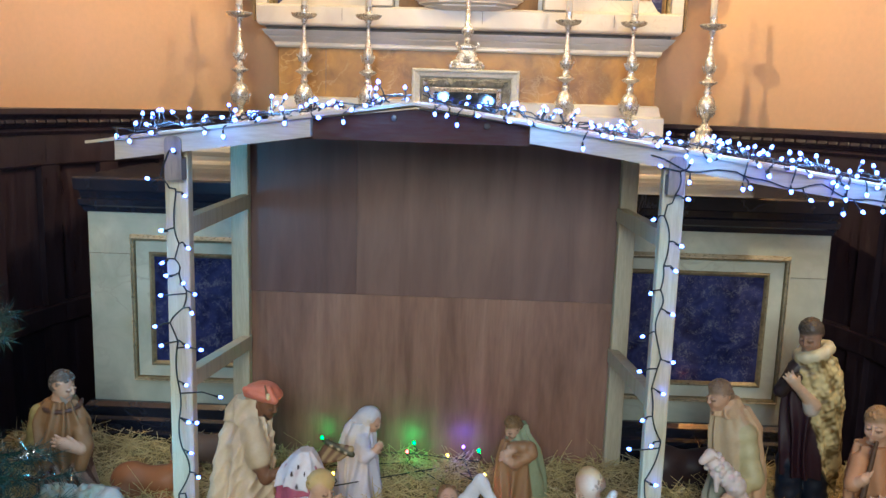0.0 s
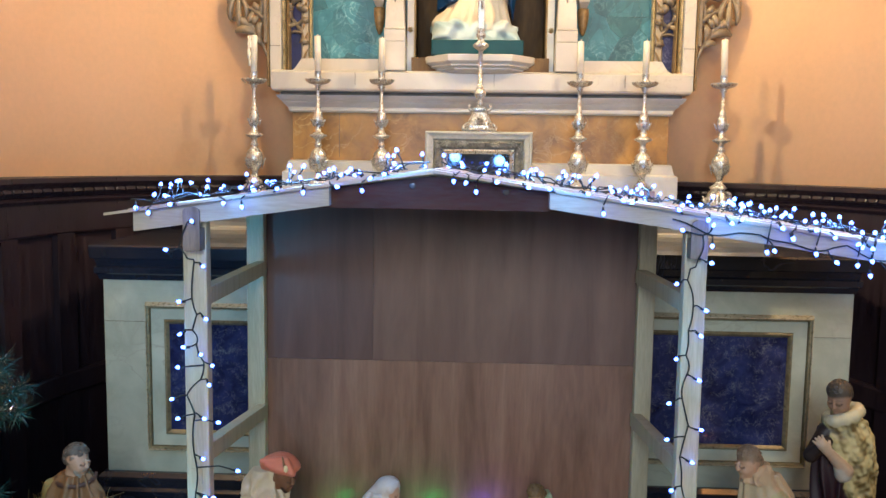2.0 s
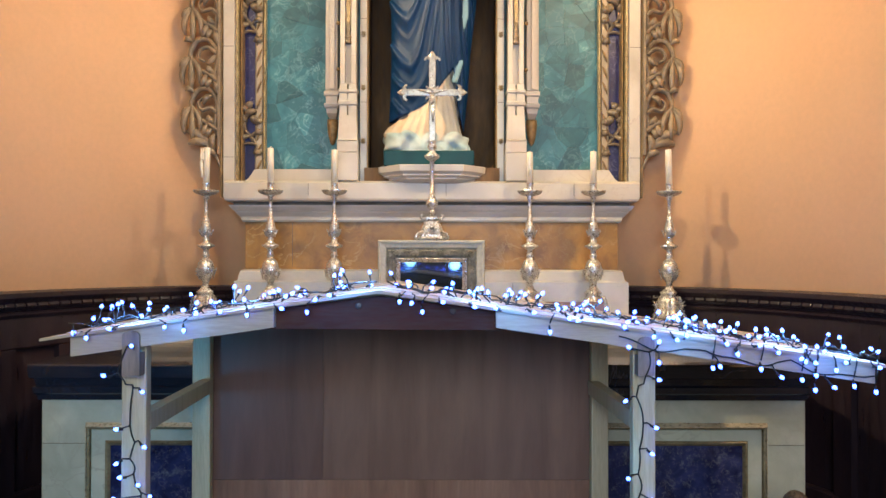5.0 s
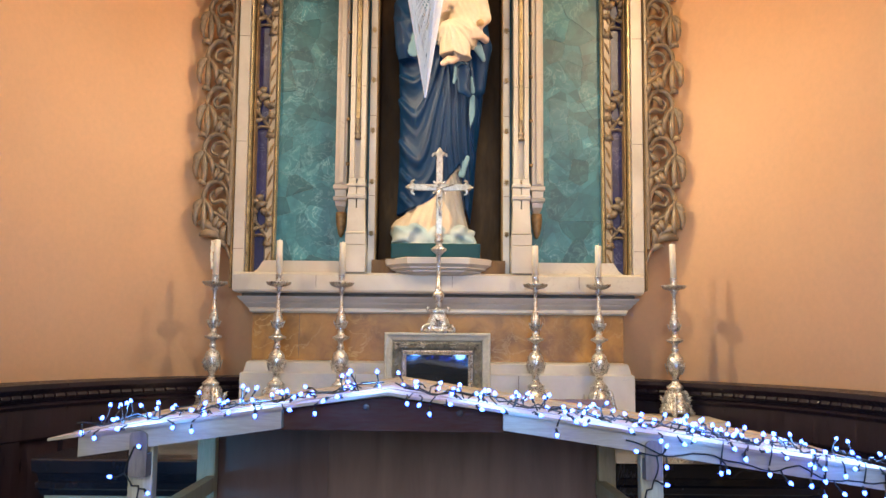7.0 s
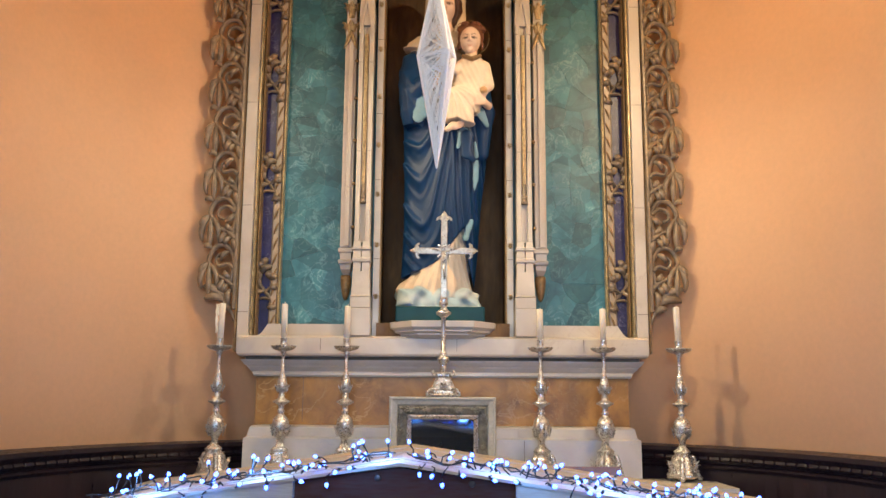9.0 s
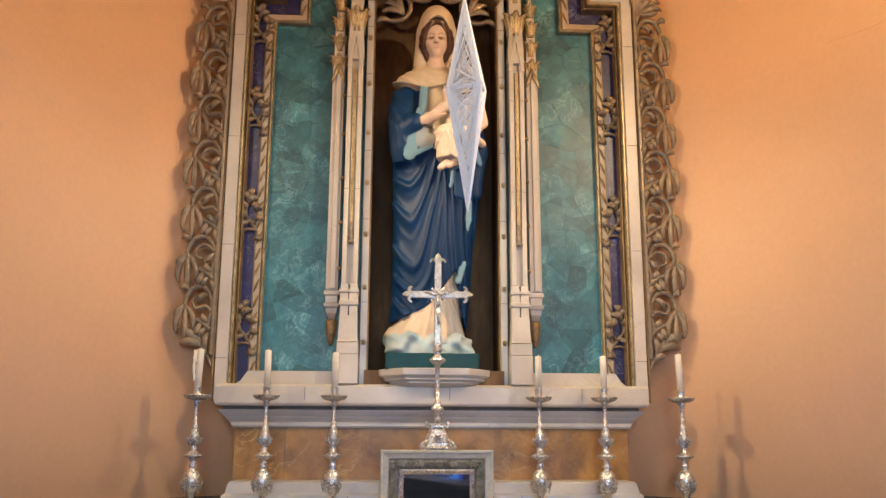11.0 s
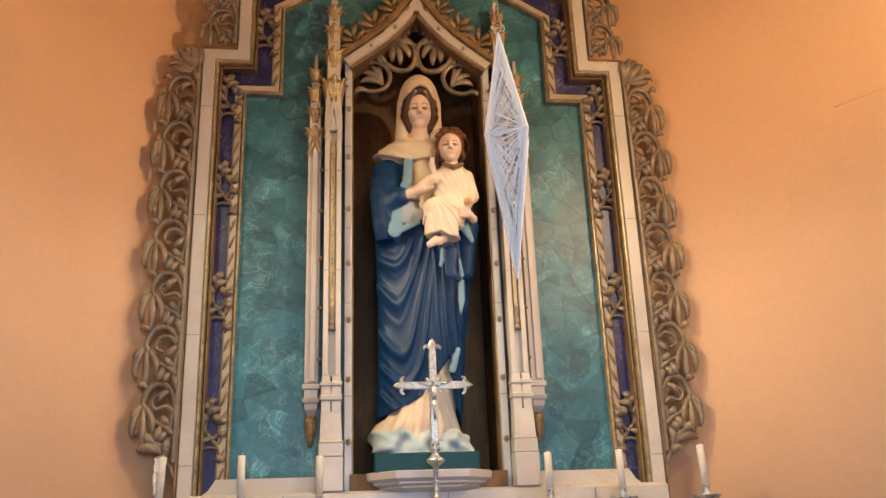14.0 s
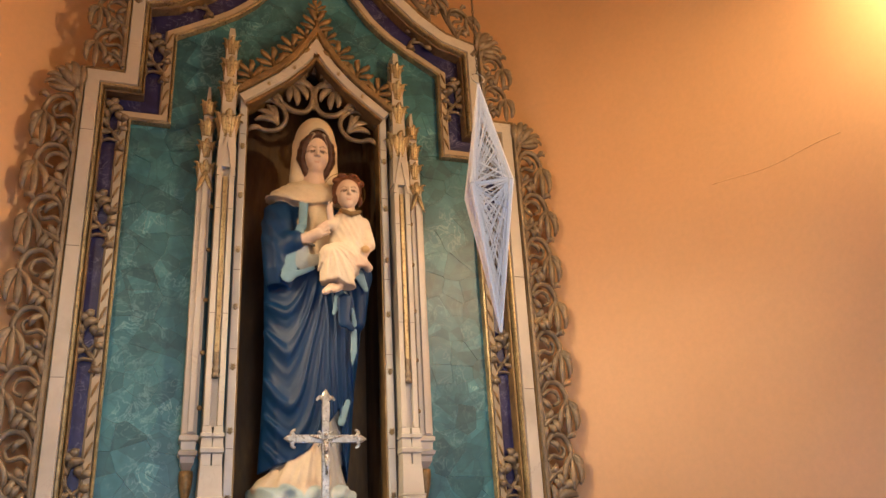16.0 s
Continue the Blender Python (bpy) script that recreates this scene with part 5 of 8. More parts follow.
def candlestick():
    c = thing("candlestick", "tall chased silver baluster candlestick on a scrolled foot", "candlestick", group="altar candlesticks")
    bm = bmesh.new()
    lathe(bm, [(0.050, 0.012), (0.058, 0.016), (0.060, 0.026), (0.052, 0.036), (0.047, 0.050), (0.043, 0.070), (0.036, 0.090), (0.028, 0.104), (0.032, 0.110), (0.034, 0.116), (0.024, 0.124), (0.016, 0.132), (0.013, 0.142)], seg=36, lobes=3, lobe=0.13)
    f = part("foot", bm, SILVER, c, smooth=True)
    for k in range(3):
        a = radians(120 * k + 30 + 60)
        d = Vector((math.cos(a), math.sin(a), 0))
        bm = bmesh.new()
        tube(bm, bezier(d * 0.034 + Vector((0, 0, 0.10)), d * 0.056 + Vector((0, 0, 0.09)), d * 0.050 + Vector((0, 0, 0.03)), d * 0.066 + Vector((0, 0, 0.008)), 9), [0.006, 0.008, 0.009, 0.009, 0.009, 0.009, 0.010, 0.011, 0.011, 0.008], 7)
        b2 = bmesh.new()
        bmesh.ops.create_uvsphere(b2, u_segments=10, v_segments=6, radius=0.012)
        join(bm, b2, Matrix.Translation(d * 0.067 + Vector((0, 0, 0.012))))
        part("claw", bm, SILVER, f, smooth=True)
        ob = part("relief", SILVER_LEAF, SILVER, f)
        ob.matrix_local = Matrix.Rotation(a + radians(60) + math.pi / 2, 4, "Z") @ Matrix.Translation((0, -0.044, 0.045)) @ Matrix.Diagonal((0.6, 0.5, 0.75, 1))
    bm = bmesh.new()
    lathe(bm, [(0.013, 0.1425), (0.012, 0.152), (0.015, 0.160), (0.019, 0.166), (0.028, 0.180), (0.033, 0.200), (0.034, 0.215), (0.030, 0.232), (0.022, 0.244), (0.014, 0.250), (0.011, 0.258), (0.016, 0.263), (0.012, 0.270), (0.011, 0.288), (0.022, 0.294), (0.034, 0.300), (0.035, 0.305), (0.022, 0.310), (0.012, 0.318), (0.014, 0.328), (0.010, 0.336), (0.013, 0.342), (0.019, 0.356), (0.020, 0.372), (0.017, 0.392), (0.012, 0.404), (0.0135, 0.410), (0.008, 0.420), (0.0065, 0.470), (0.008, 0.490), (0.014, 0.496), (0.010, 0.502), (0.020, 0.506)], seg=24)
    stem = part("stem", bm, SILVER, c, smooth=True)
    for k in range(5):
        a = 2 * math.pi * k / 5
        for z, r, q in ((0.186, 0.030, 0.52), (0.352, 0.018, 0.36)):
            ob = part("chasing", SILVER_LEAF, SILVER, stem)
            ob.matrix_local = Matrix.Rotation(a, 4, "Z") @ Matrix.Translation((0, -r, z)) @ Matrix.Diagonal((q * 0.6, 0.3, q, 1))
    bm = bmesh.new()
    lathe(bm, [(0.020, 0.5065), (0.036, 0.510), (0.047, 0.517), (0.0515, 0.524), (0.0515, 0.527), (0.046, 0.524), (0.020, 0.518), (0.0135, 0.518), (0.0135, 0.524), (0.0155, 0.526), (0.0135, 0.530), (0.0138, 0.553), (0.0155, 0.556), (0.0150, 0.558)], seg=28)
    part("drip_pan", bm, SILVER, c, smooth=True)
    return c


bm = bmesh.new()
lathe(bm, [(0.0128, 0), (0.0128, 0.134), (0.0118, 0.139), (0.006, 0.137)], seg=18)
tube(bm, [(0, 0, 0.136), (0.0006, 0, 0.142), (0.002, 0, 0.147)], 0.0012, 5)
candle = tagged(part("candle", bm, WAX, smooth=True), "ivory wax candle, slightly burnt, in a silver candlestick", "candle", "altar candles")
stick = candlestick()
first = True
for x, lean, tall, y in ((-0.899, 1.6, 1.02, 3.689), (-0.634, -0.6, 1.0, 3.672), (-0.377, 0.3, 0.95, 3.672), (0.413, -0.4, 0.9, 3.672), (0.670, 0.2, 0.92, 3.672), (0.982, -1.6, 1.0, 3.689)):
    m = pose(x, y, 1.3355, 0, 0, 40 * x)
    c = pose(x, y, 1.3355 + 0.5581, 0, lean, 0) @ Matrix.Diagonal((1, 1, tall, 1))
    if first:
        stick.matrix_basis, candle.matrix_basis, first = m, c, False
    else:
        copy_thing(stick, m)
        k = copy_thing(candle, c)
        k.matrix_basis = c
# a run of wax down one candle
bm = bmesh.new()
for dx, z0, z1, r in ((-0.015, 0.02, 0.125, 0.004), (-0.018, 0.05, 0.138, 0.0045), (-0.011, 0.09, 0.139, 0.004)):
    tube(bm, [(-0.899 + dx + 0.002 * math.sin(9 * k), 3.682, 1.894 + z0 + (z1 - z0) * k / 6) for k in range(7)], [r * (1.3 - 0.1 * k) for k in range(7)], 6)
tagged(part("wax_run", bm, WAX, smooth=True), "thick run of dripped ivory wax on a candle", "candle wax")

# ---------------------------------------------------------------- the large statue in the niche
SKIN, HAIR, CREAM, BLUE, SKY = (0.69, 0.52, 0.39), (0.070, 0.030, 0.017), (0.63, 0.52, 0.35), (0.004, 0.033, 0.106), (0.175, 0.305, 0.39)
CLOUD, TEALP, AUBURN = (0.45, 0.56, 0.58), (0.004, 0.050, 0.062), (0.135, 0.050, 0.020)


def head_frame(x, y, z, r, turn, nod=0.0):
    """Places in a head's own measure: u to its side, v backwards, w up."""
    ct, st, cn, sn = math.cos(turn), math.sin(turn), math.cos(nod), math.sin(nod)

    def at(u, v, w):
        v, w = v * cn - w * sn, v * sn + w * cn
        return (x + r * (ct * u - st * v), y + r * (st * u + ct * v), z + r * w)
    return at


def face(c, x, y, z, r, skin, turn=0.0, nod=0.0, lash=(0.10, 0.055, 0.035)):
    """A plain painted head with brow, nose, lips and chin, that looks towards -y turned by an angle."""
    at = head_frame(x, y, z, r, turn, nod)
    lip, dim = tuple(v * k for v, k in zip(skin, (0.80, 0.46, 0.42))), tuple(v * k for v, k in zip(skin, (0.92, 0.88, 0.86)))
    c.ball(at(0, 0.08, 0.18), (r * 0.76, r * 0.88, r * 0.92), skin, r * 0.1)
    c.ball(at(0, -0.22, -0.32), (r * 0.64, r * 0.62, r * 0.68), skin, r * 0.25)
    c.ball(at(0, -0.58, -0.88), (r * 0.22, r * 0.20, r * 0.18), skin, r * 0.30)
    for s in (-1, 1):
        c.ball(at(0.36 * s, -0.56, -0.26), (r * 0.22, r * 0.20, r * 0.24), skin, r * 0.30)
    for s in (-1, 1):
        c.carve(at(0.32 * s, -1.07, 0.12), (r * 0.26, r * 0.24, r * 0.16))
    c.limb(at(0, -0.78, 0.28), at(0, -0.97, -0.18), r * 0.075, r * 0.10, skin, r * 0.12)
    for s in (-1, 1):
        c.ball(at(0.09 * s, -0.88, -0.22), (r * 0.08, r * 0.09, r * 0.06), skin, r * 0.06)
        c.ball(at(0.32 * s, -0.72, 0.08), (r * 0.17, r * 0.10, r * 0.10), dim, r * 0.06)
        c.ball(at(0.31 * s, -0.785, 0.055), (r * 0.105, r * 0.05, r * 0.044), lash, r * 0.005)
        c.limb(at(0.17 * s, -0.785, 0.065), at(0.33 * s, -0.800, 0.035), r * 0.030, r * 0.032, lash, r * 0.005)
        c.limb(at(0.33 * s, -0.800, 0.035), at(0.50 * s, -0.700, 0.070), r * 0.032, r * 0.022, lash, r * 0.005)
        for p, q in (((0.14, -0.81, 0.28), (0.33, -0.77, 0.36)), ((0.33, -0.77, 0.36), (0.53, -0.66, 0.27))):
            c.limb(at(p[0] * s, p[1], p[2]), at(q[0] * s, q[1], q[2]), r * 0.024, r * 0.020, tuple(0.52 * v for v in skin), r * 0.02)
    c.limb(at(-0.15, -0.765, -0.50), at(0.15, -0.765, -0.50), r * 0.032, r * 0.032, lip, r * 0.03)
    c.limb(at(-0.08, -0.77, -0.56), at(0.08, -0.77, -0.56), r * 0.040, r * 0.040, lip, r * 0.03)


def crest(phase):
    return (0.5 + 0.5 * np.cos(6.2832 * phase)) ** 2.0


def mantle_folds(p):
    """Long curved folds that hang from her arm across the knee, upright ones below the child."""
    x, y, z = p[..., 0], p[..., 1], p[..., 2]
    dx = x + 0.085 + 0.05 * (z - 2.5)
    s = z - np.where(dx > 0, 13.0 * np.abs(dx) ** 1.7, 6.5 * np.abs(dx) ** 1.6) + 0.012 * np.sin(14 * z + 9 * x)
    bow = 0.0135 * crest(s / 0.150 + 0.12 * np.sin(11 * z) + 0.25 * np.sin(17 * x)) ** 1.5 + 0.0020 * crest(s / 0.062 + 0.3)
    q = x + 0.06 * (z - 2.5) ** 2 + 0.05 * (z - 2.5) + 0.005 * np.sin(13 * z)
    hang = 0.0085 * crest(q / 0.034) + 0.003 * crest(q / 0.0145 + 0.2)
    w = np.clip((x - 0.015) / 0.05, 0, 1)
    w = w * w * (3 - 2 * w)
    return (bow * (1 - w) + hang * w - 0.004) * np.clip((2.92 - z) / 0.12, 0, 1) * np.clip((3.935 - y) / 0.05, 0, 1)


def sleeve_folds(p):
    return 0.0045 * crest((p[..., 2] + 1.6 * p[..., 0] + 0.02 * np.sin(30 * p[..., 0] + 20 * p[..., 2])) / 0.105) * np.clip((p[..., 2] - 2.86) / 0.08, 0, 1)


def shawl_folds(p):
    s = p[..., 2] - 3.2 * (p[..., 0] - 0.0) ** 2 + 0.25 * p[..., 0]
    return 0.0045 * crest(s / 0.052 + 0.2 * np.sin(20 * p[..., 0])) - 0.0015


c = Clay()
c.add(lambda p: np.maximum.reduce([np.abs(p[..., 0] - 0.003) - 0.186, np.abs(p[..., 1] - 3.945) - 0.15, np.abs(p[..., 2] - 2.006) - 0.0300]) - 0.004, TEALP, 0.004, (-0.2, 3.77, 1.96), (0.21, 4.11, 2.06))
def cloud_field(p):
    """A low bank of cloud with rolling, uneven billows."""
    x, y, z = p[..., 0] + 0.008, p[..., 1] - 3.945, p[..., 2] - 2.070 - 0.10 * np.clip(-p[..., 0], 0, 0.2)
    d = (np.sqrt((x / 0.190) ** 4 + (y / 0.135) ** 4 + (z / 0.052) ** 4 + 1e-9) ** 0.5 - 1) * 0.045
    roll = np.sin(34 * x + 1.6 * np.sin(26 * z + 9 * x)) * np.sin(44 * z + 23 * x + 8 * y) + 0.5 * np.sin(61 * x - 52 * z + 30 * y) + 0.25 * np.sin(110 * z + 60 * x)
    return d - 0.0048 * roll


def cloud_tint(v):
    w = np.clip(0.5 + 0.5 * np.sin(40 * v[:, 0] + 70 * v[:, 2] + 2 * np.sin(25 * v[:, 0])), 0, 1)[:, None]
    return w * np.array([[0.50, 0.58, 0.58]]) + (1 - w) * np.array([[0.40, 0.52, 0.55]])


def hem_folds(p):
    """Folds that spread from her knee over the cloud."""
    phi = np.arctan2(p[..., 0] - 0.045, 2.47 - p[..., 2])
    return 0.0075 * crest(phi / 0.215 + 0.15 * np.sin(14 * p[..., 2])) + 0.003 * crest(phi / 0.085 + 0.3) - 0.002


def hem_tint(v):
    w = np.clip((v[:, :1] - 0.048 - 0.02 * np.sin(30 * v[:, 2:3])) / 0.01, 0, 1)
    return w * np.array([[0.40, 0.39, 0.35]]) + (1 - w) * np.array([[0.66, 0.545, 0.39]])


c.add(cloud_field, cloud_tint, 0.006, (-0.22, 3.77, 2.00), (0.21, 4.11, 2.16))
# hem of the tunic, spread over the cloud
c.robe([(2.085, -0.018, 3.930, 0.166, 0.116), (2.125, -0.024, 3.933, 0.164, 0.112), (2.155, -0.018, 3.936, 0.150, 0.106), (2.20, 0.004, 3.940, 0.122, 0.100), (2.27, 0.032, 3.945, 0.098, 0.094), (2.44, 0.060, 3.950, 0.066, 0.088)], hem_tint, 0.005, (0.0012, 9, 0.6, 0.2), hem_folds)
# mantle, gathered up towards the middle
c.robe([(2.14, -0.010, 3.95, 0.162, 0.100), (2.30, 0.0, 3.945, 0.167, 0.108), (2.48, 0.006, 3.94, 0.172, 0.114), (2.708, 0.020, 3.938, 0.185, 0.114), (2.94, 0.022, 3.942, 0.192, 0.114), (3.06, 0.015, 3.950, 0.196, 0.110), (3.17, 0.010, 3.955, 0.186, 0.098), (3.26, 0.010, 3.955, 0.12, 0.075)], BLUE, 0.010, (0.0012, 7, 1.1, 1.2), mantle_folds,
       ([-0.20, -0.164, -0.065, -0.008, 0.053, 0.105, 0.125, 0.15, 0.20], [2.175, 2.182, 2.217, 2.251, 2.330, 2.400, 2.250, 2.145, 2.130]))
# sleeves
c.robe([(2.86, -0.130, 3.865, 0.040, 0.045), (2.92, -0.130, 3.860, 0.052, 0.060), (3.02, -0.130, 3.862, 0.060, 0.068), (3.12, -0.130, 3.885, 0.062, 0.062), (3.21, -0.120, 3.915, 0.055, 0.05), (3.25, -0.10, 3.93, 0.03, 0.03)], BLUE, 0.014, (0.001, 5, 0, 1), sleeve_folds)
c.limb((-0.130, 3.855, 2.985), (-0.080, 3.812, 3.030), 0.052, 0.045, BLUE, 0.02)
c.limb((0.165, 3.94, 3.12), (0.190, 3.88, 2.93), 0.050, 0.052, BLUE, 0.03)
c.limb((0.190, 3.88, 2.93), (0.186, 3.885, 2.74), 0.050, 0.030, BLUE, 0.02)
# tunic at the breast
c.robe([(2.98, 0.02, 3.90, 0.085, 0.085), (3.12, 0.02, 3.905, 0.090, 0.082), (3.24, 0.015, 3.92, 0.075, 0.07)], CREAM, 0.008, (0.004, 9, 0.3, 0.6))
# pale lining of the mantle
c.limb((-0.038, 3.835, 3.225), (-0.046, 3.808, 3.095), 0.020, 0.017, SKY, 0.003, None, 3.6)
c.limb((-0.055, 3.800, 3.088), (-0.100, 3.802, 2.888), 0.019, 0.028, SKY, 0.003, None, 3.6)
c.limb((-0.098, 3.801, 2.884), (-0.006, 3.801, 2.925), 0.016, 0.010, SKY, 0.003, None, 3.6)
# inside of the sleeve: grey tones and a dark line paint its shading
c.limb((-0.052, 3.802, 3.030), (-0.048, 3.802, 2.950), 0.026, 0.034, (0.30, 0.34, 0.35), 0.003, None, 3.2)
c.limb((-0.048, 3.802, 2.950), (0.010, 3.802, 2.960), 0.030, 0.024, (0.34, 0.33, 0.28), 0.003, None, 3.2)
c.limb((-0.050, 3.785, 3.020), (-0.005, 3.785, 3.012), 0.007, 0.006, (0.10, 0.085, 0.07), 0.002)
# more of the pale lining
c.limb((0.176, 3.812, 2.915), (0.205, 3.822, 2.858), 0.022, 0.012, SKY, 0.003, None, 3.2)
c.limb((0.102, 3.806, 2.820), (0.076, 3.806, 2.750), 0.024, 0.008, SKY, 0.003, None, 3.2)
c.limb((0.118, 3.798, 2.800), (0.112, 3.800, 2.715), 0.028, 0.022, BLUE, 0.003, None, 3.2)
c.limb((0.118, 3.798, 2.715), (0.142, 3.806, 2.695), 0.020, 0.014, BLUE, 0.004, None, 3.2)
c.limb((0.152, 3.826, 2.780), (0.160, 3.828, 2.715), 0.006, 0.011, SKY, 0.003, None, 3.2)
c.limb((0.158, 3.826, 2.690), (0.156, 3.828, 2.610), 0.012, 0.015, SKY, 0.003, None, 3.2)
c.limb((0.156, 3.828, 2.610), (0.146, 3.830, 2.525), 0.013, 0.003, SKY, 0.003, None, 3.2)
c.limb((0.138, 3.856, 2.425), (0.112, 3.852, 2.350), 0.012, 0.016, SKY, 0.003, None, 3.2)
# shawl over the shoulders
c.robe([(3.20, 0.0, 3.925, 0.180, 0.108), (3.255, -0.002, 3.928, 0.176, 0.106), (3.290, 0.002, 3.928, 0.150, 0.098), (3.315, 0.006, 3.930, 0.112, 0.078), (3.345, 0.012, 3.94, 0.090, 0.055)], CREAM, 0.006, (0.001, 6, 0.8, 1.5), shawl_folds,
       ([-0.20, -0.15, -0.073, 0.0, 0.06, 0.2], [3.265, 3.250, 3.215, 3.208, 3.225, 3.25]))
# head and hood
h, h2 = Clay(), Clay()
h.ball((0.0185, 3.915, 3.515), (0.0865, 0.105, 0.126), CREAM, 0.02)
h.limb((-0.040, 3.905, 3.50), (-0.055, 3.905, 3.345), 0.034, 0.032, CREAM, 0.02)
h.limb((0.076, 3.905, 3.50), (0.084, 3.905, 3.345), 0.034, 0.032, CREAM, 0.02)
h.carve((0.018, 3.795, 3.430), (0.069, 0.105, 0.122))
h.ball((0.018, 3.912, 3.455), (0.072, 0.075, 0.100), HAIR, 0.004)
h.limb((0.015, 3.890, 3.39), (0.010, 3.890, 3.26), 0.037, 0.048, SKIN, 0.01)
face(h, 0.0145, 3.872, 3.450, 0.072, SKIN, -0.05, 0.24)
ring = []
for n in range(17):
    t = radians(-62 + 304 * n / 16)
    ring.append((0.016 + 0.057 * math.cos(t), 3.826 + 0.034 * max(0, 0.75 - math.sin(t)), 3.432 + 0.090 * math.sin(t)))
for p, q in zip(ring, ring[1:]):
    h.limb(p, q, 0.0125, 0.0125, HAIR, 0.004)
    h.limb((0.016 + 1.16 * (p[0] - 0.016), p[1] + 0.016, p[2] + 0.004), (0.016 + 1.16 * (q[0] - 0.016), q[1] + 0.016, q[2] + 0.004), 0.012, 0.012, HAIR, 0.010)
face(h2, 0.130, 3.795, 3.243, 0.060, SKIN, -0.10, 0.08, (0.05, 0.03, 0.02))
h2.ball((0.133, 3.822, 3.275), (0.060, 0.056, 0.066), AUBURN, 0.006)
rg = random.Random(4)
for i in range(30):
    a, e = rg.uniform(-1.9, 1.9), rg.uniform(0.35, 1.2)
    if e < 0.8 and abs(a) < 1.1:
        continue
    h2.ball((0.133 + 0.060 * math.cos(e) * math.sin(a), 3.812 - 0.056 * math.cos(e) * math.cos(a), 3.270 + 0.072 * math.sin(e)), (0.014, 0.011, 0.008), AUBURN, 0.008)
for s in (-1, 1):
    h2.ball((0.132 + s * 0.050, 3.805, 3.225), (0.011, 0.016, 0.020), AUBURN, 0.006)
# her hands on the child
c.limb((-0.045, 3.792, 3.035), (0.005, 3.772, 3.055), 0.022, 0.023, SKIN, 0.008)
for k in range(4):
    c.limb((0.005, 3.770, 3.045 + 0.011 * k), (0.048 - 0.004 * k, 3.756, 3.058 + 0.015 * k), 0.0085, 0.006, SKIN, 0.003)
c.limb((0.212, 3.80, 2.940), (0.186, 3.765, 2.948), 0.017, 0.017, SKIN, 0.008)
for k in range(4):
    c.limb((0.190, 3.762, 2.938 + 0.010 * k), (0.150, 3.742, 2.930 + 0.012 * k), 0.0085, 0.006, SKIN, 0.003)


def child_folds(p):
    return 0.0030 * crest((p[..., 2] + 2.2 * (p[..., 0] - 0.1) + 0.012 * np.sin(38 * p[..., 0] + 21 * p[..., 2])) / 0.060)


def skirt_folds(p):
    """Folds that run down from the child's raised knee."""
    phi = np.arctan2(p[..., 0] - 0.035, 3.02 - p[..., 2])
    return 0.0060 * crest(phi / 0.26 + 0.1 * np.sin(40 * p[..., 2])) + 0.002 * crest(phi / 0.10 + 0.4) - 0.001


# child
ROBE = (0.70, 0.59, 0.44)
c.robe([(2.90, 0.100, 3.79, 0.060, 0.052), (2.97, 0.118, 3.79, 0.076, 0.058), (3.06, 0.130, 3.80, 0.072, 0.054), (3.13, 0.136, 3.806, 0.068, 0.046), (3.175, 0.136, 3.81, 0.040, 0.036)], ROBE, 0.010, (0.001, 7, 0.4, 1.0), child_folds)
c.limb((0.136, 3.805, 3.16), (0.133, 3.80, 3.20), 0.026, 0.026, SKIN, 0.006)
c.limb((0.105, 3.765, 2.985), (0.045, 3.740, 2.965), 0.040, 0.036, ROBE, 0.012)
c.robe([(2.838, 0.082, 3.757, 0.066, 0.046), (2.90, 0.078, 3.753, 0.066, 0.047), (2.965, 0.072, 3.750, 0.062, 0.046), (3.005, 0.084, 3.762, 0.040, 0.032)], ROBE, 0.010, (0.0012, 7, 0.2, 0.6), skirt_folds,
       ([0.0, 0.03, 0.07, 0.11, 0.16], [2.862, 2.850, 2.858, 2.840, 2.832]))
c.limb((0.055, 3.745, 2.832), (0.028, 3.730, 2.808), 0.017, 0.013, SKIN, 0.006)
c.limb((0.085, 3.750, 2.838), (0.062, 3.732, 2.818), 0.017, 0.013, SKIN, 0.006)
c.limb((0.195, 3.805, 3.125), (0.210, 3.785, 3.03), 0.026, 0.027, ROBE, 0.010)
c.limb((0.208, 3.775, 3.020), (0.190, 3.755, 2.985), 0.018, 0.014, SKIN, 0.006)
c.ball((0.188, 3.745, 2.995), (0.016, 0.016, 0.016), (0.55, 0.36, 0.16), 0.003)
c.limb((0.085, 3.795, 3.125), (0.060, 3.765, 3.095), 0.026, 0.022, ROBE, 0.010)
c.limb((0.058, 3.762, 3.100), (0.047, 3.750, 3.155), 0.014, 0.013, SKIN, 0.006)
for k in range(2):
    c.limb((0.044 + 0.010 * k, 3.748, 3.160), (0.044 + 0.012 * k, 3.746, 3.182), 0.006, 0.0045, SKIN, 0.003)
COLLAR = (0.20, 0.12, 0.045)
c.limb((0.098, 3.772, 3.165), (0.134, 3.750, 3.142), 0.009, 0.010, COLLAR, 0.002)
c.limb((0.134, 3.750, 3.142), (0.172, 3.772, 3.165), 0.010, 0.009, COLLAR, 0.002)
bm = bmesh.new()
tube(bm, [(0.133 + 0.086 * math.cos(a), 3.862, 3.290 + 0.086 * math.sin(a)) for a in np.linspace(0, 2 * math.pi, 40)], 0.0014, 5)
c.extra.append((bm, (0.22, 0.13, 0.04)))
statue = new("statue", c.mesh("statue", (-0.27, 3.68, 1.9756), (0.30, 4.16, 3.42), 0.0042, h.skin((-0.14, 3.76, 3.25), (0.17, 4.03, 3.68), 0.0024, 0.0007), h2.skin((0.04, 3.70, 3.15), (0.22, 3.90, 3.37), 0.0021, 0.0007)))
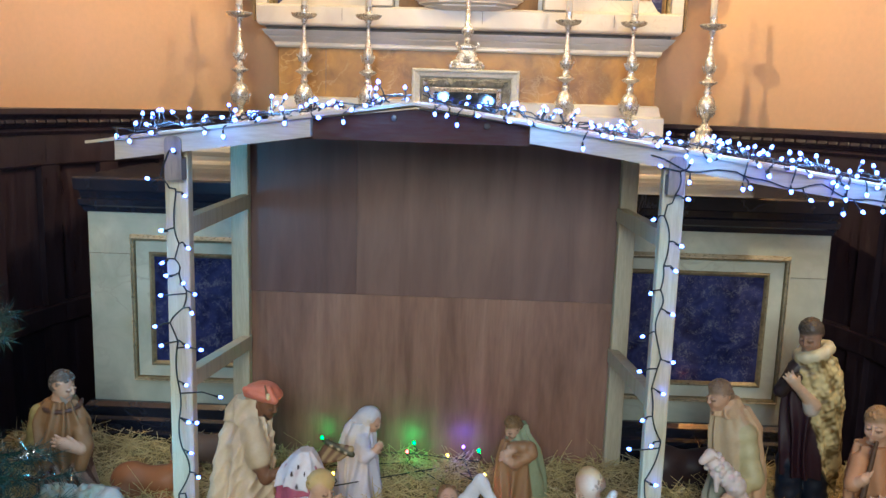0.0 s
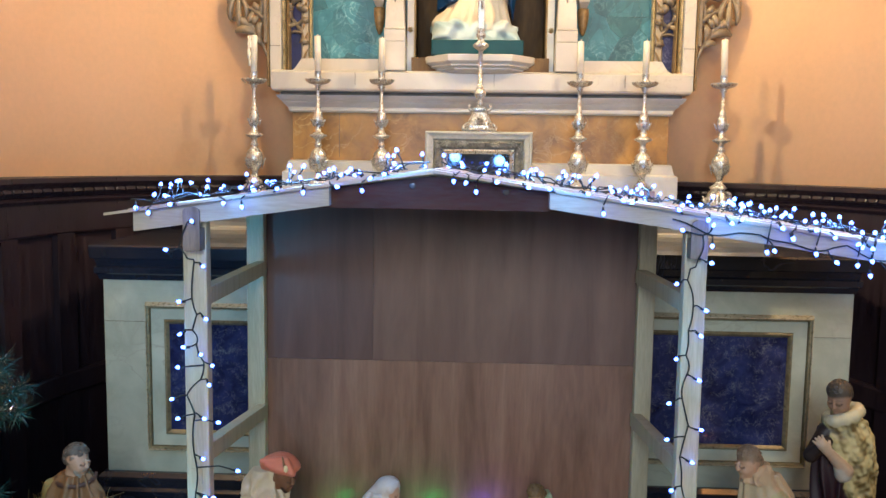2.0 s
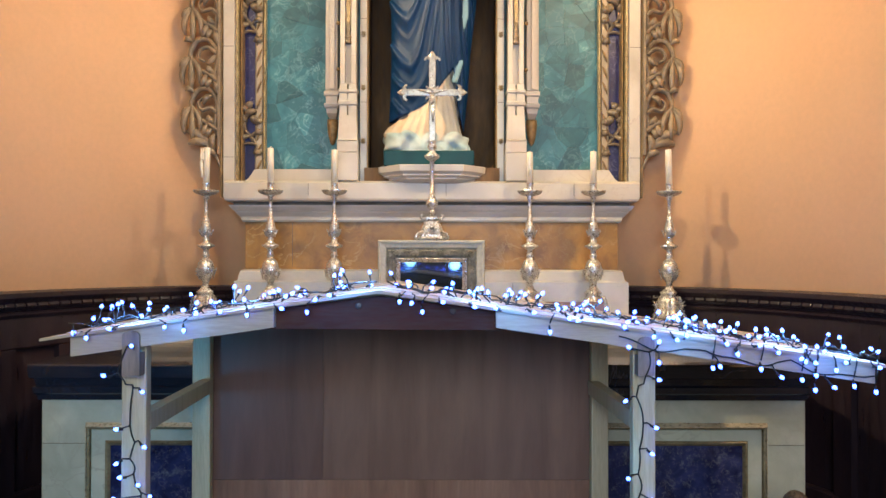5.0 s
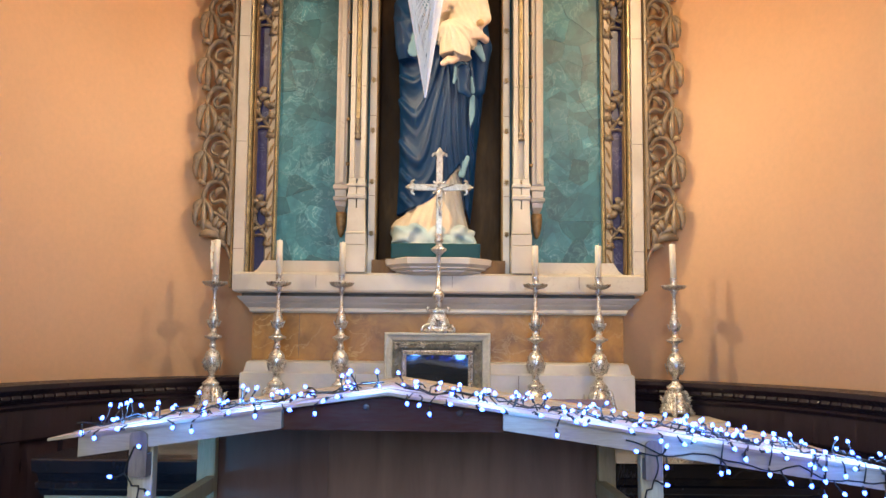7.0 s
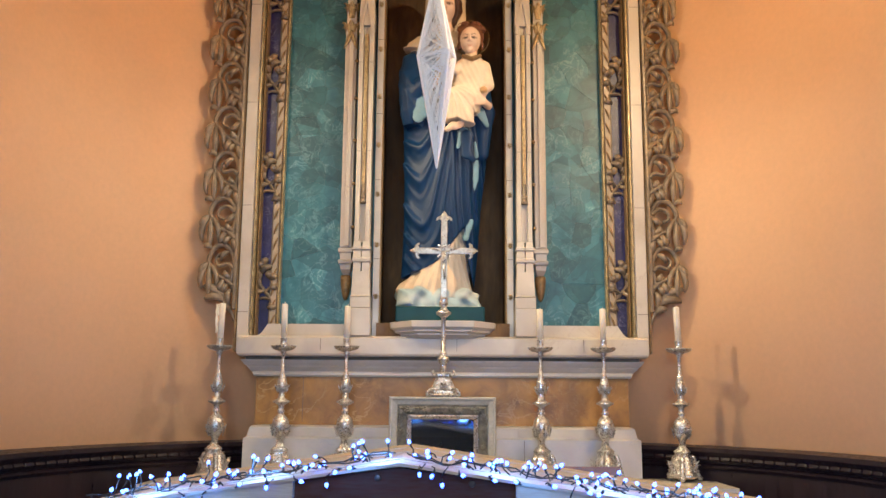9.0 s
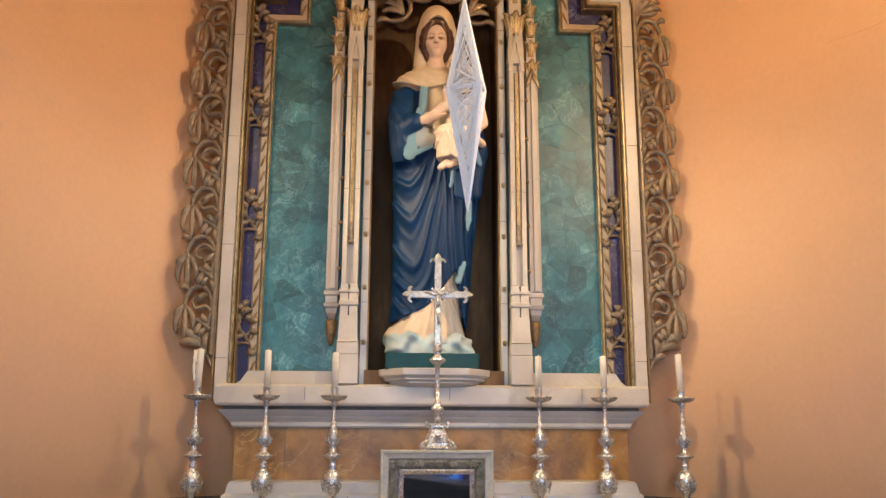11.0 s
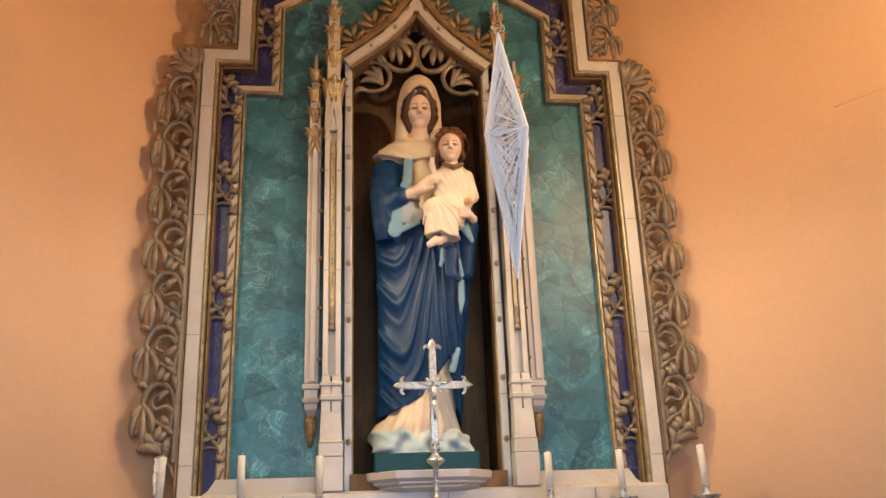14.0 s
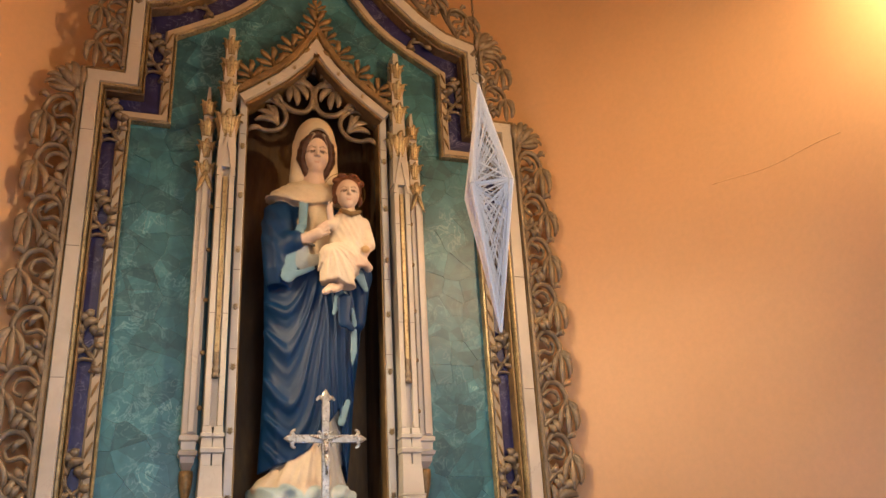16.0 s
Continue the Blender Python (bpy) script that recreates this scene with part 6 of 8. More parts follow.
tagged(statue, "painted plaster statue in blue mantle and cream veil holding a child", "statue")

# ---------------------------------------------------------------- hanging star
star = thing("hanging_star", "long white glitter-thread star hanging on a chain", "ornament", (-0.008, 2.085, 0))
top, bottom = Vector((-0.004, 0, 2.655)), Vector((0.002, 0, 2.168))
ring = [Vector((0.049 * math.cos(a), 0.049 * math.sin(a), 2.432 + dz)) for a, dz in zip((0.56, 0.56 + math.pi / 2, 0.56 + math.pi, 0.56 + 1.5 * math.pi), (0.012, 0.0, -0.004, 0.004))]
bm = bmesh.new()
for p in ring:
    tube(bm, [top, top.lerp(p, 0.5), p], [0.0022, 0.0032, 0.0052], 6)
    tube(bm, [p, p.lerp(bottom, 0.5), bottom], [0.0052, 0.0034, 0.0022], 6)
for a, b in zip(ring, ring[1:] + ring[:1]):
    tube(bm, [a, b], 0.0012, 6)
part("star_frame", bm, THREAD, star)
rg = random.Random(17)
for i in range(4):
    a, b = ring[i], ring[(i + 1) % 4]
    for end in (top, bottom):
        bm = bmesh.new()
        for k in range(15):
            t = 0.05 + 0.92 * (k + rg.uniform(-0.25, 0.25)) / 14
            sag = Vector((rg.uniform(-0.001, 0.001), rg.uniform(-0.001, 0.001), 0))
            for near, far in ((a, b), (b, a)):
                if rg.random() < 0.82:
                    tip = end.lerp(far, t)
                    tube(bm, [near, near.lerp(tip, 0.5) + sag, tip], rg.uniform(0.0013, 0.0023), 3)
        for k in range(9):
            tube(bm, [end, a.lerp(b, rg.choice((0.04, 0.08, 0.13, 0.2, 0.8, 0.87, 0.92, 0.96)))], 0.0013, 3)
        part("thread_face", bm, THREAD, star, "web of white glitter threads")
bm = bmesh.new()
tube(bm, [(0.0125 * math.cos(a) - 0.004, 0.003 * math.sin(a), 2.6675 + 0.0125 * math.sin(a)) for a in np.linspace(0, 2 * math.pi, 20)], 0.0011, 5)
part("hanging_ring", bm, SILVER, star)
link = bmesh.new()
tube(link, [(0.0022 * math.cos(a), 0, 0.0048 * math.sin(a)) for a in np.linspace(0, 2 * math.pi, 9)], 0.0008, 4)
link = finish("link", link, CHAIN)
z = 2.681
chain = part("chain", boxed(-0.0045, -0.0035, -0.0005, 0.0005, 4.25, 6.2), CHAIN, star)
for i in range(195):
    ob = part("link", link, CHAIN, chain)
    ob.matrix_local = Matrix.Translation((-0.004, 0, z + 0.0078 * i)) @ Matrix.Rotation(radians(90 * (i % 2)), 4, "Z")

# ---------------------------------------------------------------- the crib stable
FLOOR_Z = 0.36
bm = bmesh.new()
box(bm, -1.38, 1.40, 1.66, 2.755, FLOOR_Z - 0.03, FLOOR_Z, 0.004)
stage = thing("crib_platform", "low boarded platform under the straw before the altar", "platform")
part("top", bm, DARK_BOARD, stage)
for x in (-1.30, 0.0, 1.30):
    for y in (1.74, 2.68):
        part("leg", boxed(x - 0.03, x + 0.03, y - 0.03, y + 0.03, 0.0, FLOOR_Z - 0.0305), DARK_BOARD, stage)
part("skirt", boxed(-1.37, 1.39, 1.664, 1.676, 0.0, FLOOR_Z - 0.031), DARK_BOARD, stage)

stable = thing("crib_stable", "open crib stable of raw pine posts with a brown board back", "stable")


def beam(name, a, b, w, h, material, parent, bevel=0.0025):
    """A squared timber between two points; w across, h upright."""
    a, b = Vector(a), Vector(b)
    d = b - a
    bm = boxed(-w / 2, w / 2, -h / 2, h / 2, 0, d.length, bevel=bevel)
    up = Vector((0, 0, 1)) if abs(d.normalized().z) < 0.9 else Vector((0, 1, 0))
    zax = d.normalized()
    xax = up.cross(zax).normalized()
    yax = zax.cross(xax)
    m = Matrix((xax, yax, zax)).transposed().to_4x4()
    bmesh.ops.transform(bm, verts=bm.verts, matrix=Matrix.Translation(a) @ m)
    return part(name, bm, material, parent)


part("post", boxed(-0.6270, -0.5745, 2.08, 2.112, FLOOR_Z, 1.432, bevel=0.004), PINE, stable)
part("post", boxed(0.4585, 0.5070, 2.08, 2.112, FLOOR_Z, 1.412, bevel=0.004), PINE, stable)
part("post", boxed(-0.6600, -0.6080, 2.70, 2.735, FLOOR_Z, 1.408, bevel=0.004), PINE, stable)
part("post", boxed(0.4840, 0.5330, 2.70, 2.735, FLOOR_Z, 1.395, bevel=0.004), PINE, stable)
for x, back, high in ((-0.590, -0.618, ((1.236, 1.222), (0.878, 0.790))), (0.474, 0.492, ((1.242, 1.217), (0.872, 0.790)))):
    for front_z, back_z in high:
        beam("brace", (x, 2.112, front_z), (back, 2.715, back_z), 0.030, 0.040, PINE, stable)
part("plug", boxed(-0.6135, -0.5905, 2.0775, 2.0798, 0.812, 0.848), PINE, stable)
# back of brown boards, with joints; darker upper sheets include lap shading
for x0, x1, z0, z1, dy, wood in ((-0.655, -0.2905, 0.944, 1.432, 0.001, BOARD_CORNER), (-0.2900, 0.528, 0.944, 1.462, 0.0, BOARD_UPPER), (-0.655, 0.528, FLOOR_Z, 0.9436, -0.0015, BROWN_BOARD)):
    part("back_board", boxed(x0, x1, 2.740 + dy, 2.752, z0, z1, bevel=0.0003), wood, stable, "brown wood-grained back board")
# rafters and dark ridge board at the front


def roof_z(x):
    return 1.522 - (-0.08 - x) * 0.144 if x < -0.08 else 1.522 - (x + 0.08) * 0.145


def slope_plate(x0, x1, top0, top1, bot0, bot1, y0, y1):
    bm = bmesh.new()
    plate(bm, [(x0, bot0), (x1, bot1), (x1, top1), (x0, top0)], y0, y1)
    return bm


part("rafter", slope_plate(-0.723, -0.300, roof_z(-0.723) - 0.007, roof_z(-0.300) - 0.007, roof_z(-0.708) - 0.050, roof_z(-0.300) - 0.047, 2.052, 2.0795), PINE_ACROSS, stable)
part("rafter", slope_plate(0.166, 0.960, roof_z(0.166) - 0.007, roof_z(0.960) - 0.007, roof_z(0.166) - 0.043, roof_z(0.950) - 0.045, 2.052, 2.0795), PINE_ACROSS, stable)
# round-topped cleats that hold the rafters to the front posts
for x0, x1, low, high, under in ((-0.6135, -0.5770, 1.342, 1.437, 1.390), (0.4615, 0.4960, 1.344, 1.426, 1.386)):
    bm = bmesh.new()
    mid, r = (x0 + x1) / 2, (x1 - x0) / 2
    plate(bm, [(x0, low), (x1, low)] + [(mid + r * math.cos(a), high - 0.6 * r + 0.6 * r * math.sin(a)) for a in np.linspace(0, math.pi, 9)], 2.0455, 2.0516)
    box(bm, x0, x1, 2.0517, 2.0797, low, under)
    part("cleat", bm, CLEAT, stable, "grey-brown round-topped wooden cleat")
bm = bmesh.new()
plate(bm, [(-0.345, 1.438), (0.215, 1.436), (0.215, roof_z(0.215) - 0.008), (-0.08, 1.508), (-0.345, roof_z(-0.345) - 0.008)], 2.0800, 2.098)
ridge = part("ridge_board", bm, DARK_BOARD, stable, "dark stained ridge board with knots")
for x, z in ((-0.125, 1.487), (0.075, 1.476)):
    bm = bmesh.new()
    lathe(bm, [(0.0075, 0.0), (0.0065, 0.0012), (0.003, 0.0016)], seg=12)
    bmesh.ops.transform(bm, verts=bm.verts, matrix=Matrix.Translation((x, 2.0798, z)) @ Matrix.Rotation(radians(90), 4, "X"))
    part("knot", bm, OAK, ridge)
part("rafter", slope_plate(-0.70, -0.08, roof_z(-0.70) - 0.008, 1.508, roof_z(-0.70) - 0.05, 1.462, 2.700, 2.7385), PINE_ACROSS, stable)
part("rafter", slope_plate(-0.08, 0.93, 1.508, roof_z(0.93) - 0.008, 1.462, roof_z(0.93) - 0.05, 2.700, 2.7385), PINE_ACROSS, stable)
# thin roof boards, lapped and a little uneven at the front
rng = random.Random(3)
for x0, x1 in ((-0.778, -0.08), (-0.08, 0.985)):
    y = 2.030
    k = 0
    while y < 2.76:
        w = rng.uniform(0.085, 0.135)
        y1 = min(y + w, 2.80)
        cut = rng.uniform(-0.02, 0.0) if k else 0.0
        lift = 0.0025 * (k % 2)
        a, b = (x0 - cut if x0 < -0.1 else x0), (x1 + cut if x1 > 0 else x1)
        bm = slope_plate(a, b, roof_z(a + 1e-4) + lift, roof_z(b - 1e-4 if b <= -0.08 else b) + lift, roof_z(a + 1e-4) - 0.006 + lift, roof_z(b - 1e-4 if b <= -0.08 else b) - 0.006 + lift, y + 0.001, y1)
        part("roof_board", bm, PINE_ACROSS, stable)
        y, k = y1, k + 1

# ---------------------------------------------------------------- strings of lights
def bulb_mesh(name, material):
    bm = bmesh.new()
    lathe(bm, [(0.0026, 0.0), (0.0038, 0.0015), (0.0043, 0.0038), (0.0034, 0.0070), (0.0012, 0.0096)], seg=8)
    return finish(name, bm, material, True)


WHITE_BULB = bulb_mesh("bulb", BULB)


def string_of_lights(name, label, runs, bulbs, mesh, cable=0.0017):
    """runs: lines of cable; bulbs: (place, direction) of each bulb, held by a dark cap."""
    s = thing(name, label, "string lights")
    bm = bmesh.new()
    for pts in runs:
        tube(bm, pts, cable, 5)
    for p, d in bulbs:
        p, d = Vector(p), Vector(d).normalized()
        tube(bm, [p - d * 0.010, p - d * 0.003, p], [0.0018, 0.0026, 0.0026], 6)
    part("cable", bm, CABLE, s, "thin dark green cable", smooth=True)
    for p, d in bulbs:
        ob = part("bulb", mesh, BULB, s)
        ob.matrix_local = Matrix.Translation(p) @ Vector(d).to_track_quat("Z", "Y").to_matrix().to_4x4()
    return s


rng = random.Random(11)
runs, bulbs = [], []


def twig(base, tip, lift=0.0):
    """A short bent lead that ends in a bulb."""
    base, tip = Vector(base), Vector(tip)
    mid = base.lerp(tip, 0.5) + Vector((rng.uniform(-0.008, 0.008), 0, rng.uniform(-0.004, 0.008)))
    runs.append([base, mid, tip])
    bulbs.append((tip, (tip - mid) + Vector((0, 0, 0.004))))


def along_roof(x0, x1, n, y_low, y_high, high):
    """Loose coils of cable with many short leads, from x0 to x1 on the roof."""
    for lane in range(2):
        pts = []
        m = int(abs(x1 - x0) / 0.022)
        for i in range(m + 1):
            x = x0 + (x1 - x0) * i / m + rng.uniform(-0.012, 0.012)
            y = rng.uniform(y_low, y_low + (y_high - y_low) * (0.45 + 0.4 * lane))
            pts.append((x, y, roof_z(x) + 0.006 + rng.uniform(0, 0.016)))
        runs.append(pts)
    for i in range(n):
        x = x0 + (x1 - x0) * (i + rng.random()) / n
        y = y_low + (y_high - y_low) * rng.random() ** 1.4
        z = roof_z(x) + 0.008
        up = rng.random()
        if up < 0.42:
            tip = (x + rng.uniform(-0.02, 0.02), y + rng.uniform(-0.01, 0.02), z + rng.uniform(0.014, 0.8 * high))
        else:
            tip = (x + rng.uniform(-0.03, 0.03), y + rng.uniform(-0.02, 0.02), z + rng.uniform(0.002, 0.014))
        twig((x, y, z), tip)


along_roof(-0.735, -0.10, 46, 2.045, 2.26, 0.050)
along_roof(-0.06, 0.70, 60, 2.045, 2.26, 0.036)
along_roof(0.55, 0.985, 30, 2.04, 2.24, 0.036)
# bulbs that lie over the front edge
for x0, x1, n, drop in ((-0.72, -0.12, 8, 0.012), (-0.04, 0.55, 10, 0.014), (0.55, 0.975, 10, 0.032)):
    for i in range(n):
        x = x0 + (x1 - x0) * (i + rng.random()) / n
        twig((x, 2.027, roof_z(x) + 0.004), (x + rng.uniform(-0.014, 0.014), 2.022, roof_z(x) + rng.uniform(-drop, 0.006)))
# a few that hang below the eaves
for x, z in ((-0.708, 1.438), (-0.481, 1.443), (-0.351, 1.475), (-0.227, 1.481), (-0.036, 1.503), (0.011, 1.482), (0.275, 1.441), (0.612, 1.367), (0.663, 1.397), (0.712, 1.365), (0.804, 1.381), (0.797, 1.343), (0.826, 1.352), (0.824, 1.322), (0.905, 1.330), (0.95, 1.318)):
    runs.append([(x + 0.012, 2.045, roof_z(x) + 0.004), (x + 0.004, 2.026, roof_z(x) - 0.004), (x, 2.03, z + 0.014)])
    bulbs.append(((x, 2.03, z), (0.1, -0.2, -1)))
# a slack line looped along the right-hand beam
pts = []
for i in range(40):
    t = i / 39
    x = 0.42 + 0.54 * t
    pts.append((x, 2.040 + 0.004 * math.sin(9 * i), roof_z(x) - 0.022 - 0.016 * abs(math.sin(9.5 * t)) + 0.004 * math.sin(31 * t)))
runs.append(pts)
for i in (5, 14, 23, 31):
    p = Vector(pts[i])
    twig(p, p + Vector((0.012, -0.012, -0.022)))


def down_post(x0, x1, y, z0, z1, wild, places):
    """Cable wound down a post: swings from side to side, with bulbs on short leads at the given (x, z)."""
    mid, knots = (x0 + x1) / 2, [((x0 + x1) / 2, z0)]
    for x, z in sorted(places, key=lambda p: -p[1]):
        if knots[-1][1] - z > 0.032:
            knots.append((max(x0 + 0.006, min(x1 - 0.006, x + (0.021 if x < mid else -0.021))), z + 0.006))
    knots.append((mid, z1))
    pts = []
    for (xa, za), (xb, zb) in zip(knots, knots[1:]):
        bow = rng.uniform(-wild, wild)
        for i in range(6):
            t = i / 6
            z = za + (zb - za) * t
            pts.append((xa + (xb - xa) * t + bow * math.sin(math.pi * t), (y if z < 1.325 else y - 0.034) - 0.004 - 0.002 * math.sin(math.pi * t), z))
    runs.append(pts)
    for x, z in places:
        near = min(pts, key=lambda p: abs(p[2] - z - 0.006) + 0.3 * abs(p[0] - x))
        twig(near, (x, (y if z < 1.325 else y - 0.034) - 0.014, z))


down_post(-0.6270, -0.5745, 2.078, 1.405, 0.50, 0.008, ((-0.587, 1.405), (-0.579, 1.308), (-0.641, 1.344), (-0.627, 1.228), (-0.575, 1.193), (-0.627, 1.158), (-0.619, 1.127), (-0.587, 1.111), (-0.561, 1.087), (-0.632, 1.082), (-0.569, 1.047), (-0.647, 1.011), (-0.583, 0.969), (-0.634, 0.967), (-0.552, 0.960), (-0.586, 0.876), (-0.510, 0.851), (-0.584, 0.788), (-0.565, 0.787), (-0.579, 0.713), (-0.563, 0.656), (-0.590, 0.600)))
down_post(0.4585, 0.5070, 2.078, 1.395, 0.48, 0.006, ((0.442, 1.404), (0.500, 1.413), (0.497, 1.339), (0.443, 1.290), (0.500, 1.234), (0.492, 1.180), (0.447, 1.127), (0.492, 1.082), (0.438, 1.030), (0.501, 0.972), (0.437, 0.949), (0.485, 0.900), (0.450, 0.836), (0.473, 0.777), (0.426, 0.765), (0.484, 0.682), (0.455, 0.610)))
string_of_lights("string_lights", "string of cool white bulbs on dark cable over the crib roof", runs, bulbs, WHITE_BULB)


# ---------------------------------------------------------------- figures of the crib
PALE, TAN, WHITEP = (0.58, 0.37, 0.25), (0.25, 0.140, 0.066), (0.68, 0.65, 0.66)


def locks(c, x, y, z, r, colour, turn, nod=0.0, n=60, bald=False, lock=0.15):
    """Hair in many short locks over the crown and the back of the head."""
    at = head_frame(x, y, z, r, turn, nod)
    dark = tuple(0.7 * v for v in colour)
    if not bald:
        c.ball(at(0, 0.17, 0.44), (r * 0.82, r * 0.88, r * 0.80), colour, r * 0.05)
    c.ball(at(0, 0.50, -0.05), (r * 0.72, r * 0.50, r * 0.62), colour, r * 0.1)
    rg = random.Random(int(1000 * (x + 9)))
    for i in range(n):
        a, e = rg.uniform(-3.14, 3.14), rg.uniform(-0.5, 1.4)
        front = math.cos(a)
        if bald and e > 0.15 or front < -0.35 and e < 0.42 or abs(a) > 2.0 and e < 0.50:
            continue
        u, v, w = 0.83 * math.cos(e) * math.sin(a), 0.17 + 0.90 * math.cos(e) * front, 0.36 + 0.90 * math.sin(e)
        c.ball(at(u, v, w), (r * lock, r * lock, r * lock * 0.8), colour if i % 3 else dark, r * 0.05)


def beard(c, x, y, z, r, colour, turn, nod=0.0):
    at = head_frame(x, y, z, r, turn, nod)
    for u in (-0.45, -0.25, 0.0, 0.25, 0.45):
        c.limb(at(u * 1.15, -0.45 - 0.25 * (0.45 - abs(u)), -0.62), at(u * 0.7, -0.66, -1.02), r * 0.14, r * 0.08, colour, r * 0.12)
    for s in (-1, 1):
        c.limb(at(0.05 * s, -0.88, -0.40), at(0.34 * s, -0.76, -0.56), r * 0.06, r * 0.04, colour, r * 0.03)


def hand(c, a, b, spread, colour, r=0.012):
    """A hand from the wrist a to the knuckles b, with four fingers and a thumb."""
    a, b, spread = Vector(a), Vector(b), Vector(spread)
    d = (b - a).normalized()
    c.limb(a, b, r * 0.9, r * 1.05, colour, 0.004)
    for k in range(4):
        s = spread * (k - 1.5) * 0.52 * r
        c.limb(b + s * 0.8, b + d * r * (2.0 - 0.25 * abs(k - 1.4)) + s * 1.25, r * 0.30, r * 0.22, colour, 0.0015)
    c.limb(a + spread * r * 0.6, b + spread * r * 1.5 - d * r * 0.3, r * 0.34, r * 0.25, colour, 0.003)


def figure(name, label, low, high, build, step=0.003):
    c, h = Clay(), Clay()
    build(c, h)
    more = [h.skin(*h.limits(), 0.00165, 0.0005)] if h.shapes else []
    ob = new(name, c.mesh(name, low, high, step, *more))
    return tagged(ob, label, "figurine", "crib figures")


def swags(depth, spacing, lean, bow=3.0, x0=0.0):
    """Folds that hang in shallow curves."""
    return lambda p: depth * crest((p[..., 2] + lean * (p[..., 0] - x0) - bow * (p[..., 0] - x0) ** 2 + 0.006 * np.sin(60 * p[..., 0] + 40 * p[..., 2])) / spacing) - 0.3 * depth


def kneeling_man(c, h):
    x, y = -1.010, 2.32
    stripe = lambda v: np.where((np.sin(170 * (v[:, :1] + 0.4 * v[:, 2:3])) > 0.2), np.array([[0.34, 0.24, 0.19]]), np.array([[0.10, 0.05, 0.04]]))
    c.robe([(0.36, x + 0.02, y + 0.01, 0.090, 0.080), (0.48, x + 0.012, y + 0.005, 0.074, 0.064), (0.57, x + 0.006, y, 0.066, 0.056)], stripe, 0.008, (0.004, 11, 0.5, 0.5))
    c.robe([(0.545, x + 0.004, y, 0.062, 0.056), (0.61, x + 0.004, y, 0.058, 0.054), (0.68, x + 0.002, y, 0.062, 0.048), (0.716, x + 0.004, y, 0.050, 0.040), (0.736, x + 0.008, y, 0.034, 0.032)], TAN, 0.008, (0.0085, 10, 0.5, 0.5), None,
           ([x - 0.08, x - 0.04, x, x + 0.04, x + 0.08], [0.57, 0.552, 0.566, 0.55, 0.575]))
    c.limb((x - 0.054, y, 0.695), (x - 0.066, y - 0.020, 0.585), 0.022, 0.026, (0.33, 0.27, 0.11), 0.012, (0.01, 3, 0.4))
    c.limb((x + 0.050, y - 0.004, 0.690), (x + 0.078, y - 0.034, 0.622), 0.020, 0.023, TAN, 0.010, (0.01, 3, 0.0))
    c.limb((x + 0.082, y - 0.036, 0.625), (x + 0.074, y - 0.050, 0.572), 0.021, 0.016, TAN, 0.008)
    hand(c, (x + 0.078, y - 0.058, 0.622), (x + 0.042, y - 0.070, 0.640), (0.3, 0, 0.95), PALE, 0.0155)
    for k in range(9):
        t, u = -2.0 + 0.45 * k, -2.0 + 0.45 * (k + 1)
        c.limb((x + 0.010 + 0.048 * math.sin(t), y - 0.042 * math.cos(t), 0.722 - 0.010 * math.cos(t)), (x + 0.010 + 0.048 * math.sin(u), y - 0.042 * math.cos(u), 0.722 - 0.010 * math.cos(u)), 0.005, 0.005, (0.09, 0.05, 0.04), 0.002)
    h.limb((x + 0.006, y, 0.712), (x + 0.014, y - 0.004, 0.752), 0.029, 0.024, PALE, 0.01)
    face(h, x + 0.020, y - 0.012, 0.772, 0.034, PALE, 1.35, 0.30)
    locks(h, x + 0.018, y - 0.010, 0.770, 0.033, (0.13, 0.105, 0.085), 1.35, 0.30, 260, False, 0.15)
    beard(h, x + 0.020, y - 0.012, 0.772, 0.034, (0.36, 0.32, 0.27), 1.35, 0.30)


figure("shepherd_figurine", "kneeling bearded plaster shepherd in an ochre tunic on straw", (-1.16, 2.19, 0.34), (-0.86, 2.44, 0.80), kneeling_man)


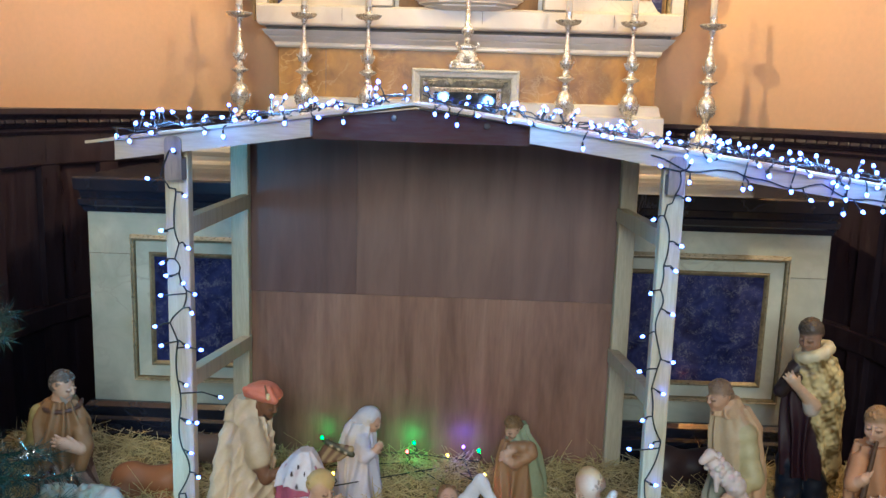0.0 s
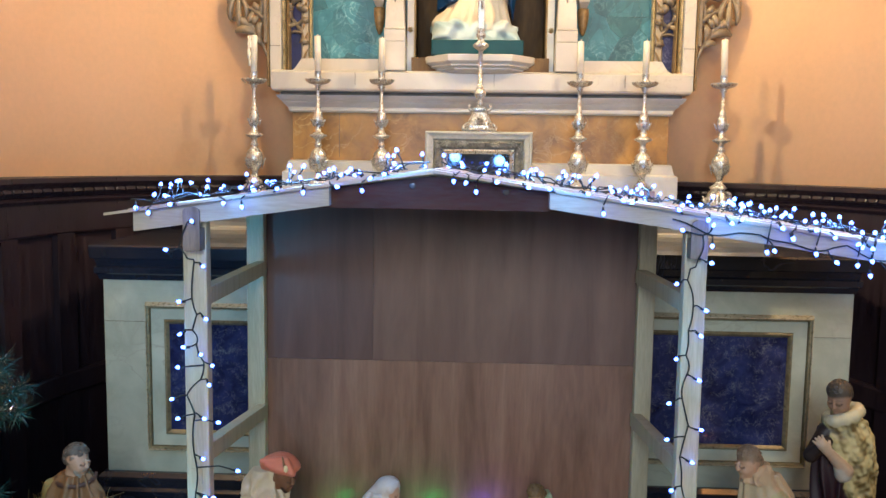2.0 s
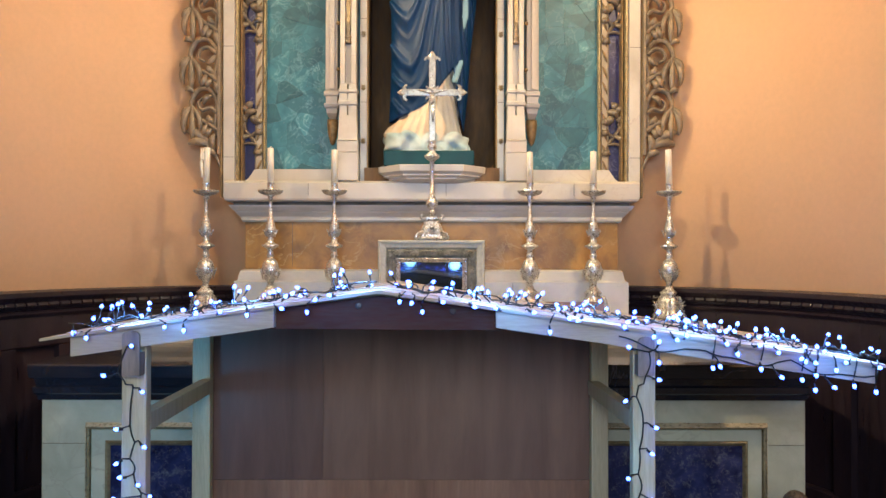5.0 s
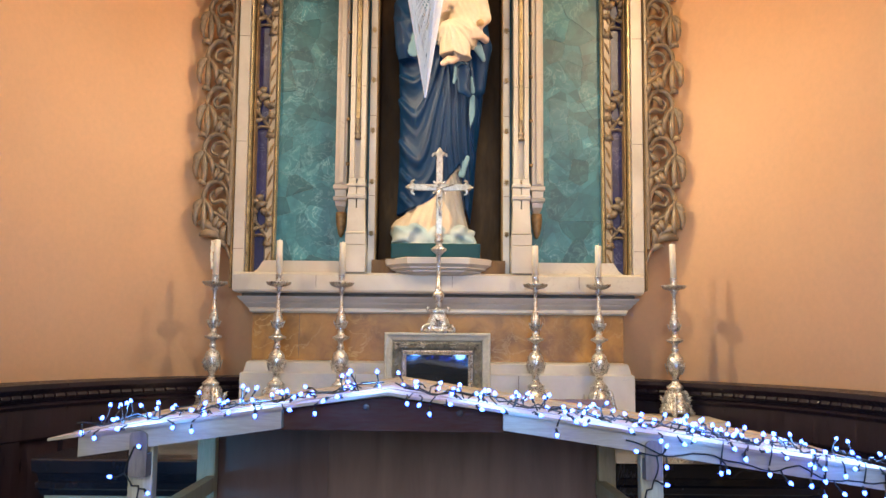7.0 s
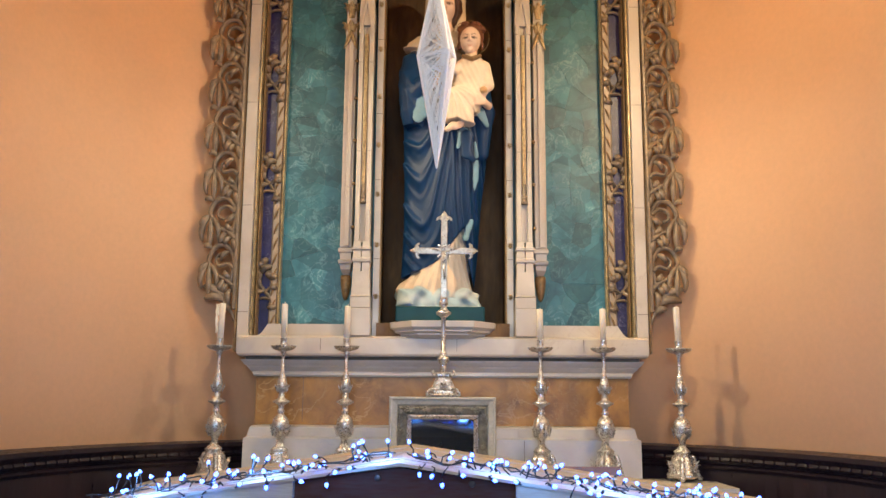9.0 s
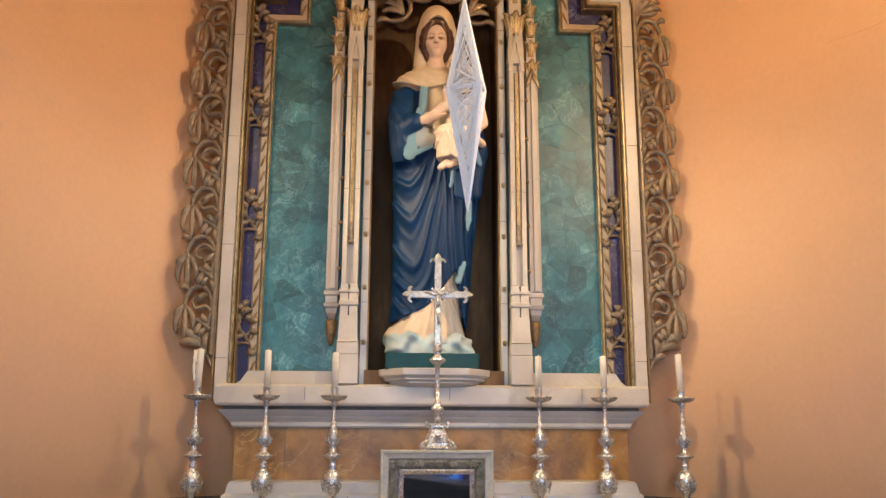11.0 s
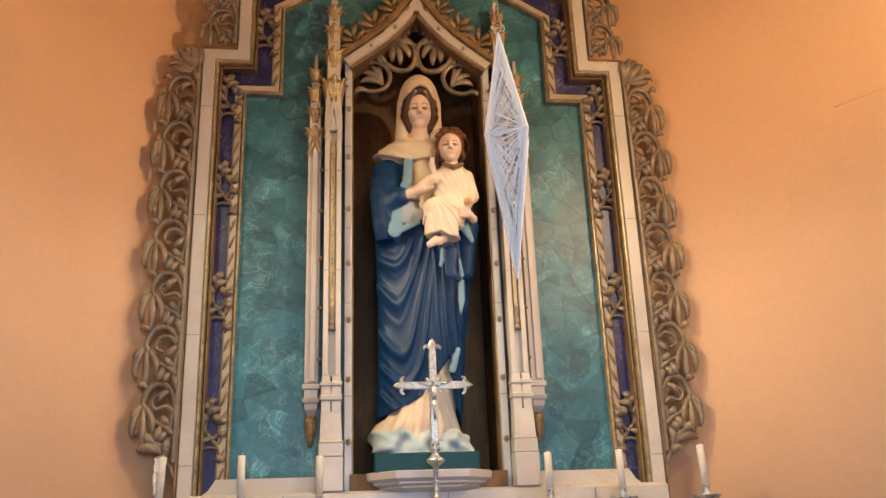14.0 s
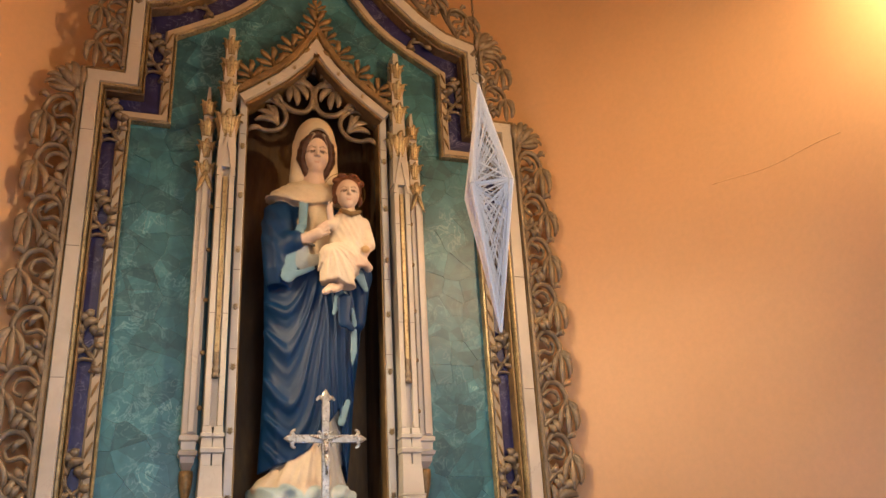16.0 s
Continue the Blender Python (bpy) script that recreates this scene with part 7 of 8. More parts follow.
def turban_king(c, h):
    x, y = -0.500, 2.26
    ROBE, DARK = (0.68, 0.56, 0.39), (0.19, 0.090, 0.045)
    c.robe([(0.36, x - 0.012, y, 0.088, 0.078), (0.46, x - 0.015, y, 0.080, 0.068), (0.57, x - 0.010, y, 0.068, 0.060), (0.67, x - 0.002, y, 0.058, 0.052), (0.735, x + 0.006, y, 0.046, 0.040), (0.760, x + 0.014, y, 0.028, 0.028)], ROBE, 0.010, (0.0085, 9, 0.2, 0.7), swags(0.0045, 0.045, -1.4, 2.0, x))
    c.limb((x + 0.022, y - 0.038, 0.715), (x + 0.044, y - 0.048, 0.640), 0.026, 0.028, (0.57, 0.46, 0.30), 0.024, (0.01, 2, 0.3))
    c.limb((x + 0.046, y - 0.050, 0.632), (x + 0.062, y - 0.055, 0.592), 0.020, 0.018, DARK, 0.004)
    hand(c, (x + 0.060, y - 0.058, 0.590), (x + 0.082, y - 0.060, 0.604), (0, 0, 1), DARK, 0.012)
    c.robe([(0.725, x - 0.004, y + 0.004, 0.052, 0.046), (0.752, x + 0.002, y + 0.002, 0.046, 0.042), (0.785, x + 0.004, y, 0.026, 0.030)], (0.59, 0.49, 0.33), 0.006, (0.005, 5, 0.2, 0.7))
    h.limb((x + 0.026, y - 0.004, 0.735), (x + 0.042, y - 0.010, 0.762), 0.022, 0.020, DARK, 0.006)
    face(h, x + 0.054, y - 0.012, 0.768, 0.032, DARK, 1.15, 0.30)
    beard(h, x + 0.054, y - 0.012, 0.768, 0.030, (0.03, 0.02, 0.015), 1.15, 0.30)
    CORAL = (0.62, 0.20, 0.115)
    h.ball((x + 0.048, y - 0.010, 0.800), (0.047, 0.044, 0.020), CORAL, 0.004, -0.2)
    h.ball((x + 0.052, y - 0.010, 0.810), (0.034, 0.034, 0.016), CORAL, 0.004, -0.2)
    for k in range(4):
        h.limb((x + 0.006, y - 0.020 - 0.004 * k, 0.795 + 0.006 * k), (x + 0.082 - 0.006 * k, y - 0.046 + 0.004 * k, 0.790 + 0.009 * k), 0.007, 0.009, CORAL, 0.004)
    h.ball((x + 0.068, y - 0.054, 0.803), (0.005, 0.005, 0.009), (0.80, 0.66, 0.36), 0.001)
    h.limb((x + 0.064, y - 0.050, 0.806), (x + 0.058, y - 0.044, 0.828), 0.003, 0.002, (0.20, 0.10, 0.04), 0.001)


figure("king_figurine", "bowing plaster king in a cream robe and coral turban", (-0.63, 2.14, 0.34), (-0.37, 2.38, 0.80), turban_king)


def ermine_king(c, h):
    x, y = -0.345, 2.20
    ROSE_P = (0.40, 0.10, 0.15)
    c.robe([(0.36, x, y, 0.075, 0.075), (0.48, x - 0.004, y, 0.066, 0.065), (0.58, x - 0.002, y, 0.056, 0.055), (0.64, x, y, 0.038, 0.04)], ROSE_P, 0.010, (0.006, 9, 0.4, 0.9))
    c.robe([(0.580, x - 0.010, y, 0.064, 0.062), (0.62, x - 0.004, y, 0.054, 0.052), (0.655, x + 0.004, y, 0.034, 0.036), (0.675, x + 0.008, y, 0.016, 0.02)], WHITEP, 0.005, (0.0035, 7, 1.0, 1.0), None, ([x - 0.08, x - 0.03, x + 0.02, x + 0.07], [0.585, 0.600, 0.588, 0.605]))
    for dx, dz in ((-0.035, 0.61), (-0.004, 0.602), (0.028, 0.608), (-0.018, 0.632), (0.014, 0.634), (0.04, 0.625), (0.0, 0.655)):
        c.limb((x + dx, y - 0.056 + 0.4 * abs(dx), dz + 0.003), (x + dx, y - 0.059 + 0.4 * abs(dx), dz - 0.004), 0.0022, 0.003, (0.06, 0.04, 0.04), 0.0005)
    c.limb((x + 0.035, y - 0.035, 0.60), (x + 0.058, y - 0.05, 0.560), 0.022, 0.020, ROSE_P, 0.008)
    hand(c, (x + 0.060, y - 0.052, 0.556), (x + 0.085, y - 0.050, 0.566), (0, 0, 1), PALE, 0.012)
    # striped head cloth thrown back
    for k in range(6):
        c.limb((x + 0.022 + 0.012 * k, y + 0.05, 0.618 + 0.003 * k), (x + 0.052 + 0.012 * k, y + 0.05, 0.668 - 0.002 * k), 0.0085, 0.0085, (0.40, 0.29, 0.15) if k % 2 else (0.18, 0.10, 0.06), 0.003)
    c.limb((x + 0.052, y + 0.046, 0.676), (x + 0.115, y + 0.046, 0.645), 0.008, 0.008, (0.08, 0.075, 0.045), 0.002)
    for k in range(3):
        c.ball((x + 0.064 + 0.018 * k, y + 0.037, 0.669 - 0.009 * k), 0.003, (0.6, 0.5, 0.3), 0.0005)


figure("king_figurine", "kneeling plaster king in rose cloak with white ermine collar", (-0.46, 2.08, 0.34), (-0.20, 2.30, 0.72), ermine_king)


def fair_king(c, h):
    x, y = -0.288, 2.12
    c.robe([(0.36, x - 0.02, y, 0.07, 0.06), (0.50, x - 0.025, y, 0.06, 0.05), (0.575, x - 0.022, y, 0.045, 0.04)], WHITEP, 0.010, (0.006, 8, 0.4, 1.0))
    h.limb((x - 0.01, y, 0.565), (x, y - 0.008, 0.60), 0.024, 0.022, PALE, 0.008)
    face(h, x + 0.004, y - 0.010, 0.618, 0.034, PALE, 1.0, 0.35)
    h.ball((x + 0.003, y - 0.004, 0.632), (0.033, 0.033, 0.029), (0.60, 0.43, 0.17), 0.003)
    locks(h, x + 0.004, y - 0.008, 0.618, 0.034, (0.50, 0.34, 0.12), 1.0, 0.35, 50, True)


figure("king_figurine", "small plaster kneeling king with fair hair and white collar", (-0.39, 2.03, 0.34), (-0.21, 2.21, 0.69), fair_king)


def mary(c, h):
    x, y = -0.235, 2.47
    GOWN = (0.58, 0.57, 0.66)
    c.robe([(0.36, x - 0.005, y, 0.062, 0.06), (0.47, x - 0.008, y, 0.054, 0.052), (0.57, x - 0.004, y, 0.044, 0.042), (0.620, x + 0.002, y, 0.034, 0.032)], GOWN, 0.010, (0.007, 9, 0.9, 0.6))
    c.robe([(0.46, x - 0.026, y + 0.012, 0.036, 0.042), (0.55, x - 0.020, y + 0.010, 0.042, 0.042), (0.61, x - 0.006, y + 0.006, 0.042, 0.040), (0.648, x + 0.004, y, 0.032, 0.030)], WHITEP, 0.008, (0.006, 7, 0.3, 0.8))
    c.limb((x + 0.010, y - 0.034, 0.602), (x + 0.016, y - 0.046, 0.560), 0.019, 0.018, GOWN, 0.008, (0.008, 2, 0))
    c.limb((x + 0.016, y - 0.046, 0.560), (x + 0.036, y - 0.048, 0.572), 0.016, 0.013, GOWN, 0.006)
    hand(c, (x + 0.034, y - 0.048, 0.570), (x + 0.052, y - 0.044, 0.590), (0.7, 0, -0.7), PALE, 0.010)
    h.limb((x + 0.012, y - 0.002, 0.61), (x + 0.022, y - 0.006, 0.635), 0.016, 0.015, PALE, 0.006)
    face(h, x + 0.034, y - 0.010, 0.650, 0.0245, PALE, 1.15, 0.45)
    h.ball((x + 0.022, y - 0.001, 0.660), (0.033, 0.031, 0.030), WHITEP, 0.006, 0.4)
    h.limb((x + 0.010, y + 0.010, 0.655), (x - 0.020, y + 0.010, 0.612), 0.026, 0.032, WHITEP, 0.010)
    h.limb((x + 0.044, y - 0.012, 0.676), (x + 0.030, y - 0.030, 0.664), 0.008, 0.009, WHITEP, 0.006)


figure("madonna_figurine", "kneeling plaster woman in white veil and pale gown", (-0.33, 2.38, 0.34), (-0.15, 2.56, 0.705), mary)


def joseph(c, h):
    x, y = 0.204, 2.47
    CLOAK, SLEEVE = (0.29, 0.33, 0.20), (0.34, 0.19, 0.095)
    c.robe([(0.36, x, y, 0.062, 0.058), (0.47, x - 0.002, y, 0.054, 0.052), (0.56, x - 0.006, y, 0.046, 0.042), (0.61, x - 0.010, y, 0.032, 0.030)], (0.32, 0.18, 0.085), 0.010, (0.0065, 9, 0.2, 0.6))
    c.robe([(0.40, x + 0.036, y + 0.016, 0.048, 0.046), (0.50, x + 0.028, y + 0.014, 0.046, 0.046), (0.59, x + 0.012, y + 0.008, 0.042, 0.040), (0.634, x - 0.002, y + 0.006, 0.030, 0.028), (0.655, x + 0.002, y + 0.012, 0.020, 0.020)], CLOAK, 0.006, (0.006, 7, 0.7, 0.8))
    c.limb((x + 0.030, y - 0.030, 0.600), (x - 0.020, y - 0.042, 0.605), 0.018, 0.015, SLEEVE, 0.008, (0.008, 2, 0))
    c.limb((x + 0.034, y - 0.034, 0.585), (x - 0.008, y - 0.048, 0.562), 0.019, 0.017, SLEEVE, 0.008, (0.008, 2, 1))
    hand(c, (x - 0.012, y - 0.050, 0.556), (x - 0.034, y - 0.054, 0.574), (0, 0, 1), PALE, 0.012)
    hand(c, (x - 0.018, y - 0.048, 0.600), (x - 0.036, y - 0.052, 0.590), (0, 0, 1), PALE, 0.012)
    h.limb((x - 0.010, y, 0.60), (x - 0.014, y - 0.006, 0.632), 0.019, 0.017, PALE, 0.006)
    face(h, x - 0.018, y - 0.010, 0.648, 0.0275, PALE, -0.9, 0.52)
    locks(h, x - 0.018, y - 0.010, 0.648, 0.0275, (0.19, 0.115, 0.05), -0.9, 0.52, 260, False, 0.10)
    beard(h, x - 0.018, y - 0.010, 0.648, 0.0275, (0.15, 0.085, 0.04), -0.9, 0.52)


figure("joseph_figurine", "kneeling bearded plaster man in green cloak over brown tunic", (0.10, 2.38, 0.34), (0.31, 2.57, 0.70), joseph)


def bald_man(c, h):
    x, y = 0.352, 2.12
    c.robe([(0.36, x + 0.03, y, 0.07, 0.06), (0.50, x + 0.03, y, 0.060, 0.05), (0.595, x + 0.026, y, 0.042, 0.038)], (0.50, 0.36, 0.25), 0.010, (0.006, 8, 0.2, 0.9))
    c.limb((x + 0.030, y - 0.02, 0.590), (x + 0.052, y - 0.006, 0.632), 0.016, 0.010, (0.60, 0.50, 0.42), 0.006)
    h.limb((x + 0.010, y, 0.58), (x + 0.0, y - 0.006, 0.62), 0.024, 0.022, PALE, 0.006)
    face(h, x - 0.008, y - 0.010, 0.646, 0.038, PALE, -1.15, 0.60)
    h.ball((x - 0.006, y - 0.002, 0.664), (0.030, 0.032, 0.030), (0.60, 0.40, 0.20), 0.006)
    locks(h, x - 0.008, y - 0.010, 0.646, 0.037, (0.30, 0.17, 0.10), -1.15, 0.60, 160, True, 0.08)
    beard(h, x - 0.008, y - 0.010, 0.646, 0.038, (0.34, 0.21, 0.13), -1.15, 0.60)


figure("king_figurine", "kneeling bald plaster king with a cream collar", (0.26, 2.02, 0.34), (0.47, 2.22, 0.73), bald_man)


def baby(c, h):
    x, y = 0.030, 2.26
    c.robe([(0.42, x + 0.04, y + 0.02, 0.10, 0.05), (0.47, x + 0.05, y + 0.02, 0.085, 0.045), (0.50, x + 0.06, y + 0.03, 0.05, 0.035)], WHITEP, 0.01, (0.006, 7, 0.2, 0.5), swags(0.006, 0.03, 0.6, 2, x))
    c.limb((x + 0.035, y + 0.05, 0.50), (x + 0.068, y + 0.05, 0.568), 0.026, 0.010, WHITEP, 0.006, (0.012, 2, 1.0), 1.6)
    c.limb((x + 0.068, y + 0.05, 0.555), (x + 0.125, y + 0.02, 0.478), 0.020, 0.008, WHITEP, 0.006, (0.012, 2, 0.3), 1.6)
    c.limb((x - 0.045, y + 0.02, 0.49), (x - 0.02, y + 0.02, 0.505), 0.020, 0.016, WHITEP, 0.006)
    face(h, x - 0.013, y - 0.015, 0.532, 0.032, PALE, 0.15, -0.62)
    locks(h, x - 0.013, y - 0.015, 0.532, 0.032, (0.26, 0.15, 0.07), 0.15, -0.62, 160, False, 0.09)


figure("infant_figurine", "swaddled plaster infant in a white cloth on straw", (-0.07, 2.18, 0.36), (0.20, 2.40, 0.60), baby)


def wool_lumps(c, a, b, r, n, colour, seed, size):
    """Small curls of wool all round a body from a to b."""
    rg = random.Random(seed)
    a, b = Vector(a), Vector(b)
    axis = (b - a).normalized()
    u = axis.orthogonal().normalized()
    v = axis.cross(u)
    for i in range(n):
        t, f = rg.uniform(-0.12, 1.12), rg.uniform(0, 6.283)
        c.ball(a.lerp(b, t) + (u * math.cos(f) + v * math.sin(f)) * r * rg.uniform(0.86, 1.0), (size * rg.uniform(0.8, 1.2),) * 3, tuple(k * rg.uniform(0.85, 1.0) for k in colour), 0.002)


def lamb_bearer(c, h):
    x, y = 0.735, 2.33
    SAGE, FAWN, LAMB = (0.44, 0.39, 0.21), (0.54, 0.38, 0.23), (0.70, 0.61, 0.58)
    c.robe([(0.36, x + 0.02, y, 0.056, 0.058), (0.48, x + 0.024, y, 0.056, 0.056), (0.60, x + 0.016, y, 0.056, 0.052), (0.71, x + 0.000, y, 0.050, 0.046), (0.768, x - 0.014, y, 0.034, 0.032)], (0.48, 0.38, 0.24), 0.010, (0.006, 9, 0.1, 0.7))
    c.robe([(0.38, x + 0.070, y + 0.02, 0.040, 0.050), (0.60, x + 0.054, y + 0.02, 0.046, 0.050), (0.72, x + 0.028, y + 0.016, 0.052, 0.046), (0.782, x + 0.004, y + 0.008, 0.034, 0.032)], FAWN, 0.006, (0.006, 6, 0.3, 0.5))
    c.robe([(0.762, x - 0.016, y, 0.042, 0.040), (0.785, x - 0.014, y, 0.036, 0.035), (0.805, x - 0.008, y + 0.006, 0.024, 0.024)], FAWN, 0.004, (0.004, 5, 0.3, 0.5))
    c.limb((x + 0.032, y - 0.030, 0.715), (x + 0.044, y - 0.054, 0.625), 0.025, 0.026, SAGE, 0.022, (0.012, 2.5, 0.3))
    c.limb((x + 0.046, y - 0.062, 0.612), (x + 0.000, y - 0.078, 0.588), 0.026, 0.017, SAGE, 0.020, (0.010, 2, 0.6))
    hand(c, (x + 0.002, y - 0.082, 0.588), (x - 0.024, y - 0.090, 0.572), (0, 0, 1), PALE, 0.013)
    c.robe([(0.36, x - 0.02, y - 0.035, 0.040, 0.034), (0.47, x - 0.012, y - 0.030, 0.040, 0.034)], (0.42, 0.20, 0.15), 0.006, (0.005, 7, 0.1, 0.7))
    c.robe([(0.45, x - 0.012, y - 0.020, 0.056, 0.044), (0.55, x - 0.004, y - 0.016, 0.052, 0.044), (0.60, x, y - 0.010, 0.044, 0.040)], (0.24, 0.25, 0.19), 0.006, (0.005, 9, 0.4, 0.7))
    h.limb((x - 0.022, y, 0.760), (x - 0.032, y - 0.008, 0.795), 0.023, 0.021, PALE, 0.008)
    face(h, x - 0.042, y - 0.014, 0.812, 0.034, PALE, -1.25, 0.28)
    locks(h, x - 0.042, y - 0.014, 0.812, 0.034, (0.25, 0.175, 0.115), -1.25, 0.28, 380, False, 0.065)
    # lamb in his arms
    c.limb((x - 0.062, y - 0.088, 0.662), (x - 0.008, y - 0.096, 0.610), 0.020, 0.026, LAMB, 0.004)
    wool_lumps(c, (x - 0.062, y - 0.088, 0.662), (x - 0.008, y - 0.096, 0.610), 0.024, 60, LAMB, 3, 0.0065)
    c.limb((x - 0.076, y - 0.094, 0.688), (x - 0.096, y - 0.100, 0.672), 0.015, 0.009, LAMB, 0.004)
    for s in (-1, 1):
        c.limb((x - 0.070, y - 0.092 + s * 0.010, 0.694), (x - 0.058, y - 0.092 + s * 0.022, 0.688), 0.005, 0.004, LAMB, 0.002)
    c.limb((x - 0.006, y - 0.100, 0.600), (x + 0.022, y - 0.096, 0.552), 0.012, 0.006, LAMB, 0.004)
    c.limb((x - 0.000, y - 0.092, 0.598), (x + 0.034, y - 0.088, 0.562), 0.011, 0.006, LAMB, 0.004)
    c.limb((x - 0.060, y - 0.104, 0.640), (x - 0.058, y - 0.108, 0.600), 0.008, 0.005, LAMB, 0.004)


figure("shepherd_figurine", "stooping plaster shepherd in sage tunic carrying a white lamb", (0.60, 2.17, 0.34), (0.89, 2.43, 0.83), lamb_bearer, 0.0026)


def waves(x, y, z, seed, low, high, n=18):
    """Uneven lumps: many waves in random directions."""
    rg = random.Random(seed)
    total = 0
    for i in range(n):
        f = Vector((rg.gauss(0, 1), rg.gauss(0, 1), rg.gauss(0, 1))).normalized() * rg.uniform(low, high)
        total = total + np.sin(f.x * x + f.y * y + f.z * z + rg.uniform(0, 6.28))
    return total / math.sqrt(n / 2)


def fleece(v):
    """Gold fleece with brown, worn patches."""
    n = waves(v[:, 0], v[:, 1], v[:, 2], 3, 40, 190) + 0.5 * waves(v[:, 0], v[:, 1], v[:, 2], 4, 300, 600)
    w = np.clip(0.66 + 0.42 * n, 0, 1)[:, None]
    return w * np.array([[0.56, 0.47, 0.23]]) + (1 - w) * np.array([[0.12, 0.08, 0.024]])


def fleece_lumps(p):
    return 0.0016 * waves(p[..., 0], p[..., 1], p[..., 2], 6, 130, 420, 10) + 0.004 * crest((p[..., 0] + 0.3 * p[..., 2]) / 0.05)


def tall_shepherd(c, h):
    x, y = 0.985, 2.47
    WINE, NAVYP = (0.022, 0.008, 0.014), (0.008, 0.013, 0.026)
    DUSK = (0.36, 0.22, 0.145)
    c.robe([(0.55, x - 0.004, y, 0.060, 0.050), (0.62, x - 0.006, y, 0.064, 0.052), (0.76, x - 0.008, y, 0.058, 0.046), (0.86, x - 0.010, y, 0.048, 0.038)], WINE, 0.008, (0.005, 9, 0.5, 0.5))
    for s in (-1, 1):
        c.limb((x - 0.002 + s * 0.032, y, 0.58), (x + 0.008 + s * 0.036, y, 0.455), 0.036, 0.034, NAVYP, 0.006, (0.012, 3, s))
        c.limb((x + 0.010 + s * 0.036, y, 0.45), (x + 0.012 + s * 0.036, y, 0.37), 0.022, 0.018, DUSK, 0.004)
    c.robe([(0.49, x + 0.072, y + 0.005, 0.016, 0.030), (0.56, x + 0.056, y, 0.036, 0.046), (0.66, x + 0.036, y, 0.056, 0.056), (0.76, x + 0.024, y, 0.064, 0.058), (0.84, x + 0.012, y, 0.064, 0.054), (0.885, x + 0.004, y, 0.046, 0.040)], fleece, 0.004, (0.002, 7, 0.2, 0.6), fleece_lumps,
           ([x - 0.06, x - 0.03, x + 0.0, x + 0.05, x + 0.09], [0.79, 0.72, 0.64, 0.55, 0.50]))
    for k in range(9):
        t, u = -3.0 + 0.62 * k, -3.0 + 0.62 * (k + 1)
        c.limb((x - 0.002 + 0.038 * math.cos(t), y - 0.002 + 0.034 * math.sin(t), 0.895 + 0.016 * math.cos(t)), (x - 0.002 + 0.038 * math.cos(u), y - 0.002 + 0.034 * math.sin(u), 0.895 + 0.016 * math.cos(u)), 0.0135, 0.0135, (0.60, 0.53, 0.34), 0.012)
    c.limb((x - 0.046, y - 0.008, 0.850), (x - 0.088, y - 0.026, 0.790), 0.021, 0.018, (0.025, 0.016, 0.016), 0.006)
    c.limb((x - 0.088, y - 0.026, 0.790), (x - 0.062, y - 0.058, 0.838), 0.017, 0.014, (0.025, 0.016, 0.016), 0.006)
    c.limb((x - 0.010, y - 0.056, 0.762), (x - 0.066, y - 0.072, 0.820), 0.018, 0.012, (0.50, 0.36, 0.25), 0.004)
    c.limb((x - 0.014, y - 0.052, 0.750), (x - 0.024, y - 0.058, 0.768), 0.020, 0.017, (0.50, 0.46, 0.40), 0.004)
    hand(c, (x - 0.068, y - 0.074, 0.820), (x - 0.083, y - 0.078, 0.838), (0.8, 0, 0.6), (0.54, 0.40, 0.28), 0.0135)
    h.limb((x - 0.008, y, 0.885), (x - 0.012, y - 0.006, 0.920), 0.024, 0.022, DUSK, 0.006)
    face(h, x - 0.018, y - 0.012, 0.942, 0.037, DUSK, -0.85, 0.48)
    locks(h, x - 0.018, y - 0.012, 0.942, 0.037, (0.085, 0.066, 0.050), -0.85, 0.48, 420, False, 0.062)


figure("shepherd_figurine", "standing plaster shepherd in a gold fleece cloak and dark breeches", (0.86, 2.36, 0.34), (1.12, 2.58, 0.955), tall_shepherd, 0.0027)


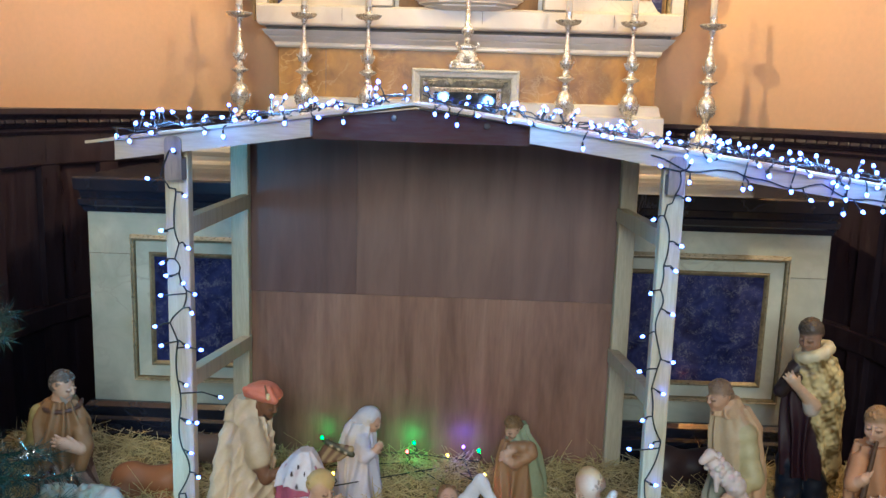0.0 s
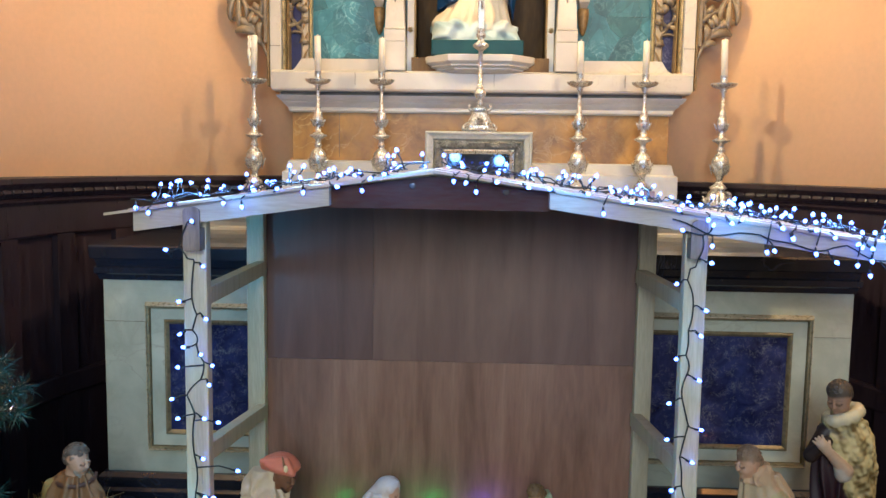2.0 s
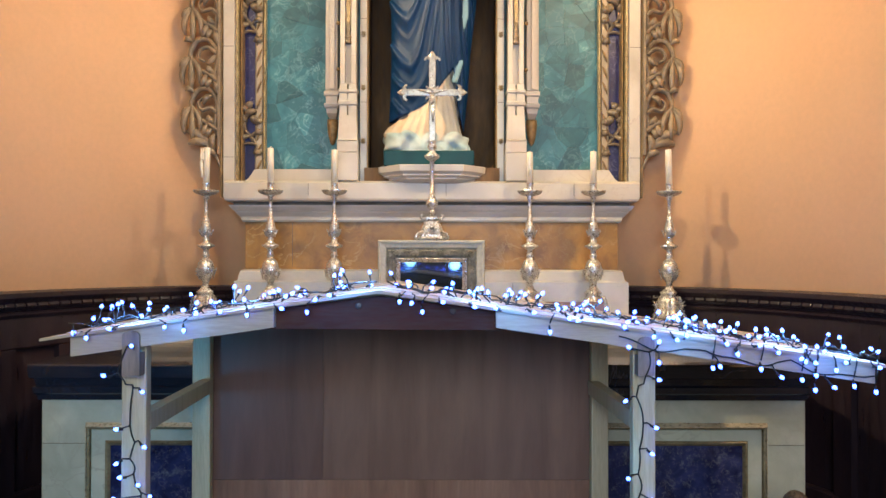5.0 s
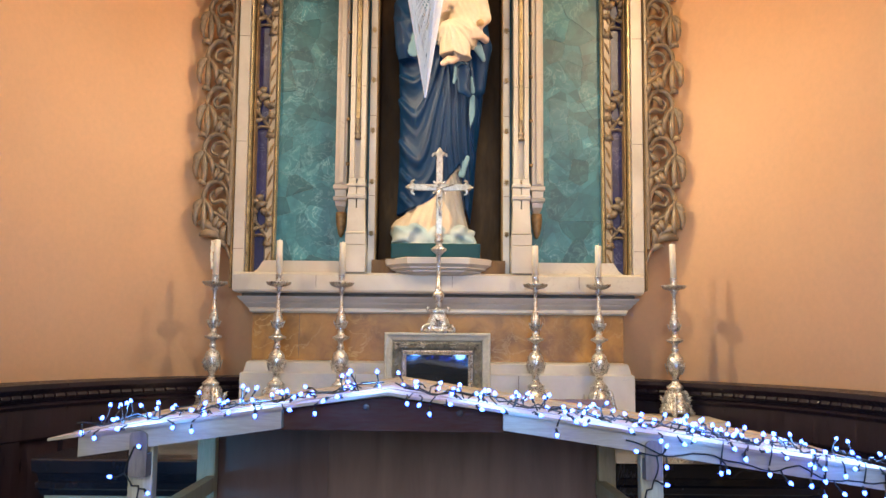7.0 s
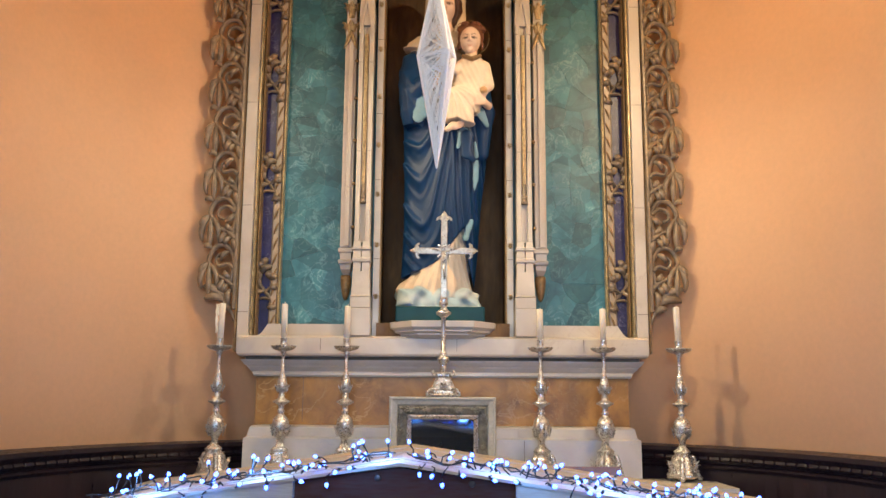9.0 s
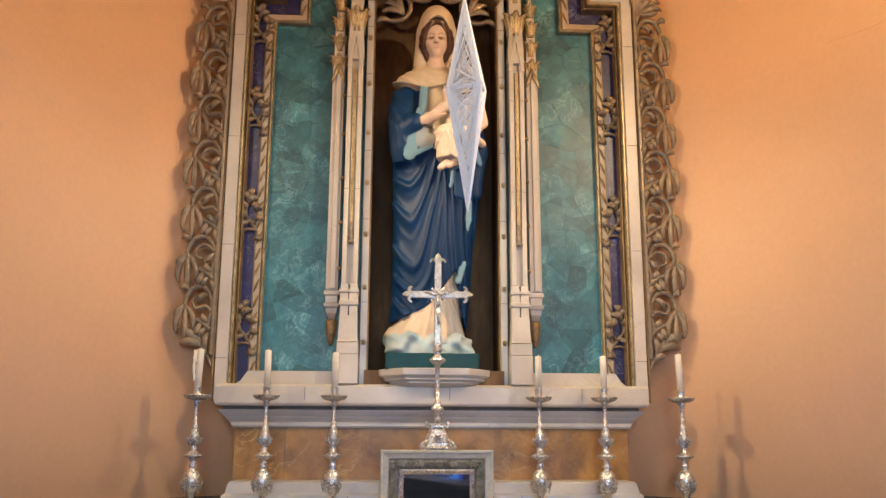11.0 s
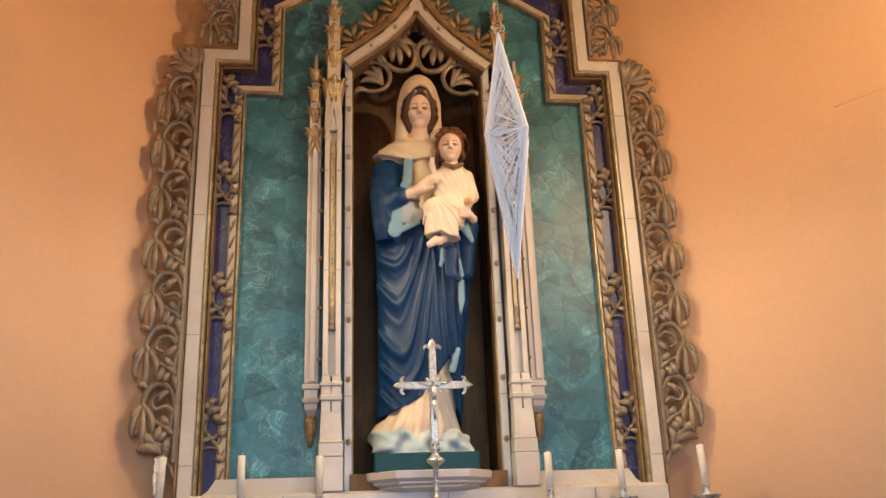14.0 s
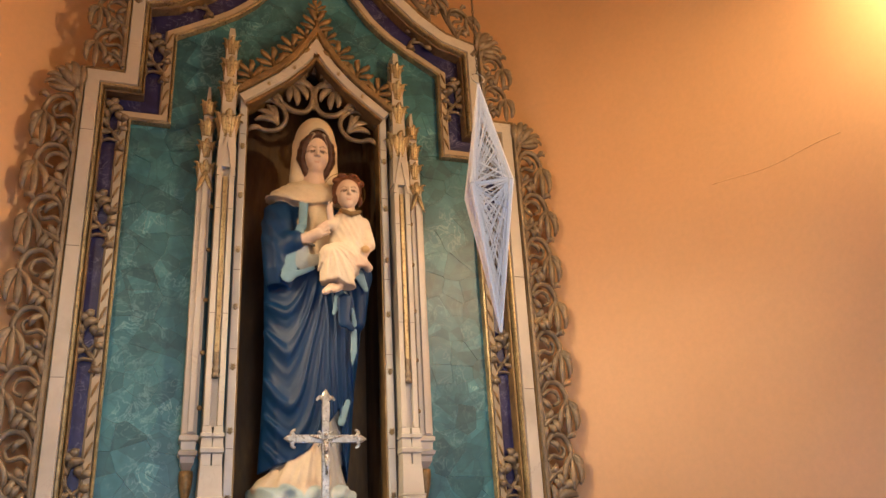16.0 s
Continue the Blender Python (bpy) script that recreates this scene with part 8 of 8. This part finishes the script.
def piper(c, h):
    x, y = 1.045, 2.21
    TERRA = (0.44, 0.235, 0.125)
    c.robe([(0.36, x + 0.01, y, 0.068, 0.06), (0.52, x + 0.01, y, 0.062, 0.054), (0.66, x + 0.004, y, 0.058, 0.048), (0.745, x - 0.004, y, 0.040, 0.036)], TERRA, 0.008, (0.007, 9, 0.1, 0.7))
    c.limb((x + 0.048, y, 0.715), (x + 0.066, y - 0.028, 0.635), 0.029, 0.031, (0.38, 0.40, 0.37), 0.008, (0.01, 2, 0.5))
    c.limb((x + 0.062, y - 0.040, 0.622), (x + 0.010, y - 0.070, 0.622), 0.023, 0.018, (0.52, 0.48, 0.42), 0.006, (0.01, 2, 0.5))
    hand(c, (x + 0.006, y - 0.074, 0.622), (x - 0.022, y - 0.080, 0.628), (0, 0, 1), PALE, 0.013)
    c.limb((x - 0.042, y - 0.02, 0.705), (x - 0.070, y - 0.050, 0.660), 0.023, 0.019, TERRA, 0.008)
    hand(c, (x - 0.070, y - 0.056, 0.662), (x - 0.056, y - 0.072, 0.684), (0.4, 0, 0.9), PALE, 0.012)
    c.limb((x - 0.030, y - 0.058, 0.770), (x - 0.066, y - 0.082, 0.590), 0.005, 0.008, (0.08, 0.045, 0.025), 0.001)
    h.limb((x - 0.002, y, 0.745), (x - 0.006, y - 0.006, 0.775), 0.023, 0.021, PALE, 0.008)
    face(h, x - 0.010, y - 0.014, 0.796, 0.036, PALE, -0.75, 0.25)
    locks(h, x - 0.010, y - 0.014, 0.796, 0.036, (0.30, 0.18, 0.085), -0.75, 0.25, 380, False, 0.07)


figure("shepherd_figurine", "plaster shepherd boy in terracotta tunic playing a pipe", (0.92, 2.09, 0.34), (1.17, 2.32, 0.82), piper)


def beast(c, x, y, z, size, coat, s):
    """A lying beast seen from its side, head towards s."""
    k = size
    c.ball((x - s * 0.34 * k, y, z + 0.26 * k), (0.30 * k, 0.26 * k, 0.27 * k), coat, 0.03)
    c.ball((x + s * 0.12 * k, y, z + 0.25 * k), (0.34 * k, 0.24 * k, 0.24 * k), coat, 0.03)
    c.limb((x + s * 0.25 * k, y, z + 0.33 * k), (x + s * 0.48 * k, y - 0.04 * k, z + 0.55 * k), 0.17 * k, 0.12 * k, coat, 0.02)
    c.limb((x + s * 0.46 * k, y - 0.05 * k, z + 0.56 * k), (x + s * 0.66 * k, y - 0.12 * k, z + 0.42 * k), 0.11 * k, 0.07 * k, coat, 0.015)
    c.limb((x + s * 0.15 * k, y - 0.22 * k, z + 0.06 * k), (x + s * 0.50 * k, y - 0.25 * k, z + 0.05 * k), 0.07 * k, 0.05 * k, coat, 0.015)
    c.limb((x - s * 0.42 * k, y - 0.20 * k, z + 0.16 * k), (x - s * 0.12 * k, y - 0.26 * k, z + 0.06 * k), 0.13 * k, 0.05 * k, coat, 0.015)
    for d in (-1, 1):
        c.limb((x + s * 0.42 * k, y - 0.05 * k + d * 0.08 * k, z + 0.63 * k), (x + s * 0.34 * k, y - 0.05 * k + d * 0.18 * k, z + 0.68 * k), 0.035 * k, 0.02 * k, coat, 0.006)


def animal(name, label, x, y, z, size, coat, s):
    c = Clay()
    beast(c, x, y, z, size, coat, s)
    ob = new(name, c.mesh(name, (x - 0.9 * size, y - 0.5 * size, z - 0.02), (x + 0.9 * size, y + 0.45 * size, z + 0.85 * size), 0.0038))
    tagged(ob, label, "figurine", "crib figures")


animal("calf_figurine", "reddish-brown plaster calf lying in the straw", -0.820, 2.46, 0.40, 0.19, (0.30, 0.12, 0.050), 1)
animal("ox_figurine", "dark brown plaster ox lying beside the straw", 0.715, 2.60, 0.44, 0.22, (0.030, 0.018, 0.018), 1)
animal("donkey_figurine", "grey-brown plaster donkey behind the stable post", -0.700, 2.60, 0.44, 0.19, (0.13, 0.085, 0.062), 1)


def sheep(x, y, z, k, s, label):
    c = Clay()
    wool = (0.28, 0.29, 0.25)
    a, b = (x - s * 0.30 * k, y, z + 0.30 * k), (x + s * 0.28 * k, y, z + 0.32 * k)
    c.limb(a, b, 0.25 * k, 0.25 * k, wool, 0.01)
    wool_lumps(c, a, b, 0.27 * k, 190, wool, 5, 0.05 * k)
    c.limb((x + s * 0.42 * k, y - 0.05 * k, z + 0.50 * k), (x + s * 0.66 * k, y - 0.12 * k, z + 0.36 * k), 0.13 * k, 0.07 * k, (0.34, 0.31, 0.27), 0.008)
    for d in (-1, 1):
        c.limb((x + s * 0.42 * k, y - 0.05 * k + d * 0.1 * k, z + 0.55 * k), (x + s * 0.40 * k, y + d * 0.22 * k, z + 0.48 * k), 0.045 * k, 0.03 * k, (0.34, 0.31, 0.27), 0.006)
    ob = new("sheep_figurine", c.mesh("sheep_figurine", (x - 0.8 * k, y - 0.5 * k, z - 0.02), (x + 0.85 * k, y + 0.5 * k, z + 0.75 * k), 0.0032))
    tagged(ob, label, "figurine", "crib figures")


sheep(-0.865, 2.10, 0.48, 0.20, 1, "grey-white plaster sheep resting on heaped straw")
sheep(-0.855, 1.99, 0.42, 0.20, 1, "grey-white plaster sheep beside the fir branches")

# ---------------------------------------------------------------- straw
def straw_height(x, y):
    return FLOOR_Z + 0.045 + 0.035 * noise.noise(Vector((3.1 * x, 3.3 * y, 0.3))) + 0.03 * max(0, y - 2.35) / 0.4 + 0.05 * math.exp(-((x + 0.86) ** 2 + (y - 2.06) ** 2) / 0.02) + 0.03 * max(0, abs(x) - 0.6)


bm = bmesh.new()
nx, ny = 70, 28
grid = [[bm.verts.new((-1.37 + 2.76 * i / nx, 1.67 + 1.06 * j / ny, straw_height(-1.37 + 2.76 * i / nx, 1.67 + 1.06 * j / ny) + 0.012 * noise.noise(Vector((30 * i / nx * 2.76, 30 * j / ny, 1))))) for j in range(ny + 1)] for i in range(nx + 1)]
for i in range(nx):
    for j in range(ny):
        bm.faces.new((grid[i][j], grid[i + 1][j], grid[i + 1][j + 1], grid[i][j + 1]))
tagged(part("straw_bed", bm, EARTH, smooth=True), "matted bed of old straw on the platform", "straw", kind="stuff")


def strands(n, seed):
    """Thin bent stalks, scattered in tufts."""
    rg = random.Random(seed)
    verts, faces = [], []
    for i in range(n):
        x, y = rg.uniform(-1.30, 1.32), 1.72 + 1.0 * rg.random() ** 0.75
        if rg.random() < 0.45:
            x, y = round(x / 0.16) * 0.16 + rg.gauss(0, 0.03), min(2.72, round(y / 0.14) * 0.14 + rg.gauss(0, 0.03))
        if abs(x) > 1.34:
            continue
        z = straw_height(x, y) + rg.uniform(-0.008, 0.030)
        a, el = rg.uniform(0, 6.283), rg.gauss(0.22, 0.42)
        length, r = rg.uniform(0.05, 0.15), rg.uniform(0.0007, 0.0015)
        d = Vector((math.cos(a) * math.cos(el), math.sin(a) * math.cos(el), math.sin(el)))
        bend = Vector((rg.gauss(0, 0.3), rg.gauss(0, 0.3), -abs(rg.gauss(0, 0.45))))
        side = d.orthogonal().normalized()
        other = d.cross(side)
        base = len(verts)
        for k in range(4):
            t = k / 3
            p = Vector((x, y, z)) + d * length * (t - 0.4) + bend * length * 0.5 * t * t
            p.y = min(p.y, 2.732)
            for q in (side, -0.5 * side + 0.87 * other, -0.5 * side - 0.87 * other):
                verts.append(tuple(p + q * r * (1.1 - 0.5 * t)))
        for k in range(3):
            for q in range(3):
                faces.append((base + 3 * k + q, base + 3 * k + (q + 1) % 3, base + 3 * k + 3 + (q + 1) % 3, base + 3 * k + 3 + q))
    me = bpy.data.meshes.new("straw")
    me.from_pydata(verts, [], faces)
    me.materials.append(STRAW)
    return me


tagged(new("straw", strands(17000, 4)), "loose golden straw strewn around the crib figures", "straw", kind="stuff")

# ---------------------------------------------------------------- coloured lights in the straw
for name, colour, places in (("red", (1.0, 0.05, 0.06), ((-0.395, 2.60, 0.478), (-0.118, 2.66, 0.475), (0.128, 2.40, 0.468), (0.62, 2.28, 0.50), (0.90, 2.30, 0.515), (0.905, 2.22, 0.46))),
                             ("green", (0.02, 1.0, 0.06), ((-0.385, 2.705, 0.49), (-0.10, 2.712, 0.482), (0.10, 2.70, 0.47))),
                             ("amber", (1.0, 0.55, 0.05), ((-0.295, 2.36, 0.535), (0.005, 2.69, 0.455), (0.115, 2.52, 0.475), (0.10, 2.50, 0.455))),
                             ("violet", (0.28, 0.10, 1.0), ((0.052, 2.69, 0.485), (0.13, 2.35, 0.455)))):
    mat = glow(name + "_bulb", colour, 9.0)
    runs = [[Vector(p) + Vector((0, 0, -0.03)), Vector(p) + Vector((0.01, 0.0, -0.018)), Vector(p) + Vector((0, 0, -0.002))] for p in places]
    runs.append([Vector(p) + Vector((0, 0, -0.032)) for p in places])
    mesh = bulb_mesh("bulb", mat)
    string_of_lights("string_lights", name + " bulbs on dark cable among the straw", runs, [(Vector(p), (0, -0.2, 1)) for p in places], mesh, 0.0018)
lamp("bulb_glow", "POINT", (-0.105, 2.69, 0.486), 0.13, (0.03, 1.0, 0.18), 0.01)
lamp("bulb_glow", "POINT", (-0.38, 2.69, 0.495), 0.05, (0.03, 1.0, 0.18), 0.01)
lamp("bulb_glow", "POINT", (0.052, 2.68, 0.494), 0.15, (0.20, 0.10, 1.0), 0.01)
lamp("bulb_glow", "POINT", (-0.295, 2.33, 0.56), 0.07, (1.0, 0.55, 0.08), 0.01)
lamp("bulb_glow", "POINT", (0.112, 2.48, 0.500), 0.06, (1.0, 0.55, 0.08), 0.01)

# ---------------------------------------------------------------- fir tree with tinsel at the side
tree = thing("christmas_tree", "small green fir tree with silver tinsel beside the crib", "tree", (-1.245, 1.95, 0))
bm = bmesh.new()
tube(bm, [(0, 0, FLOOR_Z + 0.05), (0.004, 0, 0.7), (0, 0.003, 1.12)], [0.018, 0.012, 0.004], 8)
lathe(bm, [(0.07, FLOOR_Z), (0.075, FLOOR_Z + 0.01), (0.06, FLOOR_Z + 0.09), (0.02, FLOOR_Z + 0.095)], seg=18)
part("trunk", bm, DARK_BOARD, tree, smooth=True)
rg = random.Random(8)
needle_v, needle_f, tin_v, tin_f = [], [], [], []


def blade(v, f, p, d, length, width, rg):
    side = d.cross(Vector((rg.uniform(-1, 1), rg.uniform(-1, 1), rg.uniform(-1, 1))))
    side = side.normalized() * width if side.length > 1e-6 else Vector((width, 0, 0))
    up = d.cross(side).normalized() * width
    b = len(v)
    v += [tuple(p + side), tuple(p - 0.5 * side + 0.87 * up), tuple(p - 0.5 * side - 0.87 * up), tuple(p + d * length)]
    f += [(b, b + 1, b + 3), (b + 1, b + 2, b + 3), (b + 2, b, b + 3)]


for tier, (z, reach) in enumerate(((0.42, 0.50), (0.48, 0.48), (0.54, 0.46), (0.60, 0.43), (0.64, 0.38), (0.68, 0.33), (0.72, 0.28), (0.77, 0.20), (0.83, 0.15), (0.91, 0.22), (0.97, 0.33), (1.03, 0.31), (1.10, 0.10))):
    for k in range(12):
        a = 6.283 * k / 12 + 0.4 * tier + rg.uniform(-0.2, 0.2)
        d = Vector((math.cos(a), 0.6 * math.sin(a), -0.16))
        bm = bmesh.new()
        L = reach * rg.uniform(0.85, 1.08)
        pts = [Vector((0, 0, z + 0.06)) + d * L * t + Vector((0, 0, 0.05 * t * t)) for t in (0, 0.33, 0.66, 1.0)]
        tube(bm, pts, [0.004, 0.003, 0.002, 0.001], 4)
        part("branch", bm, DARK_BOARD, tree)
        for i in range(300):
            t = rg.random() ** 0.8
            p = pts[0].lerp(pts[3], t) + Vector((0, 0, -0.02 * math.sin(math.pi * t)))
            n = Vector((rg.gauss(0, 1), rg.gauss(0, 1), rg.gauss(0, 1))).normalized()
            blade(needle_v, needle_f, p, (n + d * 0.8).normalized(), rg.uniform(0.03, 0.055), 0.0013, rg)
        if (tier + k) % 2 == 0:
            for i in range(130):
                t = rg.uniform(0.35, 1.0)
                n = Vector((rg.gauss(0, 1), rg.gauss(0, 1), rg.gauss(0, 1))).normalized()
                blade(tin_v, tin_f, pts[0].lerp(pts[3], t), n, rg.uniform(0.02, 0.045), 0.0007, rg)
for name, v, f, m in (("needles", needle_v, needle_f, NEEDLE), ("tinsel", tin_v, tin_f, TINSEL)):
    me = bpy.data.meshes.new(name)
    me.from_pydata(v, [], f)
    me.materials.append(m)
    ob = part(name, me, m, tree)
    tagged(ob, "dense green needles" if name == "needles" else "silver tinsel strands", kind="stuff")
